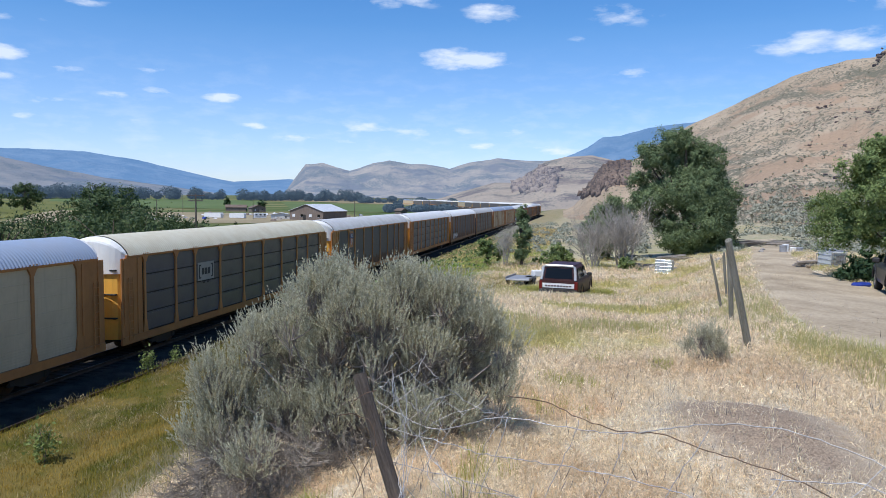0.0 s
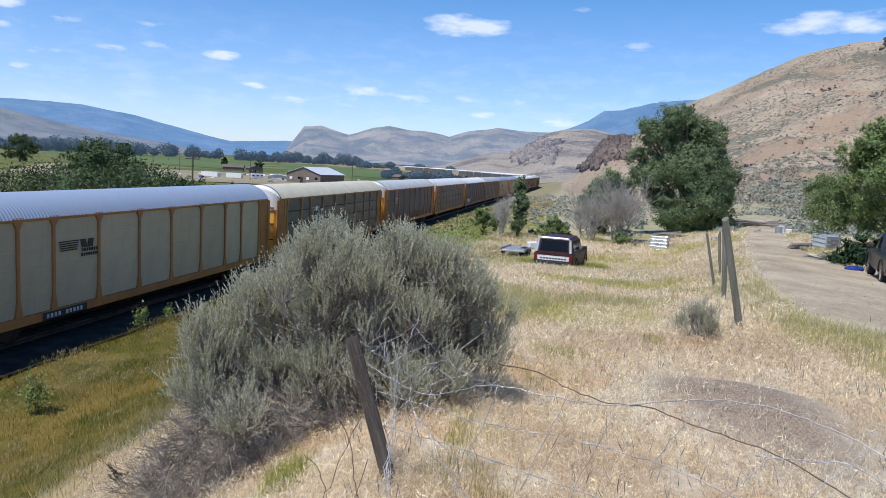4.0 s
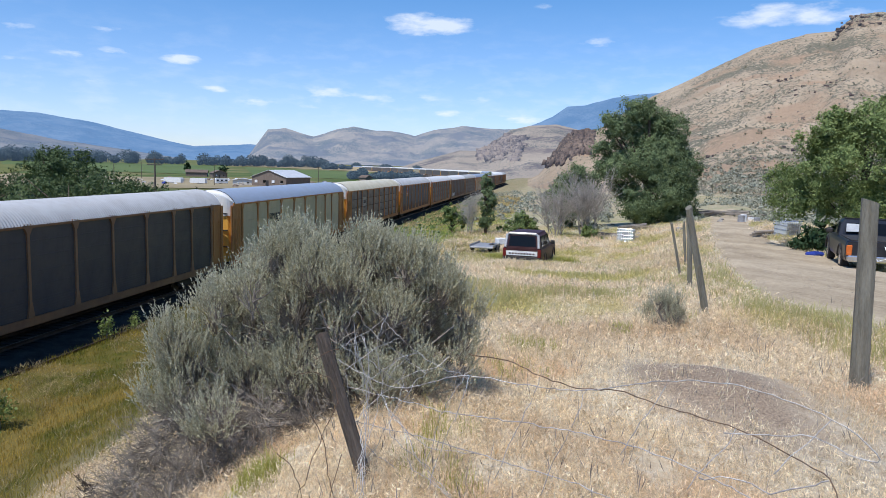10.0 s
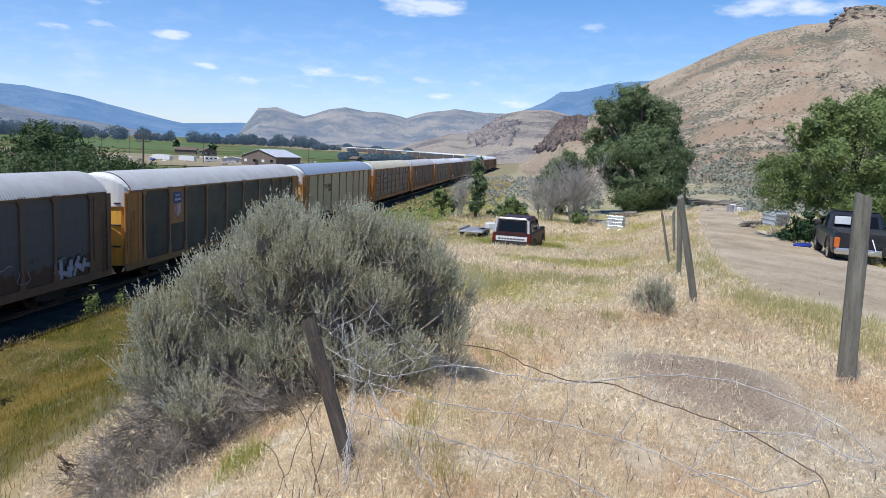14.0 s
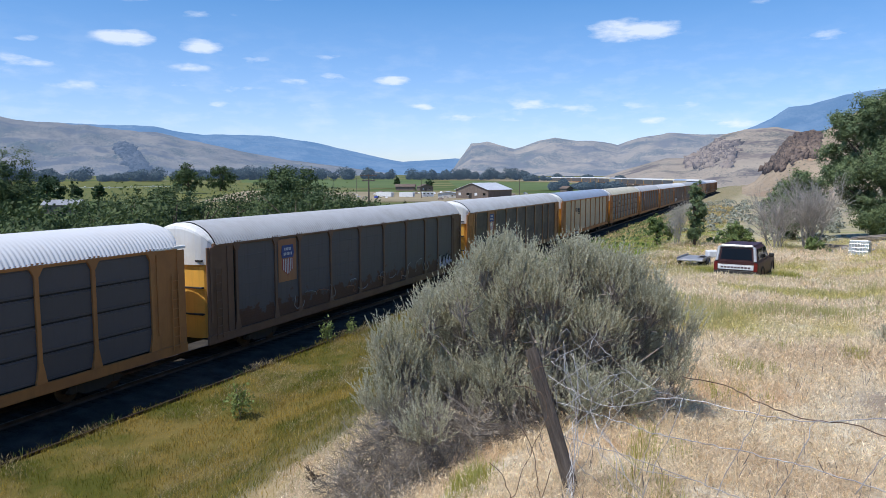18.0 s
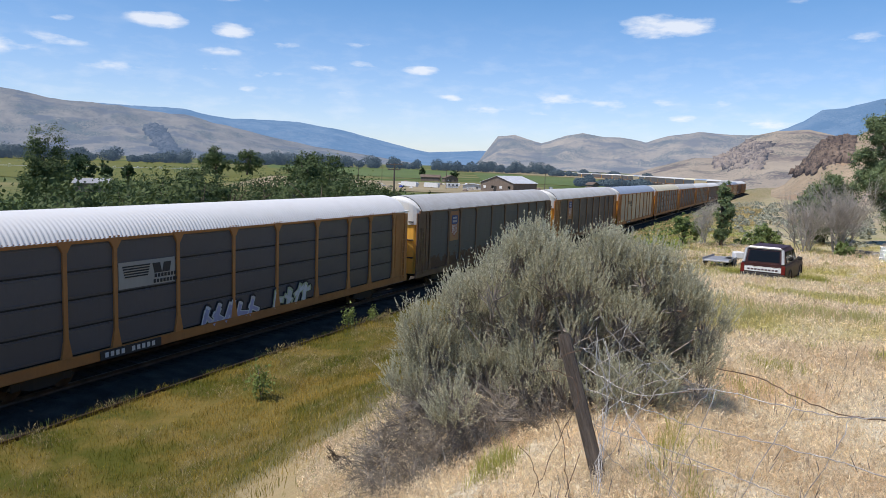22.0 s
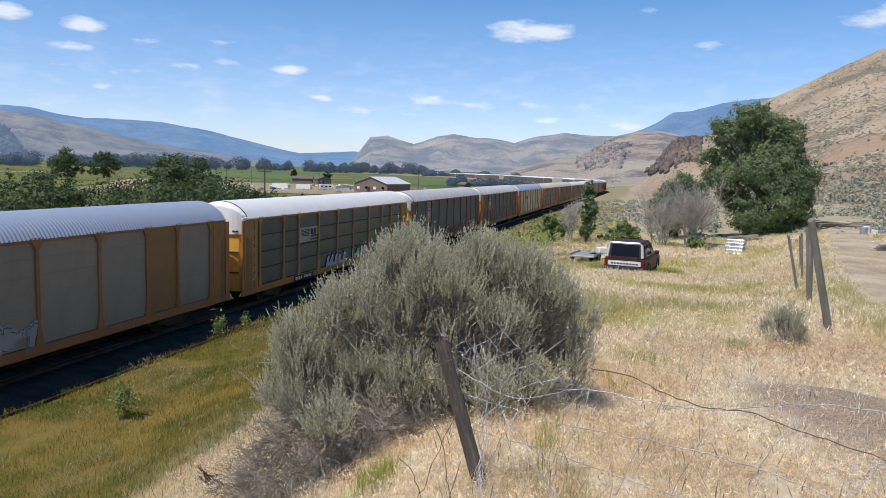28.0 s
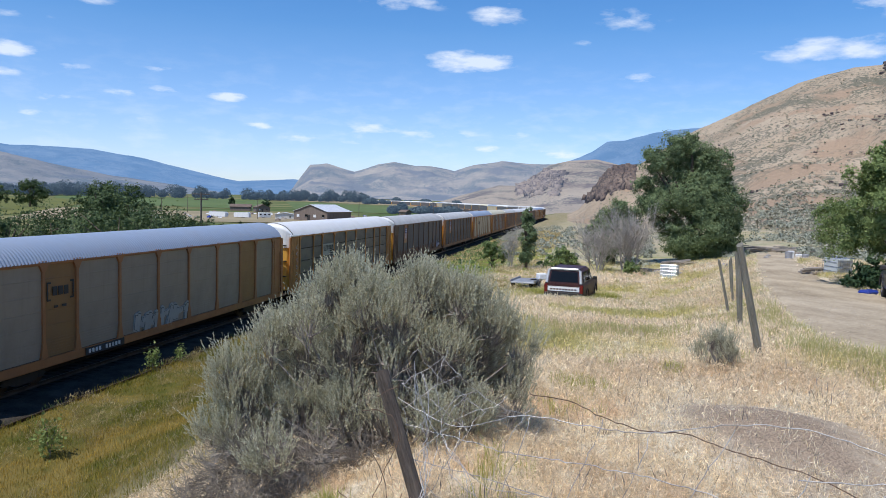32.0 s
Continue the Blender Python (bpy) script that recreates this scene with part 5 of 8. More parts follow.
def sagebrush(x, y, crown, skirt, clusters, seed, label, size=1.0, layers=((0.0, 1.0, 0.0), (0.34, 0.94, 0.02), (0.66, 0.8, -0.06))):
    """A sagebrush: forked woody limbs, heads of upright silver plumes (x, y, z and radius from the foot), and a skirt of dead grey twigs."""
    rng, rr = np.random.RandomState(seed), random.Random(seed)
    base = land_z(x, y) - 0.1
    ob = thing("sagebrush", pose(x, y, base), label, "shrub", "sagebrush by the fence")
    crown, skirt = np.array(crown, float), np.array(skirt, float).reshape(-1, 4)
    heads = np.concatenate([np.stack([crown[:, 0] * wide, crown[:, 1] + back * size, crown[:, 2] + lift * size, crown[:, 3] * 0.86], -1) for back, wide, lift in layers])
    heads[:, :3] += rng.normal(size=(len(heads), 3)) * np.array([0.03, 0.12, 0.03]) * size
    middle = crown[:, :3].mean(0) - np.array([0, 0, 0.35 * size])
    # clusters of plumes over the outside of every head, thicker on top than below
    full = heads[:, 3] ** 1.7 * rng.uniform(0.16, 1.0, len(heads)) ** 1.3
    pick = rng.choice(len(heads), clusters, p=full / full.sum())
    out = unit(heads[pick, :3] - middle)
    way = unit(rng.normal(size=(clusters, 3)) * 0.9 + out * 0.7 + np.array([0, 0, 0.6]))
    heart = heads[pick, :3] + way * heads[pick, 3:] * rng.uniform(0.72, 0.98, (clusters, 1))
    fan = 6
    k = np.repeat(np.arange(clusters), fan)
    n = len(k)
    lean = unit(way[k] * 0.5 + np.array([0, 0, 1.0]) + rng.normal(size=(n, 3)) * 0.26)
    root = heart[k] + rng.normal(size=(n, 3)) * np.array([0.026, 0.026, 0.02]) * size
    length = np.repeat(rng.uniform(0.11, 0.25, clusters), fan) * rng.uniform(0.6, 1.15, n) * size
    keep = root[:, 2] > surface(root[:, 0] + x, root[:, 1] + y) - base + 0.05
    lean, root, length, k = lean[keep], root[keep], length[keep], k[keep]
    n, per = len(root), 30
    t = rng.uniform(0.05, 1.0, (n, per))
    leaf_root = root[:, None] + lean[:, None] * (length[:, None] * t)[..., None]
    leaf_way = unit(lean[:, None] * 0.85 + unit(rng.normal(size=(n, per, 3))) * 0.62)
    slips = ribbons(leaf_root, leaf_way, rng.uniform(0.016, 0.032, (n, per)) * (1.1 - 0.5 * t) * size, np.full((n, per), 0.0068 * size), rng)
    tagged(part("foliage", array_mesh("foliage", slips, np.arange(len(slips)).reshape(-1, 3), MAT["sage_leaf"]), None, ob), "narrow silver-green leaves in upright plumes", kind="stuff")
    # the twigs that carry the plumes, gathered towards the heart of each head
    stalk = root + lean * length[:, None] * 0.9
    down = unit(heads[pick[k], :3] - np.array([0, 0, 0.1 * size]) - root)
    low = root + down * (rng.uniform(0.08, 0.24, n) * size)[:, None]
    across = unit(np.cross(down, rng.normal(size=(n, 3)))) * 0.0022 * size
    strips = np.concatenate([np.stack([low - across, low + across, root + across * 0.6], 1).reshape(-1, 3), np.stack([root - across * 0.6, root + across * 0.6, stalk], 1).reshape(-1, 3)])
    tagged(part("twig_tangle", array_mesh("twig_tangle", strips, np.arange(len(strips)).reshape(-1, 3), MAT["sage_stem"]), None, ob), "thin grey-brown twigs", kind="stuff")
    # limbs, and the branches into which they fork
    forks = Shape()
    for head in heads[: 2 * len(crown)]:
        tip = Vector(head[:3])
        gx, gy = tip.x * 0.18 + rr.uniform(-0.1, 0.1) * size, tip.y * 0.18 + rr.uniform(-0.1, 0.1) * size
        foot = Vector((gx, gy, land_z(x + gx, y + gy) - base - 0.03))
        mids = [foot.lerp(tip, f) + Vector((rr.uniform(-1, 1), rr.uniform(-1, 1), rr.uniform(-0.4, 0.6))) * 0.07 * size for f in (0.35, 0.7)]
        s = Shape().tube([foot, *mids, tip], [r * size for r in (0.027, 0.018, 0.01, 0.004)], 6)
        for m in (mids[1], tip):
            for _ in range(5):
                q = m + Vector((rr.gauss(0, 1), rr.gauss(0, 1), rr.gauss(0.5, 0.7))).normalized() * head[3] * rr.uniform(0.5, 1.0)
                forks.tube([m, m.lerp(q, 0.5) + Vector((0, 0, rr.uniform(-0.02, 0.03))), q], [0.007 * size, 0.005 * size, 0.002 * size], 4, False)
        part("limb", s, MAT["sage_stem"], ob)
    tagged(part("branch_tangle", forks, MAT["sage_stem"], ob), "forked woody branches", kind="stuff")
    # dead twigs, each with forks, spread out and down from the foot
    if len(skirt):
        s = Shape()
        for head in skirt:
            for _ in range(int(min(6600 * head[3] ** 2, 420)) + 30):
                w = Vector((rr.gauss(0, 1), rr.gauss(0, 1), rr.gauss(0, 1))).normalized()
                p = Vector(head[:3]) + w * head[3] * rr.uniform(0.1, 1.0)
                floor = land_z(x + p.x, y + p.y) - base + 0.02
                p.z = max(p.z, floor)
                d = (Vector((head[0] * 0.8, head[1] * 0.6 - 0.2, 0.35)).normalized() * 0.3 + w * 0.6 + Vector((rr.gauss(0, 1), rr.gauss(0, 1), rr.gauss(0, 1))) * 0.55).normalized()
                long = rr.uniform(0.07, 0.22) * size
                q = p + d * long
                bow = p.lerp(q, 0.5) + Vector((rr.gauss(0, 1), rr.gauss(0, 1), rr.gauss(0, 1))) * 0.02
                r = rr.uniform(0.0013, 0.003) * size
                s.tube([p, bow, q], [r, r * 0.75, r * 0.3], 3, False)
                for _ in range(2):
                    e = bow + (d + Vector((rr.gauss(0, 1), rr.gauss(0, 1), rr.gauss(0, 1))) * 0.55).normalized() * long * 0.5
                    s.tube([bow, e], [r * 0.6, r * 0.25], 3, False)
        tagged(part("dead_brushwood", s, MAT["dead_twig"], ob), "dead grey leafless twigs round the foot", kind="stuff")
    return ob


def build_bush():
    # heads of the great bush, metres from its foot: x, y, z and radius
    crown = [(-0.46, -0.06, 1.32, 0.24), (-0.66, -0.1, 1.1, 0.23), (-0.21, -0.08, 1.24, 0.22), (0.2, -0.08, 1.24, 0.23), (0.01, -0.11, 1.08, 0.23), (0.5, -0.09, 1.2, 0.22), (0.75, -0.11, 1.1, 0.22), (0.93, -0.15, 0.95, 0.19), (-0.9, -0.14, 0.92, 0.22), (-1.11, -0.17, 0.74, 0.2), (-0.7, -0.18, 0.73, 0.27)]
    crown += [(-0.34, -0.16, 0.87, 0.27), (-0.02, -0.2, 0.77, 0.27), (0.35, -0.18, 0.84, 0.27), (0.69, -0.18, 0.8, 0.25), (0.94, -0.18, 0.66, 0.17), (-1.04, -0.26, 0.5, 0.25), (-1.26, -0.28, 0.34, 0.17), (-0.67, -0.33, 0.42, 0.25), (-0.36, -0.36, 0.45, 0.23), (-0.03, -0.34, 0.47, 0.2), (0.27, -0.28, 0.46, 0.2), (0.58, -0.2, 0.47, 0.19), (0.88, -0.08, 0.46, 0.17), (-1.08, -0.42, 0.34, 0.16), (-0.8, -0.5, 0.34, 0.17)]
    skirt = [(-1.08, -0.48, 0.23, 0.25), (-0.82, -0.57, 0.18, 0.28), (-0.55, -0.54, 0.22, 0.25), (-1.18, -0.65, 0.1, 0.23), (-0.85, -0.82, 0.0, 0.24), (-0.61, -0.76, 0.06, 0.17), (-1.3, -0.82, -0.04, 0.18), (-1.03, -0.93, -0.1, 0.22), (-1.36, -0.95, -0.12, 0.16), (-0.9, -1.1, -0.2, 0.18), (-1.17, -1.1, -0.22, 0.18), (-0.2, -0.4, 0.2, 0.2), (-0.9, -0.2, 0.2, 0.35), (-0.4, 0.0, 0.3, 0.35), (0.2, 0.0, 0.4, 0.3), (-0.55, 0.1, 0.6, 0.4), (0.0, 0.12, 0.7, 0.4), (0.45, 0.12, 0.72, 0.34), (-0.3, 0.15, 0.95, 0.3)]
    sagebrush(-0.45, 5.6, crown, skirt, 2600, 2, "large silver-grey sagebrush with woody stems beside the post")
    sagebrush(3.42, 9.0, [(0.05, 0, 0.24, 0.16), (-0.16, 0.05, 0.2, 0.14), (0.12, 0.05, 0.4, 0.12), (-0.1, 0.0, 0.36, 0.12)], [(0, 0, 0.12, 0.16)], 120, 9, "small pale grey sagebrush at the foot of a fence post", 0.8, ((0.0, 1.0, 0.0), (0.2, 0.9, 0.0)))


build_bush()
tree("broadleaf_tree", 22.6, 67.5, [(-3.4, 0, 9.3, 2.0, 2.0, 1.9), (-1.5, 0, 10.7, 2.0, 1.9, 2.1), (1.4, 0, 9.0, 2.4, 2.2, 2.0), (-3.3, 0.3, 6.0, 2.4, 2.4, 2.4), (0, 0, 6.6, 3.6, 3.0, 3.0), (2.9, 0, 5.4, 2.4, 2.2, 2.4), (3.2, 0, 2.7, 1.9, 1.9, 2.4), (0.6, -1.5, 2.8, 3.0, 2.0, 2.6), (-1.6, -0.9, 2.0, 1.9, 1.8, 2.0), (2.9, 0.3, 7.0, 1.6, 1.6, 1.5), (-2.2, 0.2, 4.0, 2.0, 2.0, 2.0), (0, 0.5, 8.8, 2.8, 2.2, 2.2), (1.8, -0.8, 4.6, 2.6, 2.2, 3.0), (2.4, -0.8, 1.5, 2.6, 1.6, 1.5), (-0.4, -1.2, 1.3, 2.2, 1.4, 1.3)], 130000, 0.115, 0.42, "leaf", "tall dense green broadleaf tree at the field's end", seed=3, gap=0.36)
tree("broadleaf_tree", 15.2, 66.0, [(0, 0, 4.2, 1.7, 1.5, 2.0), (-1.4, 0, 3.2, 1.4, 1.4, 2.0), (1.4, 0, 3.4, 1.7, 1.6, 2.2), (-0.4, 0, 1.8, 1.9, 1.6, 1.7)], 26000, 0.12, 0.14, "leaf", "low green tree behind the dead shrubs", seed=4)
tree("broadleaf_tree", 20.3, 31.4, [(0, 0, 4.9, 2.6, 2.6, 2.1), (-2.2, -0.4, 4.0, 2.1, 1.9, 1.9), (2.4, 0, 4.3, 2.6, 2.4, 2.3), (-1.4, -0.9, 2.4, 2.3, 1.9, 1.3), (1.3, -0.4, 2.6, 2.6, 2.1, 1.4), (-2.0, 1.6, 2.6, 2.0, 2.0, 1.5), (0.9, 0, 5.9, 1.8, 1.8, 1.4), (-1.6, 0, 5.5, 1.4, 1.4, 1.3), (0.4, -1.6, 1.8, 2.2, 1.4, 1.1), (0.2, 0.6, 0.8, 3.0, 1.6, 1.0), (-1.2, 3.0, 3.0, 1.9, 1.6, 1.3), (-2.6, -2.2, 3.2, 1.6, 1.5, 1.0), (-0.6, -2.8, 3.0, 1.8, 1.5, 1.0), (1.8, -2.2, 3.2, 1.8, 1.5, 1.1)], 115000, 0.072, 0.24, "leaf_light", "spreading light green tree beside the gravel drive", seed=6, gap=0.525)
# undergrowth added in a dark leaf colour that stands for the tree's shade
tree("bush", 19.0, 31.0, [(-1.2, 0, 0.7, 1.3, 0.8, 0.8), (0.6, 0.2, 0.8, 1.4, 0.9, 0.9), (2.2, 0.4, 0.8, 1.4, 0.9, 0.9)], 9000, 0.09, 0.05, "leaf_dark", "undergrowth coloured dark for the shade beneath the spreading tree", "bush", seed=15)
tree("broadleaf_tree", 29.5, 36.0, [(0, 0, 5.2, 3.2, 3.0, 3.0), (1.5, 0, 3.4, 3.0, 2.6, 2.0), (-1, 0, 6.4, 2, 2, 1.6)], 26000, 0.11, 0.28, "leaf_light", "spreading light green tree behind the dark pickup", seed=8)
tree("juniper", 6.6, 60.0, [(0, 0, 4.3, 0.65, 0.65, 1.1), (0, 0, 3.0, 0.85, 0.85, 1.3), (0.1, 0, 1.6, 0.8, 0.8, 1.2)], 9000, 0.1, 0.12, "leaf", "narrow dark green tree beside the track", seed=10)
bare_bush("dead_shrub", 12.3, 59.0, 4.6, 4.0, 10, "grey leafless shrub with dense twigs", 3, thick=0.05)
bare_bush("dead_shrub", 14.9, 58.6, 5.6, 5.4, 14, "tall grey leafless shrub with dense twigs", 4, thick=0.055)
bare_bush("dead_shrub", 5.3, 60.5, 4.2, 1.5, 4, "thin grey leafless shrub beside the dark tree", 5, thick=0.04)
bare_bush("dead_branches", -3.0, 7.6, 0.3, 2.4, 7, "fallen dark branches lying on the sandy bank", 6, "bark", 0.012, 3)
tree("bush", 3.9, 62.0, [(0, 0, 1.9, 1.0, 1.0, 0.9), (0.4, 0, 1.1, 1.1, 0.9, 0.8)], 3600, 0.12, 0.08, "leaf_light", "small green bush beside the track", "bush", seed=12)
tree("bush", 9.5, 60.5, [(0, 0, 1.0, 1.6, 1.0, 0.9), (1.1, 0, 0.7, 1.1, 0.8, 0.7), (-1.2, 0, 0.5, 0.8, 0.8, 0.5)], 5200, 0.11, 0.07, "leaf_light", "low bright green bush behind the parked wagon", "bush", seed=13)
tree("bush", 14.4, 56.5, [(0, 0, 0.7, 0.8, 0.7, 0.7), (0.5, 0, 0.4, 0.6, 0.6, 0.4)], 2200, 0.1, 0.06, "leaf_light", "low green bush at the dead shrubs' foot", "bush", seed=14)

# ---- fence ----


def post(x, y, high, thick, lean, label, mat="post", seed=0):
    """A round weathered post with a split, uneven top."""
    rng = random.Random(seed)
    s, sides, verts, faces = Shape(), 12, [], []
    rows = 9
    for k in range(rows):
        t = k / (rows - 1)
        for j in range(sides):
            a = math.tau * j / sides
            r = thick / 2 * (1.06 - 0.14 * t) * (1 + 0.05 * math.sin(3 * a + seed) + rng.uniform(-0.03, 0.03))
            z = -0.3 + (high + 0.3) * t + (0.025 * math.sin(a + seed) if k == rows - 1 else 0)
            verts.append((r * math.cos(a), r * math.sin(a), z))
    for k in range(rows - 1):
        faces += [(k * sides + j, k * sides + (j + 1) % sides, (k + 1) * sides + (j + 1) % sides, (k + 1) * sides + j) for j in range(sides)]
    faces.append(tuple(range((rows - 1) * sides, rows * sides)))
    s.add(verts, faces)
    ob = new("fence_post", s.mesh("fence_post", MAT[mat]))
    ob.matrix_world = pose(x, y, land_z(x, y) - 0.06, *lean)
    return tagged(ob, label, "fence post", "fence posts")


def at_sight(az, el, d):
    """A place seen from the camera's post in a direction (degrees), d metres off."""
    a = radians(az)
    return Vector((d * math.sin(a), d * math.cos(a), 1.6 + d * math.tan(radians(el))))


def net_wire(ob, name, points, thick, mat, seed, kink=0.006):
    """A bent fence wire through points of azimuth, elevation and distance."""
    rng = random.Random(seed)
    pts, path = [at_sight(*p) for p in points], []
    for k in range(len(pts) - 1):
        p0, p1, p2, p3 = pts[max(k - 1, 0)], pts[k], pts[k + 1], pts[min(k + 2, len(pts) - 1)]
        n = max(3, int((p2 - p1).length / 0.035))
        for j in range(n):
            t = j / n
            q = 0.5 * ((2 * p1) + (p2 - p0) * t + (2 * p0 - 5 * p1 + 4 * p2 - p3) * t * t + (3 * p1 - p0 - 3 * p2 + p3) * t**3)
            path.append(q + Vector((rng.gauss(0, 1), rng.gauss(0, 1), rng.gauss(0, 1))) * kink)
    path.append(pts[-1])
    part(name, Shape().tube(path, thick, 5), MAT[mat], ob, smooth=True)


def build_fence():
    post(-0.14, 3.84, 0.90, 0.08, (0, -16.5, 0), "leaning dark weathered post wrapped in loose wire", "old_post", 3)
    post(4.12, 6.18, 1.78, 0.152, (0, -1.5, 0), "thick grey wooden fence post beside the drive", "post", 5)
    post(4.40, 10.15, 1.66, 0.10, (0, -13, 0), "grey wooden fence post leaning over", "post", 7)
    post(5.35, 13.2, 1.66, 0.085, (0, -3, 0), "grey wooden brace post beside its leaning neighbour", "post", 8)
    for k, (d, az, lean) in enumerate(((17, 22.0, -5), (20, 21.4, -13), (26, 21.6, -5), (33, 21.5, -6))):
        a = radians(az)
        post(d * math.sin(a), d * math.cos(a), 1.6, 0.07, (0, lean, 0), "grey wooden fence post in dry grass", "post", 11 + k)
    net = thing("wire_fence", Matrix(), "loose rusted woven wire fencing sagging from a post", "wire fence")
    # top and lower strands, running from the post to the right
    net_wire(net, "strand", [(-4.6, -15.5, 3.95), (0, -17.6, 3.75), (5.2, -16.6, 3.6), (10, -17.0, 3.5), (15.0, -17.14, 3.4), (21.3, -15.84, 3.3), (26.6, -15.65, 3.2), (32.4, -16.88, 3.1), (35.6, -18.88, 3.05), (34.2, -19.1, 3.04), (31.5, -18.3, 3.06), (29, -18.6, 3.08), (25.5, -19.0, 3.1)], 0.0027, "wire", 1, 0.0025)
    net_wire(net, "strand", [(5.8, -14.94, 3.7), (9, -15.3, 3.6), (12, -16.4, 3.5), (15, -17.0, 3.42), (17.6, -16.9, 3.36), (20.6, -17.57, 3.3), (26.9, -18.73, 3.2), (30.8, -20.04, 3.1), (32.7, -20.77, 3.05), (33.6, -23, 3.0)], 0.0028, "rust_wire", 2, 0.0025)
    net_wire(net, "strand", [(-3.9, -17.5, 3.95), (1, -18.6, 3.8), (4.4, -19.38, 3.6), (10.6, -19.91, 3.4), (18.7, -20.74, 3.2), (26.8, -22.7, 3.0), (30, -24.5, 2.9)], 0.0027, "wire", 3, 0.003)
    net_wire(net, "strand", [(-3.6, -20.0, 3.95), (2, -21.2, 3.7), (8, -22.6, 3.4), (15, -24.0, 3.2), (22, -26, 3.0)], 0.0025, "wire", 4, 0.003)
    net_wire(net, "strand", [(24, -22.3, 3.1), (27, -21.9, 3.08), (29, -22.5, 3.06), (31, -21.6, 3.05), (32.6, -20.9, 3.04)], 0.003, "wire", 5, 0.004)
    for k, (az, top, low, d) in enumerate(((15.2, -17.1, -25, 3.36), (6.0, -16.5, -25, 3.55), (21.3, -15.9, -21.5, 3.28), (32.3, -17, -21.2, 3.06), (11.5, -16.5, -24, 3.42), (26.4, -18.6, -23.2, 3.15))):
        net_wire(net, "stay", [(az, top, d), (az - 0.9, (top * 2 + low) / 3, d - 0.04), (az - 2.2, (top + low * 2) / 3, d - 0.08), (az - 3.2, low, d - 0.12)], 0.0021, "wire", 20 + k, 0.003)
    # the tangle round the leaning post
    rng = random.Random(8)
    loops = [[(-1.8, -11.8), (-0.8, -12.7), (0.3, -13.8), (1.6, -14.9), (3.3, -16.0), (4.6, -16.3), (6.2, -16.8)], [(-3.1, -11.9), (-2.4, -12.8), (-1.1, -14.2), (0.6, -15.2), (1.5, -15.9), (2.4, -16.5)], [(-0.7, -11.8), (-1.3, -13.3), (-1.5, -14.8), (-1.3, -16.2), (-0.9, -17.4)], [(-4.4, -14.5), (-2.6, -13.5), (-1.0, -12.3)], [(-4.1, -16.4), (-2.0, -14.9), (0.3, -13.8)], [(-3.3, -17.9), (-1.4, -16.5), (0.6, -15.2), (1.7, -15.0)], [(-3.0, -20.0), (-1.4, -18.4), (0.6, -16.8), (3.3, -16.0), (4.2, -15.1)]]
    loops += [[(-1.7, -22.3), (-0.3, -20.0), (1.2, -17.7), (2.6, -16.3)], [(1.1, -26.9), (2.1, -24.8), (3.0, -21.8), (3.9, -19.2), (5.2, -17.0), (6.2, -16.0)], [(-4.4, -14.5), (-3.3, -15.1), (-2.0, -15.6), (-1.1, -16.3), (0.2, -17.2), (1.0, -17.9)], [(-4.0, -18.8), (-3.8, -17.6), (-4.2, -16.2), (-3.5, -14.3), (-4.0, -13.1), (-3.2, -11.9)], [(-3.2, -20.2), (-1.9, -22.2), (0.0, -23.5), (2.0, -25.0), (3.9, -25.7), (6.2, -26.6)], [(-0.6, -19.5), (0.7, -20.6), (2.8, -21.9), (6.5, -22.3)]]
    for k, loop in enumerate(loops):
        net_wire(net, "loose_wire", [(a, e, 3.84 + rng.uniform(-0.1, 0.06)) for a, e in loop], 0.0019, "wire", 40 + k, 0.005)
    # wires that hang down the post into the grass, and rusted ends standing loose beside it
    fall = [(-3.4, -13.5, 3.8), (-2.6, -16.5, 3.74), (-2.0, -19.5, 3.68), (-2.3, -22.5, 3.55), (-2.8, -25.6, 3.42)]
    for k in range(5):
        net_wire(net, "hanging_wire", [(a + rng.uniform(-0.5, 0.9), e + rng.uniform(-0.8, 0.8), d) for a, e, d in fall], 0.0018, "wire", 70 + k, 0.006)
    for k in range(3):
        net_wire(net, "loose_wire", [(a + rng.uniform(-0.9, 0.9), e + rng.uniform(-0.6, 0.6), d) for a, e, d in ((0.9, -15, 3.8), (-0.4, -18, 3.75), (0.4, -21, 3.6), (2.2, -23, 3.5), (5, -25, 3.4))], 0.0017, "wire", 80 + k, 0.007)
    for k, ends in enumerate([[(-9.3, -22.2), (-8.2, -23.1), (-7.4, -24.9), (-6.7, -26.9)], [(-8.4, -26.8), (-7.4, -24.9), (-5.8, -21.2), (-4.5, -18.5)], [(-6.9, -19.1), (-5.8, -21.0), (-5.0, -24.8), (-4.4, -26.6)], [(-5.6, -26.9), (-4.9, -24.8), (-4.2, -22.5)], [(-7.5, -16.5), (-6.0, -16.5), (-4.9, -17.1), (-4.5, -18.8)], [(-6.3, -15.5), (-5.5, -15.0), (-4.5, -14.7)]]):
        net_wire(net, "rusted_wire", [(a, e, 3.5) for a, e in ends], 0.0022, "rust_wire", 90 + k, 0.004)


build_fence()

# ---- grass ----


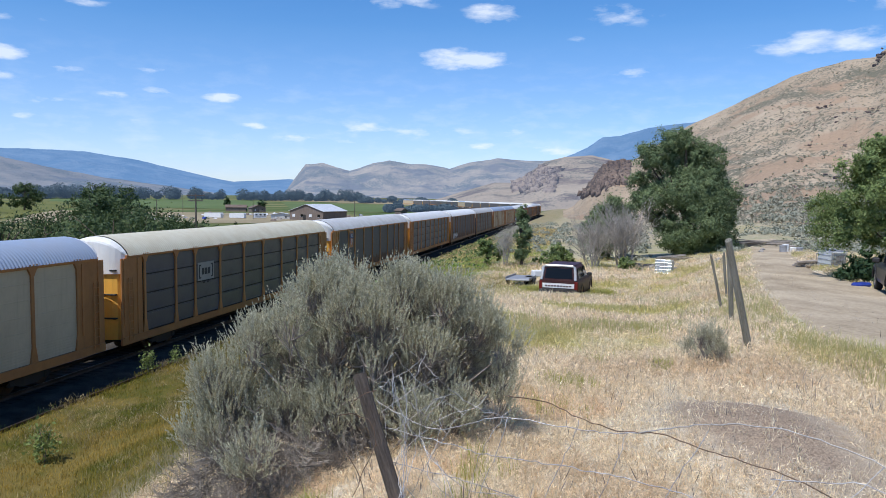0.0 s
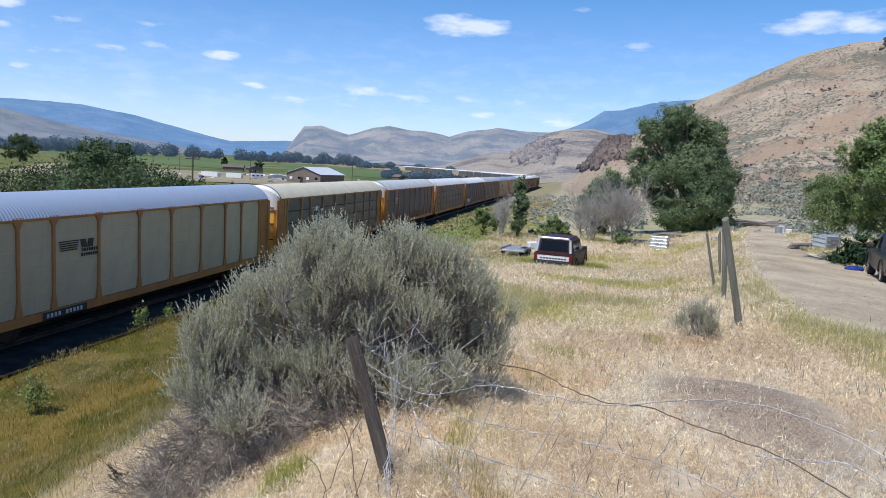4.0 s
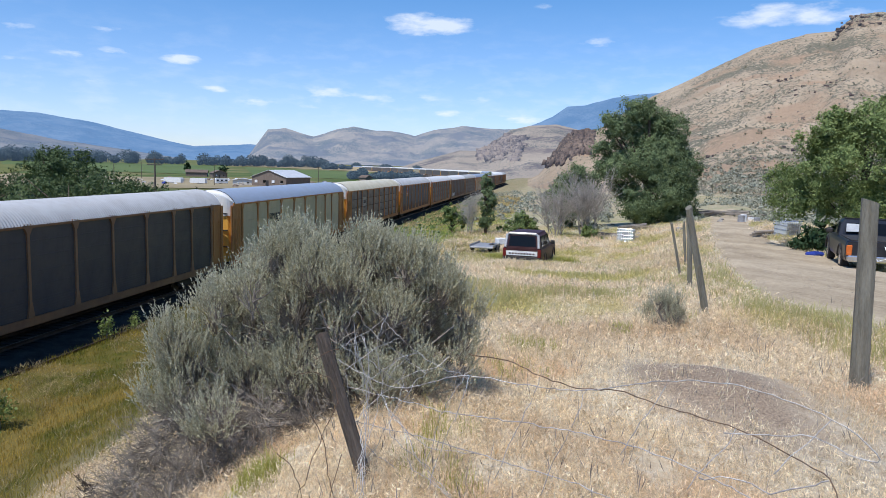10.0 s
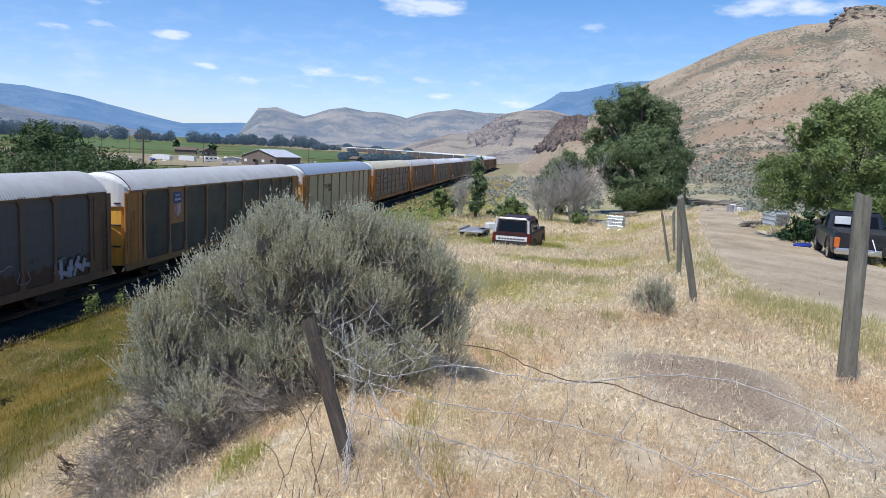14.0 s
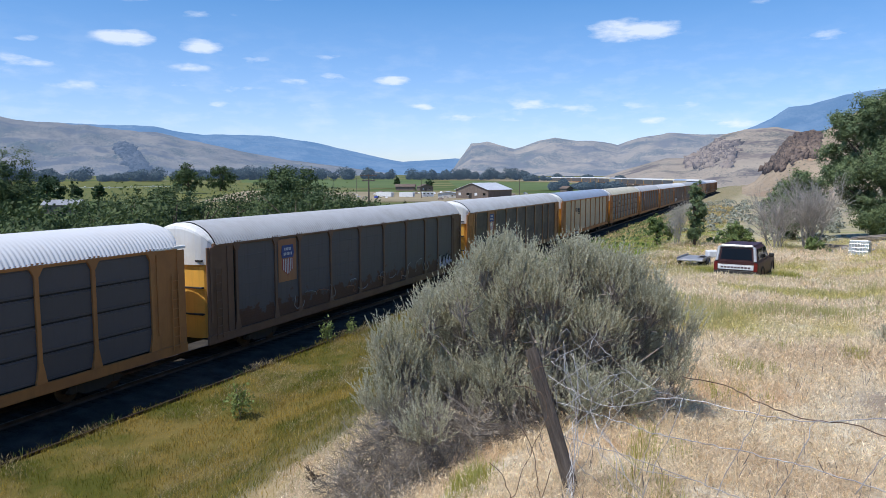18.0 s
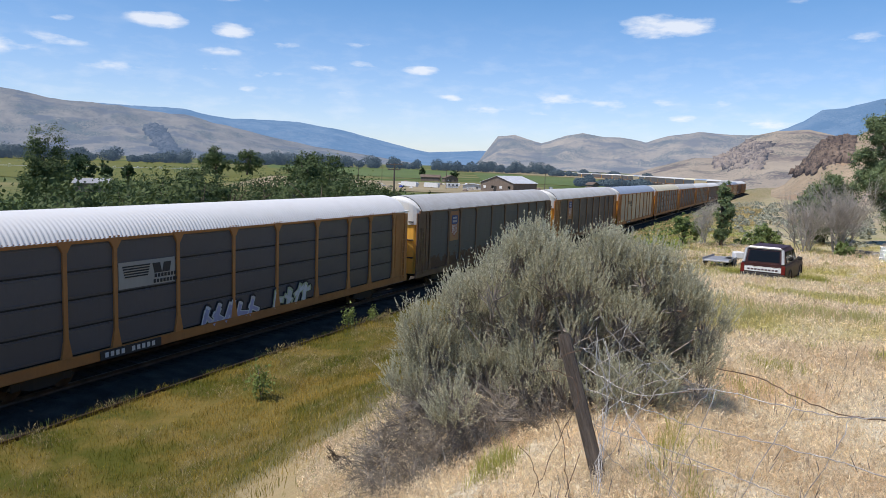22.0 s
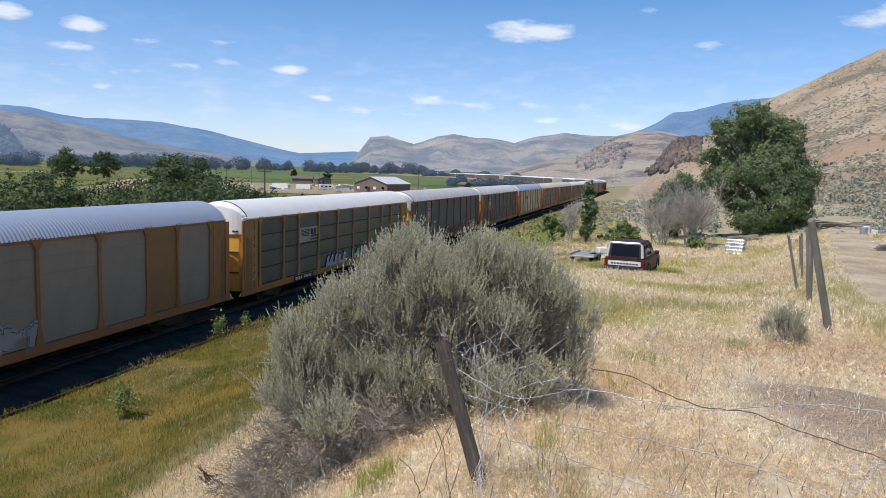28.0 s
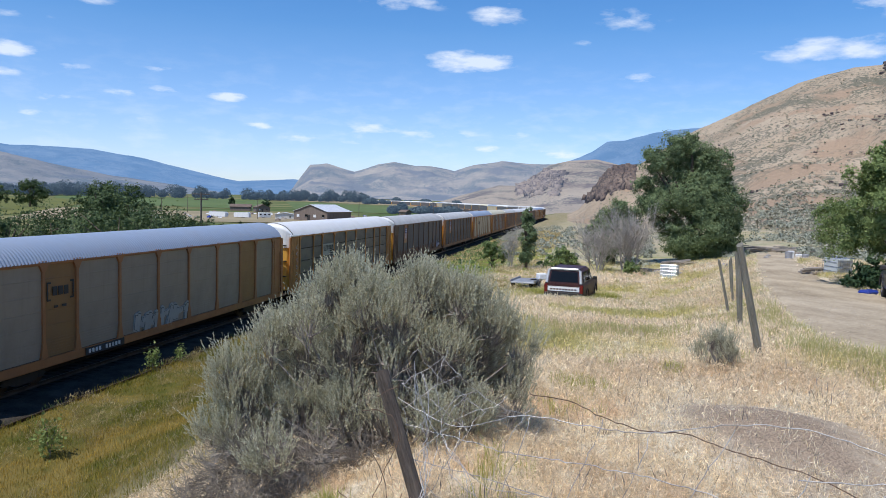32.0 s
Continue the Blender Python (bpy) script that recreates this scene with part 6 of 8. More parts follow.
def tufts(name, x, y, low, high, width, blades, mat, label, seed, spread=0.09, heads=True, curl=0.45):
    """Tufts of grass blades rooted at x, y; width, low and high may differ from tuft to tuft."""
    rng = np.random.RandomState(seed)
    n = len(x) * blades
    bx = np.repeat(x, blades) + rng.normal(size=n) * np.repeat(spread * np.ones(len(x)), blades)
    by = np.repeat(y, blades) + rng.normal(size=n) * np.repeat(spread * np.ones(len(x)), blades)
    across = side_distance(bx, by)
    bz = np.where((across > 1.3) & (across < 5.0), rail_height(by) - 0.12, surface(bx, by) - 0.02)
    h = np.repeat(rng.uniform(0, 1, len(x)), blades) * 0.5 + rng.uniform(0, 1, n) * 0.5
    h = np.repeat(low * np.ones(len(x)), blades) * (1 - h) + np.repeat(high * np.ones(len(x)), blades) * h
    w = np.repeat(width * np.ones(len(x)), blades) * rng.uniform(0.6, 1.4, n)
    a, face = rng.uniform(0, math.tau, n), rng.uniform(0, math.tau, n)
    out = h * rng.uniform(0.1, curl, n)
    side = np.stack([np.cos(face), np.sin(face), 0 * face], -1) * w[:, None] / 2
    root = np.stack([bx, by, bz], -1)
    mid = root + np.stack([np.cos(a) * out * 0.35, np.sin(a) * out * 0.35, h * 0.62], -1)
    tip = root + np.stack([np.cos(a) * out, np.sin(a) * out, h * rng.uniform(0.82, 1.0, n)], -1)
    if heads:
        # a thin stalk and a drooping seed head
        verts = np.stack([root - side * 0.5, root + side * 0.5, mid, mid - side * 2.0, tip, mid + side * 2.0 + (tip - mid) * 0.35], 1).reshape(-1, 3)
        faces = np.arange(6 * n).reshape(-1, 3)
    else:
        verts = np.stack([root - side, root + side, mid + side * 0.8, mid - side * 0.8, mid - side * 0.8, mid + side * 0.8, tip], 1).reshape(-1, 3)
        k = np.arange(n)[:, None] * 7
        faces = np.concatenate([k + [0, 1, 2], k + [0, 2, 3], k + [4, 5, 6]])
    ob = new(name, array_mesh(name, verts, faces, mat))
    return tagged(ob, label, "grass", kind="stuff")


def cheatgrass(name, x, y, low, high, width, blades, mat, label, seed, spread):
    """Dry annual grass: hair-thin stalks, each nodding under three narrow seed spikelets."""
    rng = np.random.RandomState(seed)
    n = len(x) * blades
    each = np.repeat(np.arange(len(x)), blades)
    bx, by = (c[each] + rng.normal(size=n) * spread[each] for c in (x, y))
    root = np.stack([bx, by, surface(bx, by) - 0.02], -1)
    tuft = rng.uniform(0, 1, len(x))[each]
    h = low[each] + (high - low)[each] * (0.5 * tuft + 0.5 * rng.uniform(0, 1, n))
    w = width[each] * rng.uniform(0.7, 1.3, n) * np.where(rng.rand(len(x)) < 0.22, 1.8, 0.9)[each]
    a = rng.uniform(0, math.tau, n)
    bend = np.stack([np.cos(a), np.sin(a), 0 * a], -1) * (h * rng.uniform(0.1, 0.65, n))[:, None]
    tip = root + bend + np.stack([0 * h, 0 * h, h], -1) * rng.uniform(0.75, 1.0, n)[:, None]
    face = rng.uniform(0, math.tau, n)
    side = np.stack([np.cos(face), np.sin(face), 0 * face], -1) * w[:, None] * 0.22
    tris = [np.stack([root - side, root + side, tip], 1)]
    for t in (0.72, 0.88, 1.0):
        p = root + (tip - root) * t
        way = unit(bend / (h[:, None] + 1e-6) * 0.6 + rng.normal(size=(n, 3)) * 0.55 + np.array([0, 0, 0.55]) * np.where(rng.rand(n) < 0.55, 1, -1)[:, None])
        long = w * rng.uniform(2.6, 4.6, n)
        across = unit(np.cross(way, rng.normal(size=(n, 3)))) * w[:, None] * 0.55
        mid = p + way * long[:, None] * 0.45
        tris.append(np.stack([p, mid + across, p + way * long[:, None]], 1))
    verts = np.stack(tris, 1).reshape(-1, 3)
    ob = new(name, array_mesh(name, verts, np.arange(len(verts)).reshape(-1, 3), mat))
    return tagged(ob, label, "grass", kind="stuff")


def build_grass():
    rng = np.random.RandomState(77)
    # dry field, thick near the camera and thinning out with distance
    n = 76000
    d = np.exp(rng.uniform(math.log(1.9), math.log(62), n))
    a = np.radians(rng.uniform(-26, 44, n))
    x, y = d * np.sin(a), d * np.cos(a)
    u = side_distance(x, y)
    pile = heap_shape(x, y)
    keep = (u > 13.5) & (on_road(x, y) < 0.1 * rng.rand(n) - 0.1) & (rng.rand(n) > 0.93 * np.clip(pile * 1.6, 0, 1)) & (rng.rand(n) > 0.6 * sand_shape(x, y)) & (cloud_noise(x * 3.2, y * 3.2, 2, 19) > 0.33 - 0.3 * np.clip(d / 12 - 0.4, 0, 1))
    x, y, d = x[keep], y[keep], d[keep]
    tall = 0.6 + 0.95 * cloud_noise(x * 0.6, y * 0.6, 4, 4)
    size = np.maximum(1, d / 4.2) ** 0.85
    cheatgrass("dry_grass", x, y, 0.035 * tall, 0.19 * tall, 0.0056 * size, 6, BLADES, "pale dry cheatgrass covering the field", 5, 0.03 * size ** 0.9)
    # thicker, taller stands farther off
    n = 15000
    d, a = np.sqrt(rng.uniform(26 ** 2, 68 ** 2, n)), np.radians(rng.uniform(0, 30, n))
    x, y = d * np.sin(a), d * np.cos(a)
    keep = (side_distance(x, y) > 13) & (on_road(x, y) < -0.1) & (cloud_noise(x * 0.22, y * 0.3, 3, 41) > 0.40) & (np.hypot(x - 6.4, (y - 36.0) * 0.6) > 2.2)
    x, y, d = x[keep], y[keep], d[keep]
    tufts("tall_dry_grass", x, y, 0.1, 0.4, 0.011, 9, BLADES, "taller dry grass in drifts across the far field", 15, 0.16, True)
    # taller green clumps
    n = 6400
    d = np.exp(rng.uniform(math.log(5), math.log(60), n))
    a = np.radians(rng.uniform(-4, 40, n))
    x, y = d * np.sin(a), d * np.cos(a)
    keep = (on_road(x, y) < -0.15) & (cloud_noise(x * 0.35, y * 0.3, 3, 31) > 0.555) & (side_distance(x, y) > 13) & (d > 8.5)
    edge = (on_road(x, y) > -1.6) & (on_road(x, y) < -0.1) & (d > 8) & (rng.rand(n) < 0.5)
    keep = keep | edge
    x, y, d = x[keep], y[keep], d[keep]
    gx, gy = rng.uniform(4.2, 9.4, 900), rng.uniform(34.6, 42.5, 900)
    ring = ((gx - 6.66) / 1.3) ** 2 + ((gy - 38.2) / 2.9) ** 2
    gx, gy = gx[(ring > 1) & (ring < 3.2)], gy[(ring > 1) & (ring < 3.2)]
    tufts("rank_grass", gx, gy, 0.12 + 0.1 * (gy > 37), 0.28 + 0.3 * (gy > 37), 0.022, 26, FRESH_BLADES, "tall yellow-green grass grown up round the parked truck", 26, 0.16, False)
    tufts("green_grass", x, y, 0.1, 0.4, 0.0034 * np.maximum(1, d / 7), 30, GREEN_BLADES, "yellow-green tall grass in clumps and along the drive", 6, 0.1, False)
    # stray dead stalks, and green tufts by the post
    n = 420
    d, a = np.exp(rng.uniform(math.log(2.6), math.log(22), n)), np.radians(rng.uniform(-8, 40, n))
    x, y = d * np.sin(a), d * np.cos(a)
    keep = on_road(x, y) < -0.1
    tufts("dead_stalks", x[keep], y[keep], 0.18, 0.5, 0.0032, 3, MAT["sage_stem"], "dark dead weed stalks standing in the dry grass", 8, 0.03, True, 0.25)
    spots = ((-0.8, 4.15, 0.05, 24), (0.22, 3.78, 0.13, 9), (0.3, 4.65, 0.1, 7), (2.72, 8.7, 0.07, 12), (1.35, 7.7, 0.14, 13), (1.05, 6.6, 0.12, 6), (2.1, 9.8, 0.3, 12), (3.7, 9.9, 0.25, 12))
    gx = np.concatenate([rng.normal(p[0], p[2], p[3]) for p in spots])
    gy = np.concatenate([rng.normal(p[1], p[2] * 1.3, p[3]) for p in spots])
    tufts("green_tufts", gx, gy, 0.1, 0.28, 0.0045, 20, FRESH_BLADES, "small fresh green grass tufts in the dry field", 9, 0.045, False)
    s, u = rng.uniform(-40, 75, 520), 1.8 + 1.6 * rng.uniform(0, 1, 520) ** 2
    x = TRACK_AT.x + s * math.sin(TRACK_WAY) + u * math.cos(TRACK_WAY)
    y = TRACK_AT.y + s * math.cos(TRACK_WAY) - u * math.sin(TRACK_WAY)
    ok = (y > 4) & (cloud_noise(s * 0.5, u, 2, 61) > 0.5)
    tufts("verge_weeds", x[ok], y[ok], 0.05, 0.3, 0.014, 12, MAT["brush"], "pale green weeds along the ballast edge", 16, 0.14, False, 0.7)
    # the railway bank
    n = 88000
    s, u = rng.uniform(-45, 110, n), 1.75 + 15.0 * rng.uniform(0, 1, n) ** 1.15
    x = TRACK_AT.x + s * math.sin(TRACK_WAY) + u * math.cos(TRACK_WAY)
    y = TRACK_AT.y + s * math.cos(TRACK_WAY) - u * math.sin(TRACK_WAY)
    d = np.hypot(x, y)
    keep = (y > 3) & (d > 5) & (u > 1.5 + 1.3 * cloud_noise(s * 0.8, u * 0.2, 3, 23)) & (np.degrees(np.arctan2(x, y)) < 12) & (rng.rand(n) < np.clip(26 / d, 0.25, 1)) & (rng.rand(n) > 0.85 * sand_shape(x, y))
    x, y, d = x[keep], y[keep], d[keep]
    tufts("bank_grass", x, y, 0.06, 0.28, 0.0085 * np.maximum(1, d / 16), 5, BANK_BLADES, "olive and straw coloured grass on the railway bank", 7, 0.14, False, 0.85)
    # pale dead stalks standing in clumps among it
    keep = (cloud_noise(x * 0.55, y * 0.55, 3, 71) > 0.5) & (rng.rand(len(x)) < 0.34)
    x, y, d = x[keep], y[keep], d[keep]
    tufts("bank_stalks", x, y, 0.15, 0.5, 0.006 * np.maximum(1, d / 16), 9, BANK_STRAW, "pale dead grass stalks standing on the railway bank", 27, 0.12, True, 0.6)


build_grass()

# ---- the gravel drive ----


def build_road():
    rows, cols = 130, 13
    ys = np.linspace(0, 78, rows)
    low = np.interp(ys, [p[1] for p in ROAD_LEFT], [p[0] for p in ROAD_LEFT])[:, None]
    high = np.interp(ys, [p[1] for p in ROAD_RIGHT], [p[0] for p in ROAD_RIGHT])[:, None]
    k = np.linspace(0, 1, cols)[None]
    x, y = low + (high - low) * k, ys[:, None] + 0 * k
    ragged = 0.5 * (cloud_noise(y * 0.8, x * 0.2, 4, 2) - 0.5) * np.where((k == 0) | (k == 1), 1, 0)
    x = x + ragged
    rut = -0.035 * (np.exp(-(((k - 0.3) / 0.08) ** 2)) + np.exp(-(((k - 0.68) / 0.08) ** 2)))
    z = surface(x, y) + 0.06 + rut + 0.05 * (cloud_noise(x * 0.9, y * 0.5, 4, 6) - 0.5)
    z[:, 0] -= 0.12
    z[:, -1] -= 0.12
    i, j = np.meshgrid(np.arange(rows - 1), np.arange(cols - 1), indexing="ij")
    faces = np.stack([i * cols + j, i * cols + j + 1, (i + 1) * cols + j + 1, (i + 1) * cols + j], -1).reshape(-1, 4)
    tagged(new("road", array_mesh("road", np.stack([x, y, z], -1).reshape(-1, 3), faces, MAT["gravel"], True)), "rutted grey-brown gravel drive", "road", kind="structure")


build_road()


def pebbles():
    """Loose stones on the drive and on the earth heap."""
    rng = np.random.RandomState(5)
    y = 8 + 40 * rng.rand(3600) ** 1.6
    k = rng.rand(3600)
    x = np.interp(y, [p[1] for p in ROAD_LEFT], [p[0] for p in ROAD_LEFT]) * (1 - k) + np.interp(y, [p[1] for p in ROAD_RIGHT], [p[0] for p in ROAD_RIGHT]) * k
    hx, hy = 2.5 + rng.normal(size=900) * 0.42, 5.95 + rng.normal(size=900) * 0.55
    x, y, lift = np.append(x, hx), np.append(y, hy), np.append(0 * x + 0.05, 0 * hx)
    size = rng.uniform(0.006, 0.02, len(x)) * np.clip(np.hypot(x, y) / 16, 0.5, 1.0)
    at = np.stack([x, y, surface(x, y) + lift], -1)
    base = np.array([(1, 0, 0), (-1, 0, 0), (0, 1, 0), (0, -1, 0), (0, 0, 0.7), (0, 0, -0.7)], float)
    verts = (at[:, None] + base[None] * size[:, None, None] * rng.uniform(0.6, 1.4, (len(x), 6, 1))).reshape(-1, 3)
    tri = np.array([(0, 2, 4), (2, 1, 4), (1, 3, 4), (3, 0, 4), (2, 0, 5), (1, 2, 5), (3, 1, 5), (0, 3, 5)])
    faces = (np.arange(len(x))[:, None, None] * 6 + tri[None]).reshape(-1, 3)
    tagged(new("pebbles", array_mesh("pebbles", verts, faces, two_tone("pebble_stone", (0.32, 0.265, 0.2), (0.55, 0.47, 0.37), 3, 40, 0.9, 0.2, 0.005))), "loose pebbles on the drive and earth heap", "pebbles", kind="stuff")


pebbles()

# ---- vehicles ----
CAR_PAINT = {
    "maroon": material("maroon_paint", lambda n: (n.colour(n.mix(n.ramp(n.noise(3, 5), 0.4, 0.7), (0.035, 0.010, 0.012), (0.07, 0.028, 0.025))),), 0.5, 0.0, 0.3),
    "silver": material("silver_paint", lambda n: (n.colour(n.mix(n.ramp(n.noise(3, 5), 0.4, 0.7), (0.55, 0.55, 0.55), (0.42, 0.40, 0.38))),), 0.4, 0.2, 0.5),
    "navy": material("dark_truck_paint", lambda n: (n.colour(n.mix(n.ramp(n.noise(3, 5), 0.4, 0.7), (0.007, 0.008, 0.013), (0.022, 0.022, 0.027))),), 0.28, 0.0, 0.6),
    "chrome": material("chrome", lambda n: (n.colour(n.mix(n.noise(20), (0.5, 0.5, 0.5), (0.7, 0.7, 0.7))),), 0.25, 1.0),
    "glass": material("dark_glass", lambda n: (n.colour((0.008, 0.009, 0.010)),), 0.12, 0.0, 0.22),
    "red": material("lamp_red", lambda n: (n.colour(n.mix(n.noise(12), (0.11, 0.01, 0.01), (0.17, 0.016, 0.014))),), 0.2),
    "amber": material("lamp_amber", lambda n: (n.colour(n.mix(n.noise(12), (0.5, 0.11, 0.02), (0.62, 0.16, 0.03))),), 0.2),
    "white": two_tone("white_plastic", (0.62, 0.62, 0.62), (0.8, 0.8, 0.79), 3, 20, 0.5, 0.1, 0.005),
    "blue": two_tone("blue_tarp", (0.015, 0.03, 0.2), (0.03, 0.06, 0.32), 3, 20, 0.5, 0.3, 0.02),
    "grey": two_tone("sheet_grey", (0.26, 0.26, 0.27), (0.42, 0.42, 0.42), 2, 16, 0.5, 0.2, 0.01, metal=0.3),
    "wood": two_tone("grey_boards", (0.20, 0.17, 0.14), (0.38, 0.34, 0.29), 2, 20, 0.9, 0.5, 0.01, stretch=(1, 8, 8)),
    "plank": two_tone("barn_boards", (0.13, 0.10, 0.083), (0.25, 0.20, 0.165), 0.8, 6, 0.9, 0.5, 0.02, stretch=(6, 6, 0.4)),
    "tin": two_tone("tin_roof", (0.50, 0.51, 0.53), (0.68, 0.69, 0.70), 0.4, 6, 0.45, 0.2, 0.01, metal=0.1),
    "house": two_tone("pale_siding", (0.5, 0.48, 0.45), (0.68, 0.66, 0.62), 0.5, 6, 0.8, 0.1, 0.01),
    "shingle": two_tone("brown_shingle", (0.10, 0.075, 0.06), (0.20, 0.15, 0.12), 0.5, 6, 0.9, 0.3, 0.02),
}


def loft(sections):
    """A closed skin through cross-sections with the same number of corners."""
    n = len(sections[0])
    verts = [p for sec in sections for p in sec]
    faces = [(k * n + j, k * n + (j + 1) % n, (k + 1) * n + (j + 1) % n, (k + 1) * n + j) for k in range(len(sections) - 1) for j in range(n)]
    faces += [tuple(range(n))[::-1], tuple(range(len(verts) - n, len(verts)))]
    return Shape().add(verts, faces)


def car_section(x, low, belt, half, tuck):
    """Rounded body cross-section at x."""
    return [(x, -half + tuck, low), (x, -half, low + 0.14), (x, -half, belt - 0.16), (x, -half + 0.03, belt - 0.05), (x, -half + 0.1, belt), (x, half - 0.1, belt), (x, half - 0.03, belt - 0.05), (x, half, belt - 0.16), (x, half, low + 0.14), (x, half - tuck, low)]


def roof_section(x, low, top, foot, head):
    return [(x, -foot, low), (x, -head - 0.02, top - 0.1), (x, -head + 0.1, top), (x, head - 0.1, top), (x, head + 0.02, top - 0.1), (x, foot, low)]


def wheel(ob, x, y, r=0.38, wide=0.24):
    side = 1 if y > 0 else -1
    hub = part("wheel", Shape().tube([(0, -wide / 2, 0), (0, -wide / 2 + 0.03, 0), (0, wide / 2 - 0.03, 0), (0, wide / 2, 0)], [r * 0.9, r, r, r * 0.9], 20), MAT["rubber"], ob, "black tyre")
    hub.matrix_basis = pose(x, y, r)
    part("rim", Shape().tube([(0, side * wide * 0.3, 0), (0, side * (wide / 2 + 0.012), 0)], [r * 0.6, r * 0.5], 14), CAR_PAINT["chrome"], hub)


def truck_body(name, m, label, body, roof, roof_top, long, cap, belt=1.13, top=1.82, lamp_paint="red", bar=1.9):
    """A full-size truck seen mostly from behind: x ahead, y left. cap: the cabin runs to the tail."""
    ob = thing(name, m, label, "truck", "parked trucks")
    h = long / 2
    part("body", loft([car_section(-h, 0.5, belt - 0.02, 0.96, 0.06), car_section(-h + 0.1, 0.42, belt, 0.99, 0.05), car_section(-1.0, 0.38, belt, 1.0, 0.05), car_section(1.0, 0.38, belt, 1.0, 0.05), car_section(h - 1.4, 0.38, belt - 0.02, 0.99, 0.05), car_section(h - 0.25, 0.42, belt - 0.12, 0.97, 0.06), car_section(h, 0.5, belt - 0.2, 0.93, 0.08)]), CAR_PAINT[body], ob, smooth=False)
    front = h - 1.75
    back = -h + 0.04 if cap else -0.35
    part("cabin", loft([roof_section(back, belt - 0.02, belt + 0.02, 0.93, 0.9), roof_section(back + (0.16 if cap else 0.2), belt - 0.02, top - 0.03, 0.94, 0.8), roof_section((back + front) / 2, belt - 0.02, top, 0.95, 0.82), roof_section(front - 0.75, belt - 0.02, top - 0.02, 0.95, 0.8), roof_section(front, belt - 0.02, belt + 0.02, 0.93, 0.9)]), CAR_PAINT[roof], ob)
    lid = part("roof_panel", Shape().box(((back + front - 0.5) / 2 + 0.05, 0, top + 0.005), (front - back - 1.1, 1.45, 0.03), 0.012), CAR_PAINT[roof_top], ob)
    glass = Shape().prism([(-0.70, belt + 0.06), (0.70, belt + 0.06), (0.64, top - 0.12), (-0.64, top - 0.12)], 0, -0.012, 0.012)
    pane = part("rear_window", glass, CAR_PAINT["glass"], ob, "dark rear glass")
    lean = math.degrees(math.atan2(0.16 if cap else 0.2, top - belt))
    pane.matrix_basis = pose(back - 0.005, 0, belt) @ pose(0, 0, 0, 0, lean, 0) @ pose(0, 0, -belt)
    for side in (-1, 1):
        for a, b in (((back + 0.35, back + 1.7), (back + 1.85, front - 0.55)) if cap else ((back + 0.3, front - 0.6),)):
            tilt = Shape().prism([(a, belt + 0.06), (b + 0.12, belt + 0.06), (b - 0.18, top - 0.14), (a + 0.05, top - 0.14)], 1, -0.012, 0.012)
            w = part("side_window", tilt, CAR_PAINT["glass"], ob)
            w.matrix_basis = pose(0, side * 0.95, belt, side * 11.0, 0, 0) @ pose(0, 0, -belt)
        lamp = part("tail_lamp", Shape().box((-h - 0.005, side * 0.88, belt - 0.27), (0.06, 0.17, 0.42 if lamp_paint == "red" else 0.26), 0.02), CAR_PAINT[lamp_paint], ob)
        part("lamp_band", Shape().box((-h - 0.01, side * 0.88, belt - 0.42), (0.065, 0.15, 0.09), 0.01), CAR_PAINT[lamp_paint], lamp)
        part("mirror", Shape().box((front - 0.7, side * 1.14, belt + 0.12), (0.12, 0.24, 0.18), 0.04), MAT["black"], ob)
        for x in (-h + 1.15, h - 1.0):
            wheel(ob, x, side * 0.86)
            part("wheel_arch", Shape().tube([(x + 0.46 * math.cos(a), side * 1.0, 0.42 + 0.46 * math.sin(a)) for a in np.linspace(0, math.pi, 9)], 0.035, 5), MAT["black"], ob)
    part("bumper", Shape().box((-h - 0.1, 0, 0.52), (0.18, bar, 0.2 if bar > 1.5 else 0.09), 0.04), CAR_PAINT["chrome"], ob)
    return ob, h


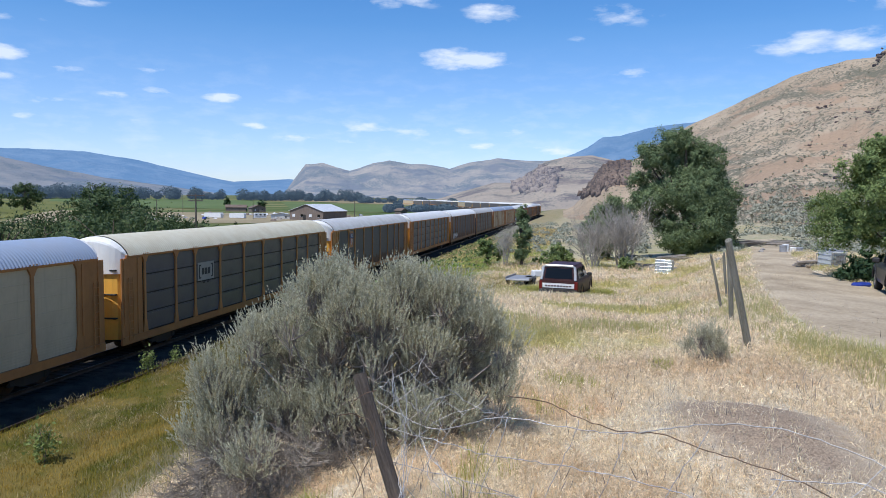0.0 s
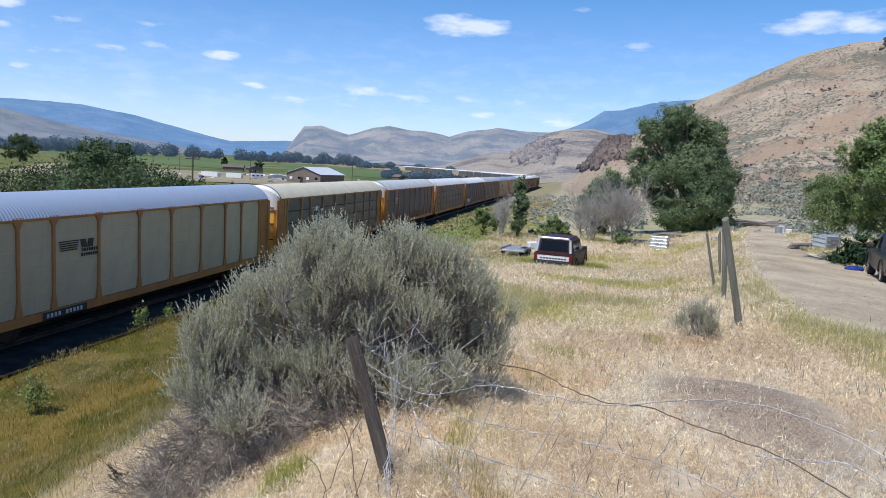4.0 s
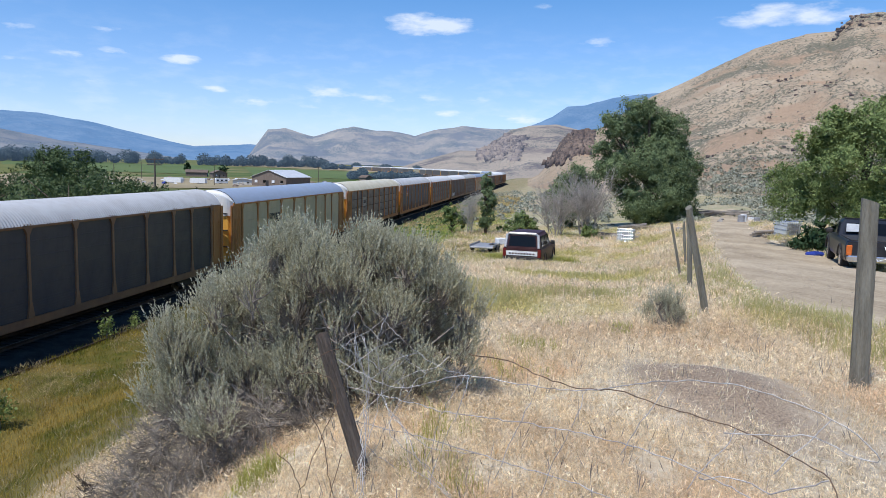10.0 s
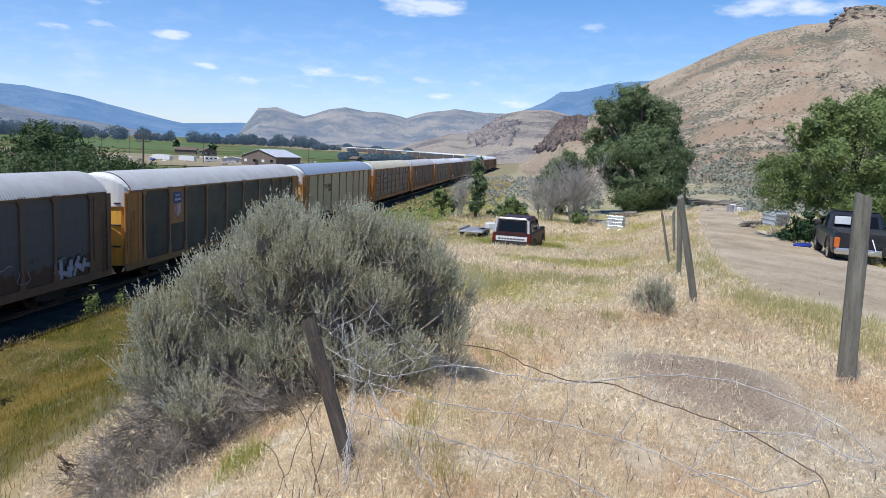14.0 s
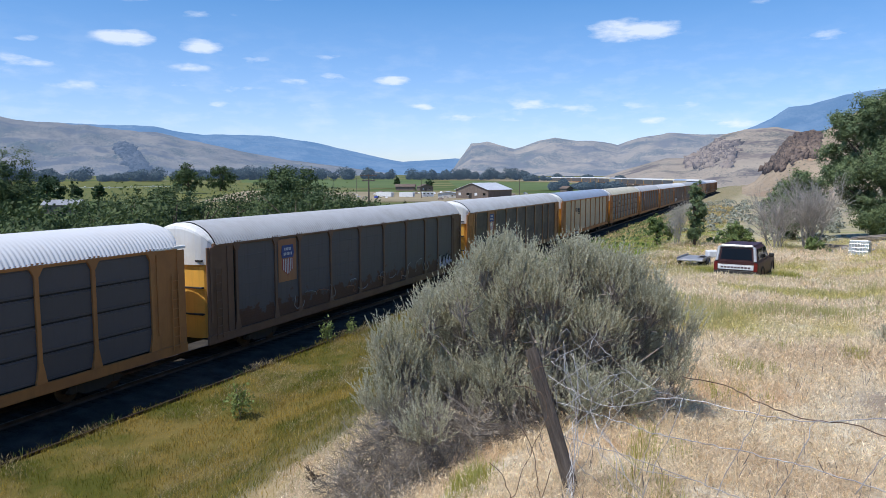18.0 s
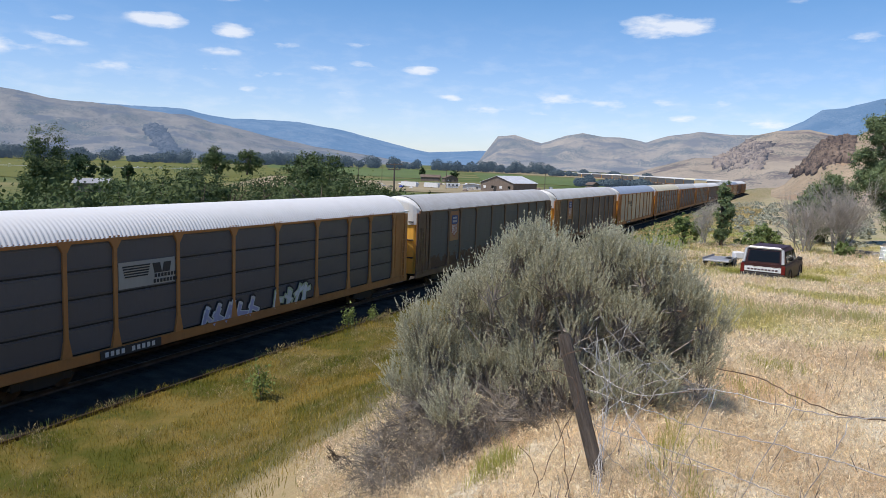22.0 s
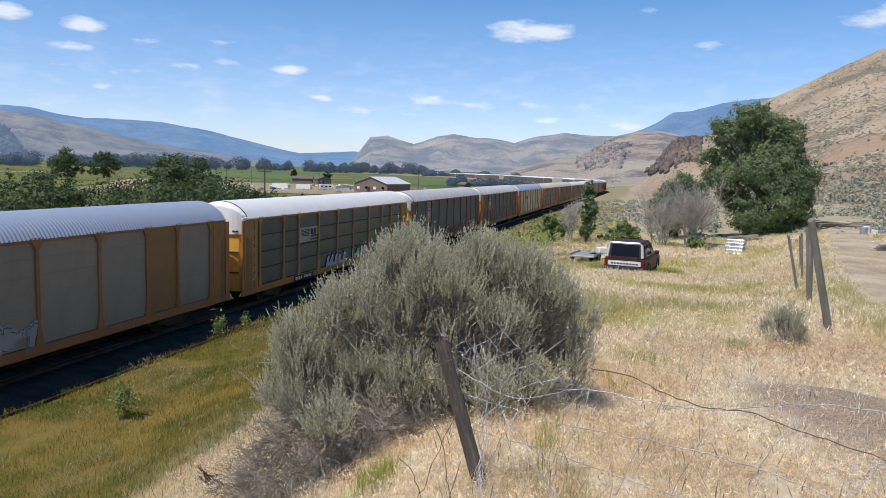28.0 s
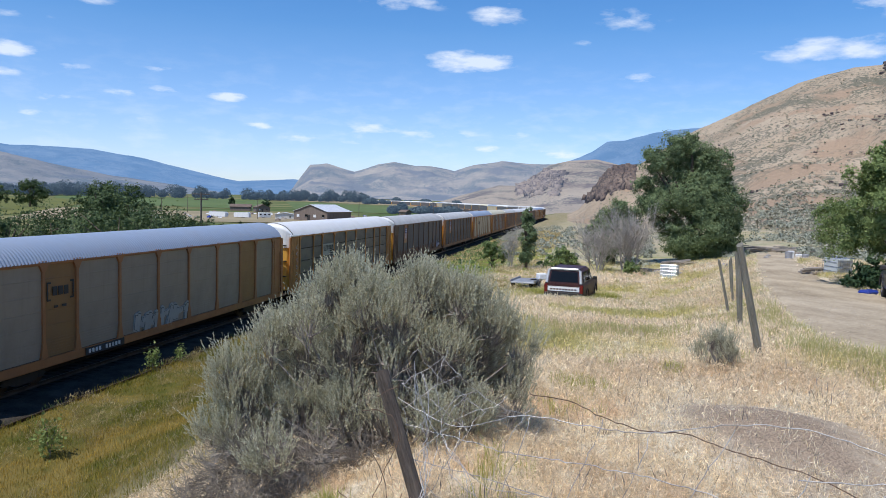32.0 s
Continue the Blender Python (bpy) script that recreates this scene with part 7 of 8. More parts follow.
def build_trucks():
    x, y = 6.66, 38.2
    ob, h = truck_body("parked_wagon", pose(x, y, land_z(x, y) - 0.1, 0, 0, 90 - 20), "maroon truck with canopy and pale tailgate band in tall grass", "maroon", "maroon", "maroon", 5.0, True, 1.2, 1.9, bar=0.95)
    part("valance", Shape().box((-h - 0.02, 0, 0.6), (0.05, 1.9, 0.3), 0.02), MAT["black"], ob, "black lower panel")
    part("tailgate_band", Shape().box((-h - 0.015, 0, 0.9), (0.03, 1.58, 0.2), 0.008), CAR_PAINT["white"], ob, "white tailgate band")
    for k in range(9):
        part("letter_bar", Shape().box((-h - 0.034, -0.6 + 0.15 * k, 0.9), (0.008, 0.1, 0.07)), CAR_PAINT["maroon"], ob)
    part("tailgate_trim", Shape().box((-h - 0.012, 0, 1.02), (0.03, 1.62, 0.025), 0.008), CAR_PAINT["silver"], ob)
    s = Shape().tube([(-h + 0.02, -0.85, 1.2), (-h + 0.16, -0.78, 1.82), (-h + 0.19, -0.66, 1.89), (-h + 0.19, 0.66, 1.89), (-h + 0.16, 0.78, 1.82), (-h + 0.02, 0.85, 1.2)], 0.07, 6)
    part("window_frame", s, CAR_PAINT["silver"], ob, "pale frame round the rear glass")
    # the dark pickup stands on the far side of the drive, heading away
    way, left = Vector((0.41, 0.912)), Vector((-0.912, 0.41))
    at = Vector((14.8, 23.7)) + way * 1.55 - left * 0.86
    ob, h = truck_body("pickup_truck", pose(at.x, at.y, land_z(at.x, at.y) + 0.05, 0, 0, math.degrees(math.atan2(way.y, way.x))), "dark blue pickup truck parked under the tree", "navy", "navy", "navy", 5.4, False, 1.08, 1.66, "amber")
    part("load_bed", Shape().box((-1.55, 0, 1.09), (2.1, 1.7, 0.05), 0.01), MAT["black"], ob, "dark open load bed")
    part("white_sheet", Shape().box((-0.42, 0.45, 1.36), (0.05, 0.5, 0.28), 0.01), CAR_PAINT["white"], ob)
    for side in (-1, 1):
        part("bumper_pad", Shape().box((-h - 0.2, side * 0.45, 0.58), (0.06, 0.12, 0.3), 0.02), MAT["rubber"], ob)
    part("cable", Shape().tube([(-h - 0.1, -0.1, 0.95), (-h - 0.3, -0.2, 0.6), (-h - 0.32, 0.1, 0.5), (-h - 0.2, 0.25, 0.7)], 0.02, 6), CAR_PAINT["white"], ob)


build_trucks()


TANK = two_tone("tank_plastic", (0.36, 0.385, 0.39), (0.56, 0.58, 0.575), 3, 20, 0.5, 0.1, 0.005)


def caged_tank(x, y, turn, label, tilt=0):
    """A white plastic tank in a steel cage on a pallet."""
    ob = thing("caged_tank", pose(x, y, land_z(x, y) - 0.12, tilt, 0, turn), label, "water tank", "caged tanks")
    part("tank", Shape().box((0, 0, 0.63), (1.12, 0.94, 0.98), 0.06), TANK, ob)
    part("pallet", Shape().box((0, 0, 0.07), (1.2, 1.0, 0.12), 0.01), CAR_PAINT["wood"], ob)
    part("label_plate", Shape().box((0.05, -0.486, 0.72), (0.5, 0.01, 0.34)), CAR_PAINT["grey"], ob)
    part("lid", Shape().tube([(0, 0, 1.12), (0, 0, 1.17)], 0.12, 12), MAT["black"], ob)
    for k in range(8):
        px = -0.56 + 0.16 * k
        part("cage_bar", Shape().tube([(px, -0.5, 0.13), (px, -0.5, 1.14), (px, 0.5, 1.14), (px, 0.5, 0.13)], 0.012, 5), CAR_PAINT["chrome"], ob)
    for z in (0.2, 0.44, 0.68, 0.92, 1.14):
        part("cage_ring", Shape().tube([(-0.58, -0.505, z), (0.58, -0.505, z), (0.58, 0.505, z), (-0.58, 0.505, z), (-0.58, -0.505, z)], 0.012, 5), CAR_PAINT["chrome"], ob)
    return ob


def board_heap(x, y, count, long, seed, label, flat=True):
    rng = random.Random(seed)
    ob = thing("board_heap", pose(x, y, land_z(x, y)), label, "lumber pile")
    for k in range(count):
        size = (long * rng.uniform(0.5, 1), rng.uniform(0.1, 0.22), rng.uniform(0.04, 0.12))
        b = part("board", Shape().box((0, 0, 0), size, 0.01), CAR_PAINT["wood"], ob)
        b.matrix_basis = pose(rng.uniform(-0.2, 0.2) * long, rng.uniform(-0.5, 0.5), 0.06 + 0.1 * (k // 3), rng.uniform(-4, 4), rng.uniform(-5, 5), rng.uniform(-24, 24))
    return ob


def bin_thing(x, y, r, high, mat, label, name="barrel"):
    ob = new(name, Shape().tube([(0, 0, 0), (0, 0, 0.03), (0, 0, high * 0.33), (0, 0, high * 0.36), (0, 0, high * 0.66), (0, 0, high * 0.7), (0, 0, high - 0.02), (0, 0, high)], [r * 0.94, r, r * 0.96, r, r * 0.96, r, r, r * 0.9], 14).mesh(name, mat))
    ob.matrix_world = pose(x, y, land_z(x, y) - 0.01)
    return tagged(ob, label, "barrel", "barrels by the drive")


def build_yard():
    caged_tank(16.0, 52.0, -28, "white plastic tank in a steel cage on grass", -4)
    caged_tank(21.3, 39.6, 20, "white caged tank in the shade of the tree", 3)
    s = thing("flat_trailer", pose(5.2, 46.6, land_z(5.2, 46.6), 0, 0, 70), "low grey metal trailer in the grass", "trailer")
    part("deck", Shape().box((0, 0, 0.45), (2.6, 1.5, 0.1), 0.02), CAR_PAINT["grey"], s)
    part("side_rail", Shape().box((0, 0.76, 0.55), (2.6, 0.05, 0.14), 0.01), CAR_PAINT["grey"], s)
    part("side_rail", Shape().box((0, -0.76, 0.55), (2.6, 0.05, 0.14), 0.01), CAR_PAINT["grey"], s)
    part("draw_bar", Shape().tube([(1.3, 0, 0.45), (2.4, 0, 0.38)], 0.05, 6), CAR_PAINT["grey"], s)
    for side in (-0.85, 0.85):
        wheel(s, -0.3, side, 0.28, 0.18)
    w = new("white_bucket", Shape().box((0, 0, 0.2), (0.6, 0.5, 0.4), 0.05).mesh("white_bucket", CAR_PAINT["white"]))
    w.matrix_world = pose(6.2, 47.1, land_z(6.2, 47.1) + 0.49, 0, 0, 20)
    tagged(w, "white plastic crate on the grey trailer", "crate")
    part("prop", Shape().box((0.6, -0.35, 0.25), (0.9, 0.5, 0.5)), MAT["black"], s)
    board_heap(29.5, 68.5, 14, 7.0, 3, "stacked grey boards across the end of the drive")
    board_heap(33.0, 70.0, 10, 6.0, 4, "loose grey boards beside the hillside")
    board_heap(20.5, 62.5, 9, 3.2, 5, "old boards under the big tree")
    board_heap(17.0, 60.5, 6, 2.4, 6, "broken boards in dry grass")
    board_heap(20.3, 40.0, 10, 1.4, 7, "dark scrap planks beside the caged tank")
    rng = random.Random(12)
    kinds = [("white", 0.28, 0.85, "white plastic barrel beside the drive"), ("grey", 0.3, 0.85, "grey steel barrel beside the drive"), ("wood", 0.29, 0.7, "brown rusted barrel beside the drive")]
    for k in range(6):
        d, a = 62 + rng.uniform(0, 8), radians(24.3 + rng.uniform(0, 2.4))
        c, r, h, text = kinds[k % 3 if k < 9 else 0]
        bin_thing(d * math.sin(a), d * math.cos(a), r * rng.uniform(0.8, 1.2), h * rng.uniform(0.4, 0.75), CAR_PAINT[c], text)
    t = new("blue_tarp", Shape().box((0, 0, 0.08), (0.75, 0.45, 0.18), 0.07).mesh("blue_tarp", CAR_PAINT["blue"]))
    t.matrix_world = pose(16.4, 28.2, land_z(16.4, 28.2) + 0.02, 0, 0, 30)
    tagged(t, "crumpled blue tarp on the gravel by the pickup", "tarp")
    rock_mat = two_tone("field_stone", (0.22, 0.2, 0.18), (0.4, 0.37, 0.33), 2, 14, 0.9, 0.5, 0.03)
    for k in range(14):
        a, d = radians(rng.uniform(14, 24)), rng.uniform(56, 66)
        x, y = d * math.sin(a), d * math.cos(a)
        st = new("stone", stone_shape(k).mesh("stone", rock_mat))
        st.matrix_world = pose(x, y, land_z(x, y), 0, 0, rng.uniform(0, 360)) @ Matrix.Scale(rng.uniform(0.15, 0.4), 4)
        tagged(st, "grey stone lying in dry grass", "stone", "stones in the field")


def stone_shape(seed):
    rng = random.Random(seed)
    s, verts, faces = Shape(), [], []
    for i in range(5):
        for j in range(8):
            a, b = math.tau * j / 8, -0.6 + 2.1 * i / 4
            r = rng.uniform(0.8, 1.15)
            verts.append((r * math.cos(a) * math.cos(b * 0.95), r * 0.8 * math.sin(a) * math.cos(b * 0.95), 0.6 * math.sin(b) * r + 0.2))
    for i in range(4):
        faces += [(i * 8 + j, i * 8 + (j + 1) % 8, (i + 1) * 8 + (j + 1) % 8, (i + 1) * 8 + j) for j in range(8)]
    faces.append(tuple(range(32, 40)))
    return s.add(verts, faces)


build_yard()

# ---- the valley ----


def valley_z(x, y):
    return float(land(x, y)[0])


def gabled(name, x, y, turn, wide, deep, wall, peak, wall_mat, roof_mat, label, category, windows=3, door=True, over=0.5):
    """A gabled building; its gable faces -x, its ridge runs along x."""
    ob = thing(name, pose(x, y, valley_z(x, y) - 0.1, 0, 0, turn), label, category)
    h, d = wide / 2, deep / 2
    part("wall", Shape().prism([(-h, 0), (h, 0), (h, wall), (0, peak), (-h, wall)], 0, -d, d), wall_mat, ob)
    rise = math.atan2(peak - wall, h)
    for side in (-1, 1):
        long = math.hypot(h, peak - wall) + over
        slab = Shape().box((0, side * 0, 0), (deep + 2 * over, long, 0.12), 0.02)
        r = part("roof", slab, roof_mat, ob)
        r.matrix_basis = pose(0, side * (h + over * math.cos(rise)) / 2, (wall + peak) / 2 - over * math.sin(rise) / 2 + 0.1, -side * math.degrees(rise), 0, 0)
    for k in range(windows):
        py = -h + wide * (k + 0.5) / windows
        w = part("window", Shape().box((-d - 0.03, py, wall * 0.55), (0.06, wide * 0.08, wall * 0.26), 0.02), CAR_PAINT["white"] if k % 2 else CAR_PAINT["glass"], ob)
        part("sill", Shape().box((-d - 0.07, py, wall * 0.41), (0.1, wide * 0.09, 0.06)), CAR_PAINT["white"], w)
    if door:
        part("door", Shape().box((-d - 0.03, wide * 0.05, wall * 0.33), (0.06, wide * 0.09, wall * 0.64), 0.02), MAT["black"], ob)
    return ob


def utility_pole(x, y, high, turn, label, arms=2):
    ob = thing("utility_pole", pose(x, y, valley_z(x, y) - 0.2), label, "utility pole", "utility poles")
    part("mast", Shape().tube([(0, 0, 0), (0, 0, high * 0.5), (0, 0, high)], [0.17, 0.15, 0.11], 8), MAT["old_post"], ob)
    for k in range(arms):
        z = high - 0.25 - 0.75 * k
        arm = part("crossarm", Shape().box((0, 0, 0), (2.5 - 0.5 * k, 0.12, 0.14), 0.01), MAT["old_post"], ob)
        arm.matrix_basis = pose(0, 0, z, 0, 0, turn)
        for px in (-1.1, -0.6, 0.6, 1.1):
            if abs(px) < 1.25 - 0.25 * k:
                part("insulator", Shape().tube([(px, 0, 0.07), (px, 0, 0.2)], 0.05, 6), CAR_PAINT["grey"], arm)
    return ob


def camper(x, y, turn, long, label):
    ob = thing("camper_trailer", pose(x, y, valley_z(x, y), 0, 0, turn), label, "camper", "campers in the yard")
    part("body", Shape().prism([(-long / 2, 0.5), (long / 2 - 0.4, 0.5), (long / 2, 1.2), (long / 2 - 0.3, 2.7), (-long / 2 + 0.3, 2.8), (-long / 2, 2.3)], 1, -1.2, 1.2), CAR_PAINT["white"], ob)
    part("stripe", Shape().box((0, -1.21, 1.2), (long - 1, 0.03, 0.2)), CAR_PAINT["grey"], ob)
    for k in range(3):
        part("window", Shape().box((-long / 3 + k * long / 3, -1.21, 1.9), (1.0, 0.04, 0.6), 0.02), CAR_PAINT["glass"], ob)
    for side in (-1.1, 1.1):
        wheel(ob, -0.4, side, 0.35, 0.2)
    return ob


def field(name, corners, mat, label, lift):
    """A field: a strip of land cover between two sides, laid on the valley floor."""
    (ax, ay), (bx, by), (cx, cy), (dx, dy) = corners
    n = 24
    u, v = np.meshgrid(np.linspace(0, 1, n), np.linspace(0, 1, n), indexing="ij")
    x = (ax * (1 - u) + bx * u) * (1 - v) + (dx * (1 - u) + cx * u) * v
    y = (ay * (1 - u) + by * u) * (1 - v) + (dy * (1 - u) + cy * u) * v
    z = land(x, y)[0] + lift
    i, j = np.meshgrid(np.arange(n - 1), np.arange(n - 1), indexing="ij")
    faces = np.stack([i * n + j, (i + 1) * n + j, (i + 1) * n + j + 1, i * n + j + 1], -1).reshape(-1, 4)
    tagged(new(name, array_mesh(name, np.stack([x, y, z], -1).reshape(-1, 3), faces, mat, True)), label, "field", kind="structure")


def far_trees(name, rows, leaves, label, seed, mat="leaf_dark", size=1.3):
    """A far line of trees: (x, y, height, width) each, joined."""
    rng = np.random.RandomState(seed)
    out, n = [], 0
    verts_all, faces_all = [], []
    for x, y, high, wide in rows:
        z = valley_z(x, y)
        way = rng.normal(size=(leaves, 3))
        way *= (rng.uniform(0, 1, leaves) ** 0.4 / np.linalg.norm(way, axis=1))[:, None]
        taper = 1 - 0.12 * np.clip(way[:, 2], 0, 1)
        pts = np.array([x, y, z + high * 0.5]) + way * np.array([wide / 2, wide / 2, high * 0.5]) * np.stack([taper, taper, 1 + 0 * taper], -1)
        v, f = leaf_cards(pts, 0.6, size, rng, facing=unit(way + np.array([0, 0, 0.2])))
        verts_all.append(v)
        faces_all.append(f + n)
        n += len(v)
    tagged(new(name, array_mesh(name, np.concatenate(verts_all), np.concatenate(faces_all), MAT[mat])), label, "trees", kind="stuff")


def build_valley():
    gabled("barn", -57.5, 337, 66, 18, 20, 4.4, 7.4, CAR_PAINT["plank"], CAR_PAINT["tin"], "weathered brown barn with a pale tin roof", "barn", 4)
    gabled("shed", -76, 342, 100, 9, 6, 2.4, 3.2, CAR_PAINT["house"], CAR_PAINT["tin"], "small white shed beside the barn", "shed", 2, False)
    gabled("house", -137, 483, 190, 8, 13, 2.8, 4.4, CAR_PAINT["plank"], CAR_PAINT["shingle"], "low brown farmhouse in the valley", "house", 3)
    gabled("house", -150, 176, 205, 7, 9, 2.6, 3.8, CAR_PAINT["plank"], CAR_PAINT["grey"], "small brown house behind the trees", "house", 3)
    gabled("house", -120, 470, 120, 9, 8, 3.0, 4.8, CAR_PAINT["plank"], CAR_PAINT["shingle"], "brown shack beside the farmhouse", "house", 2)
    gabled("shed", -27, 470, 150, 7, 5, 2.6, 4.0, CAR_PAINT["plank"], CAR_PAINT["shingle"], "dark weathered shack near the track", "shed", 1)
    gabled("long_shed", -700, 780, 222, 13, 46, 3.2, 4.6, CAR_PAINT["house"], CAR_PAINT["tin"], "long pale farm shed at the field's edge", "shed", 4)
    camper(-109, 346, 165, 9, "white camper trailer parked in the yard")
    camper(-97, 344, 172, 7.5, "white camper trailer with small windows")
    camper(-88, 350, 30, 6, "short white camper beside others")
    utility_pole(-35.3, 104.1, 10.9, 12, "tall wooden utility pole with two crossarms")
    utility_pole(-86, 330, 9.5, 40, "wooden utility pole in the yard", 1)
    utility_pole(-40, 330, 9.5, 40, "wooden utility pole beside the barn", 1)
    utility_pole(-150, 420, 9.5, 40, "wooden utility pole by the field", 1)
    utility_pole(-205, 430, 10, 40, "wooden utility pole by the field", 1)
    utility_pole(-118, 300, 9, 40, "wooden utility pole above the campers", 1)
    utility_pole(-9, 480, 9.5, 40, "wooden utility pole near the track", 1)
    rng = random.Random(41)
    for k in range(64):
        x, y = rng.uniform(-140, -45), rng.uniform(300, 440)
        j = new("farm_junk", stone_shape(60 + k).mesh("farm_junk", CAR_PAINT[rng.choice(("white", "white", "grey", "wood", "plank", "blue"))]))
        j.matrix_world = pose(x, y, valley_z(x, y), 0, 0, rng.uniform(0, 360)) @ Matrix.Scale(rng.uniform(0.5, 1.7), 4)
        tagged(j, "weathered machine part in the farm yard", "scrap", "scrap in the yard")
    GREEN = two_tone("crop_green", (0.075, 0.115, 0.03), (0.12, 0.16, 0.05), 0.01, 0.3, 0.9, 0.3, 0.1)
    OLIVE = two_tone("crop_olive", (0.085, 0.105, 0.02), (0.165, 0.155, 0.033), 0.01, 0.2, 0.9, 0.3, 0.1)
    EARTH = two_tone("dry_field", (0.22, 0.18, 0.10), (0.34, 0.28, 0.17), 0.02, 0.3, 0.9, 0.3, 0.1)
    field("field_1", ((-300, 560), (-130, 520), (-240, 980), (-520, 960)), GREEN, "bright green crop field across the valley", 0.25)
    field("field_2", ((-560, 200), (-170, 262), (-330, 700), (-960, 740)), OLIVE, "yellow-green crop field behind the trees", 0.25)
    field("field_3", ((-160, 262), (-20, 300), (-62, 445), (-240, 440)), EARTH, "bare dry farm yard ground", 0.25)
    field("field_4", ((-240, 1000), (-10, 760), (20, 1150), (-300, 1400)), EARTH, "pale dry field at the valley's end", 0.3)
    field("field_5", ((-110, 530), (-20, 500), (-30, 740), (-200, 900)), GREEN, "green crop field beyond the barn", 0.25)
    # far lines of trees, by direction and distance
    rng = np.random.RandomState(3)

    def line(az0, az1, d, high, gap, name, seed, wide=1.0):
        rows, az = [], az0
        while az < az1:
            a, r = math.radians(az), d * rng.uniform(0.97, 1.03)
            h = high * rng.uniform(0.4, 1.2)
            rows.append((r * math.sin(a), r * math.cos(a), h, h * rng.uniform(0.8, 1.5) * wide))
            az += gap * rng.uniform(0.15, 1.3) if rng.rand() > 0.07 else gap * 3
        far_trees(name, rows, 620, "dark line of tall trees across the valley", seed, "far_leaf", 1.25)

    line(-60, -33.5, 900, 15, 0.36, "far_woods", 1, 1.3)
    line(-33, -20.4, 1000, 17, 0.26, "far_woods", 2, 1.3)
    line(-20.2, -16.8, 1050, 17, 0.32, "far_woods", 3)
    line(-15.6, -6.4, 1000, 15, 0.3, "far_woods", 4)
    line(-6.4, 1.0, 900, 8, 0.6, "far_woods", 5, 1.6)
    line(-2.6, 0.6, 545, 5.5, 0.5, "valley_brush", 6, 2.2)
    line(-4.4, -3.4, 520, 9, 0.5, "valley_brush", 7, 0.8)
    # trees behind the train
    big = [(0, 0, 0.62, 0.3, 0.3, 0.34), (-0.16, 0, 0.42, 0.28, 0.26, 0.3), (0.18, 0, 0.45, 0.26, 0.26, 0.28), (0, 0, 0.25, 0.34, 0.3, 0.2)]

    def grown(name, x, y, high, wide, leaves, mat, label, seed, size=0.24):
        high, wide = high * 1.17, wide * 1.1
        lobes = [(a * wide * 1.3, b, c * high, d * wide * 1.3, e * wide * 1.3, f * high) for a, b, c, d, e, f in big]
        tree(name, x, y, lobes, leaves, size, 0.03 * high, mat, label, "tree", "trees beyond the track", seed, valley_z(x, y) - 0.1, 14, gap=0.33)

    grown("cottonwood", -75.4, 80, 13.2, 6.6, 22000, "valley_leaf", "tall airy cottonwood tree beyond the train", 31, 0.17)
    grown("broadleaf_tree", -203, 230, 11, 13, 5000, "leaf_dark", "dark round tree by the field", 32, 0.5)
    grown("juniper", -210, 254, 8.4, 7, 2600, "leaf_dark", "dark upright juniper by the field", 33, 0.4)
    grown("juniper", -203, 258, 8.4, 7, 2600, "leaf_dark", "dark upright juniper beside its twin", 34, 0.4)
    grown("broadleaf_tree", -52.2, 79.3, 9.6, 8.4, 11000, "valley_leaf", "dense green tree behind the train", 35, 0.2)
    grown("broadleaf_tree", -239, 380, 17, 20, 5200, "valley_leaf", "broad green tree across the field", 36, 0.6)
    grown("broadleaf_tree", -250, 435, 16, 22, 5200, "valley_leaf", "broad green tree across the field", 37, 0.6)
    grown("broadleaf_tree", -66, 138, 12, 9, 8000, "valley_leaf", "green tree behind the train", 38, 0.26)
    grown("broadleaf_tree", -58, 132, 12, 9, 8000, "valley_leaf", "green tree behind the train", 39, 0.26)
    grown("broadleaf_tree", -47.5, 101, 10.6, 8, 7000, "valley_leaf", "green tree behind the train", 40, 0.22)
    grown("conifer", -159, 537, 9, 5, 2400, "leaf_dark", "dark pointed conifer by the farmhouse", 41, 0.7)
    grown("broadleaf_tree", -145, 584, 7, 8, 2000, "leaf_dark", "small round tree by the farm", 42, 0.5)
    # the belt of brush below the line, lower towards both its ends
    rng2 = random.Random(9)
    for k in range(92):
        s = -24 + 122 * k / 92
        x, y, h = centre_point(s, -rng2.uniform(13, 58))
        base, d = valley_z(x, y), math.hypot(x, y)
        az = math.degrees(math.atan2(x, y))
        el = np.interp(az, [-62, -47, -39, -31, -24, -19, -12], [-3.2, -2.7, -1.8, -1.05, -1.1, -2.0, -2.7]) - rng2.uniform(0, 1.0) ** 1.5
        high = min(9.0, max(2.2, 1.6 + d * math.tan(radians(el)) - base))
        grown("brush_tree", x, y, high * 1.05, high * rng2.uniform(1.3, 2.1), 2600, ("valley_brush", "valley_leaf", "valley_leaf", "valley_brush")[k % 4], "dense green brush beyond the track", 100 + k, 0.2)
    # a wheeled irrigation pipe across the far field
    line_pipe = thing("irrigation_line", Matrix(), "long white wheeled irrigation pipe in the field", "irrigation pipe")
    a, b = Vector((-400, 370)), Vector((-330, 505))
    ends = [Vector((p.x, p.y, valley_z(p.x, p.y) + 1.1)) for p in [a.lerp(b, k / 9) for k in range(10)]]
    part("pipe", Shape().tube(ends, 0.14, 5), CAR_PAINT["white"], line_pipe)
    for p in ends:
        ring = Shape().tube([(p.x + 0.95 * math.cos(q) * 0.46, p.y + 0.95 * math.cos(q) * 0.89, p.z + 0.95 * math.sin(q)) for q in np.linspace(0, math.tau, 15)], 0.12, 4)
        part("pipe_wheel", ring, CAR_PAINT["white"], line_pipe)


build_valley()

# ---- brush on the slopes ----


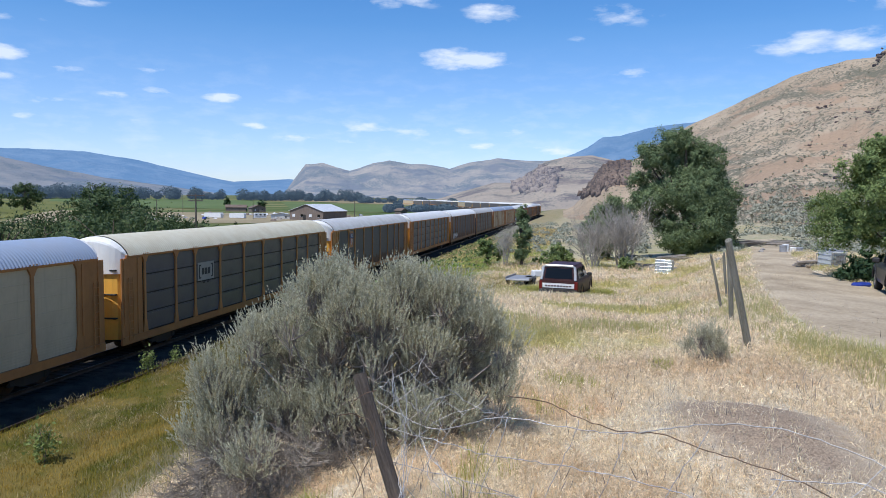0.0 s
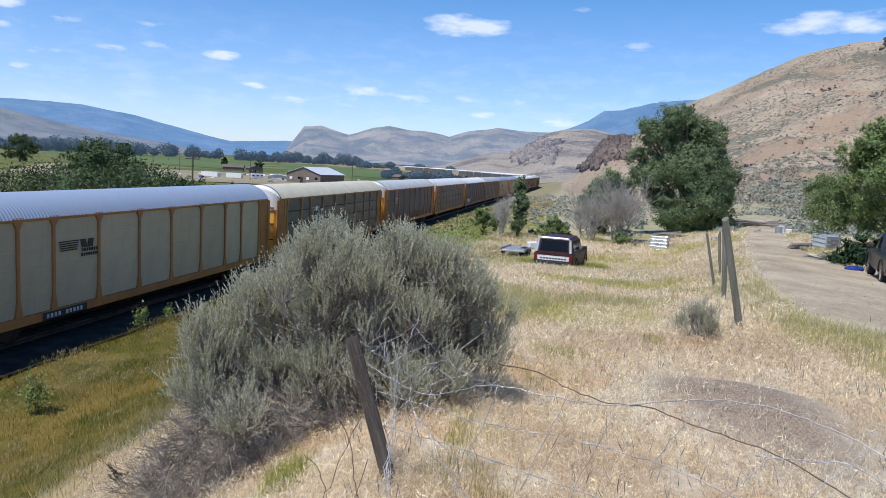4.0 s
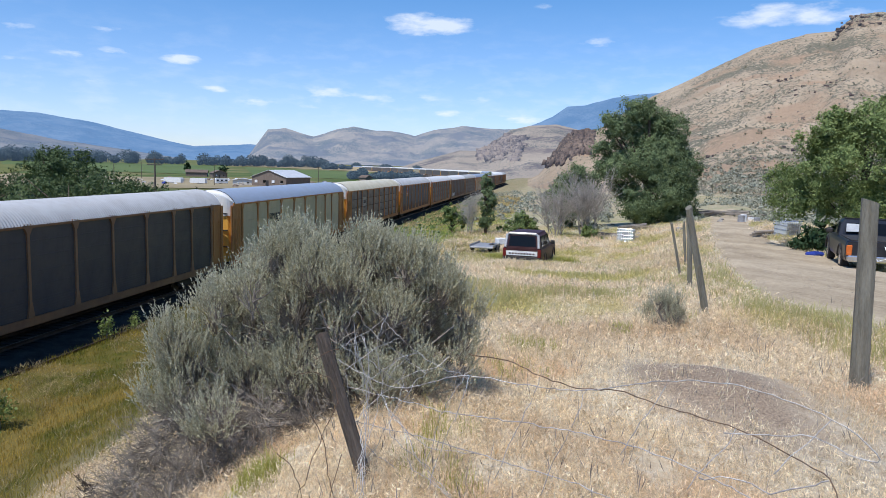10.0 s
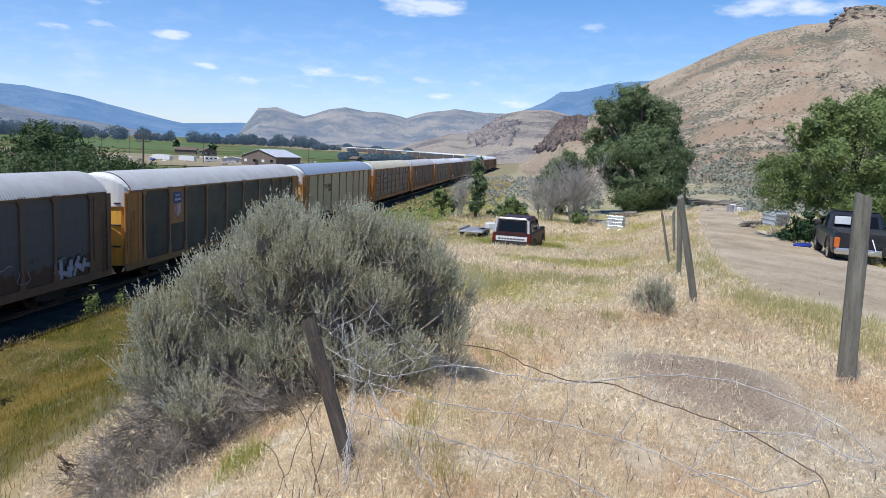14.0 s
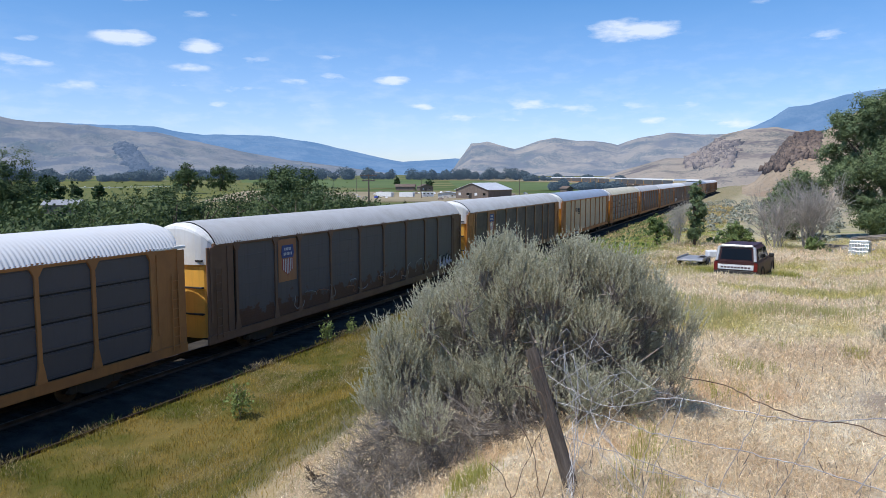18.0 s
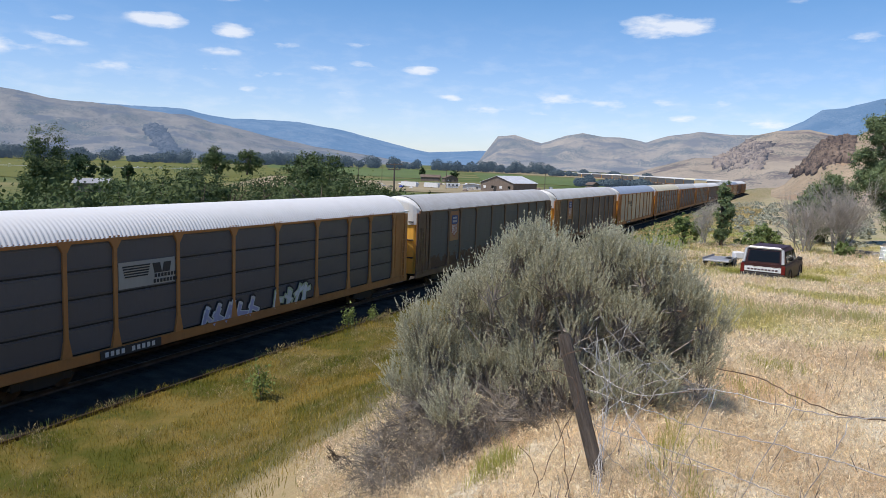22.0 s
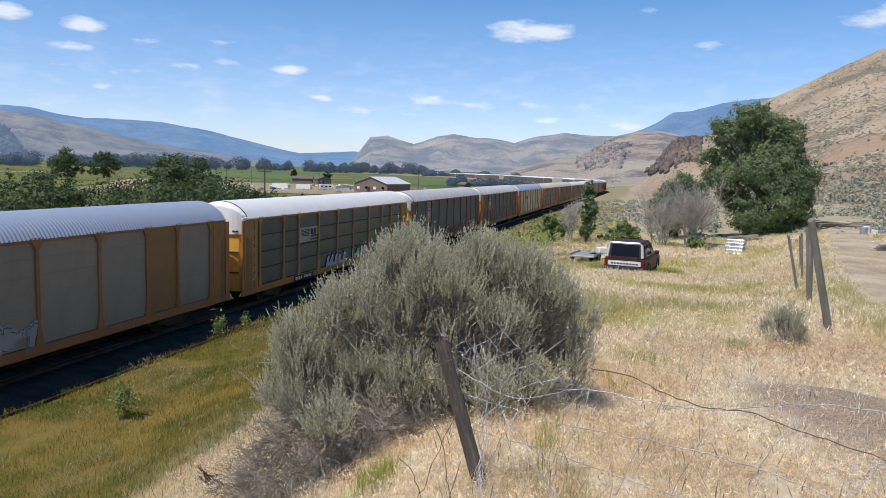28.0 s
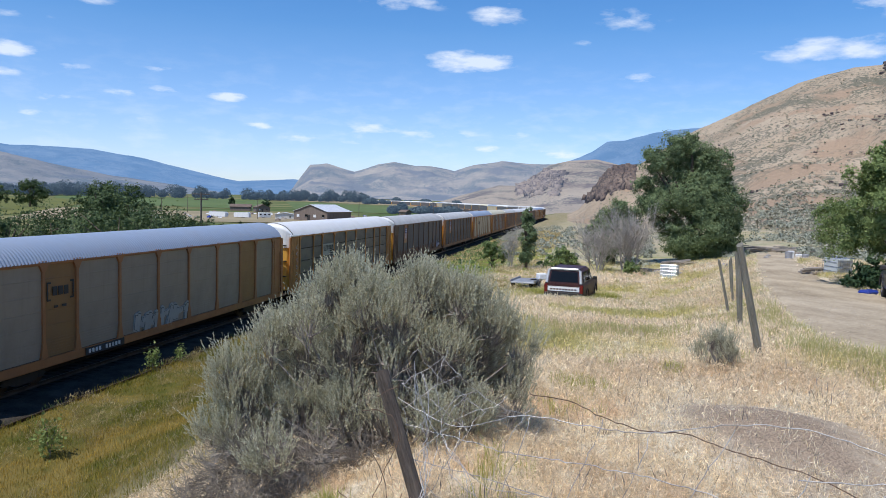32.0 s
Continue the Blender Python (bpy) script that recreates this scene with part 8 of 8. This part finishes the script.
def slope_brush():
    rng = np.random.RandomState(17)
    grid = HILLSIDE[:85]
    n = 17000
    i, j = (rng.beta(0.8, 2.4, n) * 80).astype(int), rng.randint(0, grid.shape[1] - 1, n)
    az = 10.5 + 0.1 * j
    keep = (az < 48) & (cloud_noise(i * 0.12, j * 0.05, 3, 2) > 0.30 + 0.006 * i)
    i, j = i[keep], j[keep]
    f, g = rng.rand(len(i), 1), rng.rand(len(i), 1)
    at = grid[i, j] * (1 - f) * (1 - g) + grid[i + 1, j] * f * (1 - g) + grid[i, j + 1] * (1 - f) * g + grid[i + 1, j + 1] * f * g
    per = 24
    size = rng.uniform(0.4, 1.1, len(at))
    way = unit(rng.normal(size=(len(at), per, 3)))
    way[..., 2] = np.abs(way[..., 2]) * 0.85
    pts = (at[:, None] + way * (size[:, None] * rng.uniform(0.5, 1, (len(at), per)))[..., None]).reshape(-1, 3)
    v, fcs = leaf_cards(pts, 0.8, 0.3, rng, 1.3, facing=way.reshape(-1, 3))
    m = 4200
    i2, j2 = rng.randint(20, 128, m), rng.randint(0, 380, m)
    at2 = HILLSIDE[i2, j2] + rng.normal(size=(m, 3)) * np.array([1.5, 1.5, 0])
    pts2 = (at2[:, None] + np.abs(rng.normal(size=(m, 7, 3))) * np.array([0.4, 0.4, 0.32])).reshape(-1, 3)
    v2, f2 = leaf_cards(pts2, 0.8, 0.5, rng, 1.3)
    tagged(new("high_brush", array_mesh("high_brush", v2, f2, MAT["hill_sage"])), "small dark shrubs dotted high on the slope", "sagebrush", kind="stuff")
    tagged(new("slope_sagebrush", array_mesh("slope_sagebrush", v, fcs, MAT["hill_sage"])), "grey-green sagebrush scattered over the hillside", "sagebrush", kind="stuff")
    # boulders and ledges breaking through the slope in rough level bands, and the dark rocks on its crest
    m = 900
    i3 = np.clip((rng.choice([34, 47, 58, 71, 84, 97], m) + rng.normal(size=m) * 2.2).astype(int), 5, 127)
    j3 = rng.randint(30, 330, m)
    keep = cloud_noise(i3 * 0.3, j3 * 0.035, 3, 52) > 0.52
    at3 = HILLSIDE[i3[keep], j3[keep]] + rng.normal(size=(keep.sum(), 3)) * np.array([2.0, 2.0, 0])
    crest = HILLSIDE[rng.randint(122, 130, 170), np.clip((214 + rng.normal(size=170) * 6).astype(int), 150, 300)] + rng.normal(size=(170, 3)) * np.array([2.0, 2.0, 0.5]) - np.array([0, 0, 1.2])
    at3 = np.concatenate([at3, crest])
    at3[:, 2] -= 0.25
    big = rng.uniform(0.3, 0.8, (len(at3), 1, 1)) * np.where(np.arange(len(at3)) >= len(at3) - 170, 1.6, 1.0)[:, None, None]
    corner = np.array([(a, b, c) for a in (-1, 1) for b in (-1, 1) for c in (-1, 1)], float)
    v3 = at3[:, None] + corner[None] * big * rng.uniform(0.45, 1.2, (len(at3), 8, 1)) * np.array([1.2, 1.0, 0.75])
    quads = np.array([(0, 1, 3, 2), (4, 6, 7, 5), (0, 4, 5, 1), (2, 3, 7, 6), (0, 2, 6, 4), (1, 5, 7, 3)])
    f3 = (np.arange(len(at3))[:, None, None] * 8 + quads[None]).reshape(-1, 4)
    tagged(new("hillside_rocks", array_mesh("hillside_rocks", v3.reshape(-1, 3), f3, ROCK)), "brown boulders and ledges breaking through the hillside", "rocks", kind="stuff")
    # big rounded sagebrush crowding the hill's foot, and a few along the track
    n = 1500
    i, j = (rng.beta(0.8, 2.0, n) * 30).astype(int), rng.randint(25, 330, n)
    keep = cloud_noise(i * 0.25, j * 0.04, 3, 12) > 0.36
    at = HILLSIDE[i[keep], j[keep]] + rng.normal(size=(keep.sum(), 3)) * np.array([1.2, 1.2, 0])
    d, a = rng.uniform(64, 78, 380), np.radians(rng.uniform(21, 42, 380))
    d[:150], a[:150] = rng.uniform(66, 190, 150), np.radians(rng.uniform(4.5, 16, 150))
    x, y = d * np.sin(a), d * np.cos(a)
    keep = (side_distance(x, y) > 3) & (on_road(x, y) < -0.8)
    at = np.concatenate([at, np.stack([x, y, surface(x, y)], -1)[keep]])
    per = 70
    wide = rng.uniform(0.45, 1.1, len(at)) * np.clip(np.hypot(at[:, 0], at[:, 1]) / 90, 0.7, 1.3)
    way = unit(rng.normal(size=(len(at), per, 3)) + np.array([0, 0, 0.5]))
    way[..., 2] = np.abs(way[..., 2]) * 0.8
    pts = (at[:, None] + way * (wide[:, None] * rng.uniform(0.7, 1.0, (len(at), per)))[..., None]).reshape(-1, 3)
    v, fcs = leaf_cards(pts, 0.8, 0.24, rng, 1.4, facing=way.reshape(-1, 3))
    tagged(new("foot_brush", array_mesh("foot_brush", v, fcs, MAT["foot_sage"])), "rounded grey-green sagebrush crowding the hillside's foot", "sagebrush", kind="stuff")
    per = 24
    # fresh green weeds on the verge of the track where it curves away
    n = 420
    d, a = rng.uniform(52, 150, n), np.radians(rng.uniform(-6, 12, n))
    x, y = d * np.sin(a), d * np.cos(a)
    u = side_distance(x, y)
    keep = (u > 2.6) & (u < 13) & (cloud_noise(x * 0.15, y * 0.1, 3, 8) > 0.44)
    x, y = x[keep], y[keep]
    way = rng.normal(size=(len(x), per, 3)) * np.array([0.6, 0.6, 0.28])
    way[..., 2] = np.abs(way[..., 2])
    pts = (np.stack([x, y, surface(x, y)], -1)[:, None] + way).reshape(-1, 3)
    v, fcs = leaf_cards(pts, 0.8, 0.2, rng, 1.5)
    tagged(new("verge_brush", array_mesh("verge_brush", v, fcs, MAT["leaf_light"])), "fresh green weeds on the verge of the track", "weeds", kind="stuff")


slope_brush()


def weed(x, y, high, seed, mat, label, name="weed"):
    """A leafy stalk."""
    rng = np.random.RandomState(seed)
    across = float(side_distance(x, y))
    base = float(rail_height(y)) - 0.14 if across < 5.0 else land_z(x, y)
    ob = thing(name, pose(x, y, base), label, "weed", "weeds on the bank")
    s = Shape()
    for k in range(5):
        a = rng.uniform(0, 6.28)
        s.tube([(0, 0, 0), (0.06 * math.cos(a) * high, 0.06 * math.sin(a) * high, high * 0.5), (0.2 * math.cos(a) * high, 0.2 * math.sin(a) * high, high)], [0.015, 0.01, 0.004], 4)
    tagged(part("stalk", s, MAT["sage_stem"], ob), "thin stalks", kind="stuff")
    pts = rng.normal(size=(260, 3)) * np.array([0.17, 0.17, 0.24]) * high + np.array([0, 0, high * 0.62])
    v, f = leaf_cards(pts, 0.5, 0.085 * high, rng)
    tagged(part("leaves", array_mesh("leaves", v, f, MAT[mat]), None, ob), "small green leaves", kind="stuff")


weed(-12.75, 31.3, 0.95, 1, "weed_leaf", "bright green weed at the ballast edge")
weed(-11.2, 20.2, 1.0, 2, "weed_leaf", "pale green leafy weed on the bank")
weed(-12.2, 33.0, 0.7, 4, "weed_leaf", "small weed at the ballast edge")

# ---- movement ----


def motions():
    for k, car in CARS.items():
        walk(car, [(t, car_pose(k, t)) for t in range(0, 33, 2)])
    steps = [n / 8 for n in range(257)]
    for k in range(-6, 1):
        for ob in CARS[k].children_recursive:
            if ob.name.startswith("wheel_set"):
                place = ob.matrix_basis.translation.copy()
                walk(ob, [(t, Matrix.Translation(place) @ Matrix.Rotation(position(t) / 0.44, 4, "Y")) for t in steps])


motions()
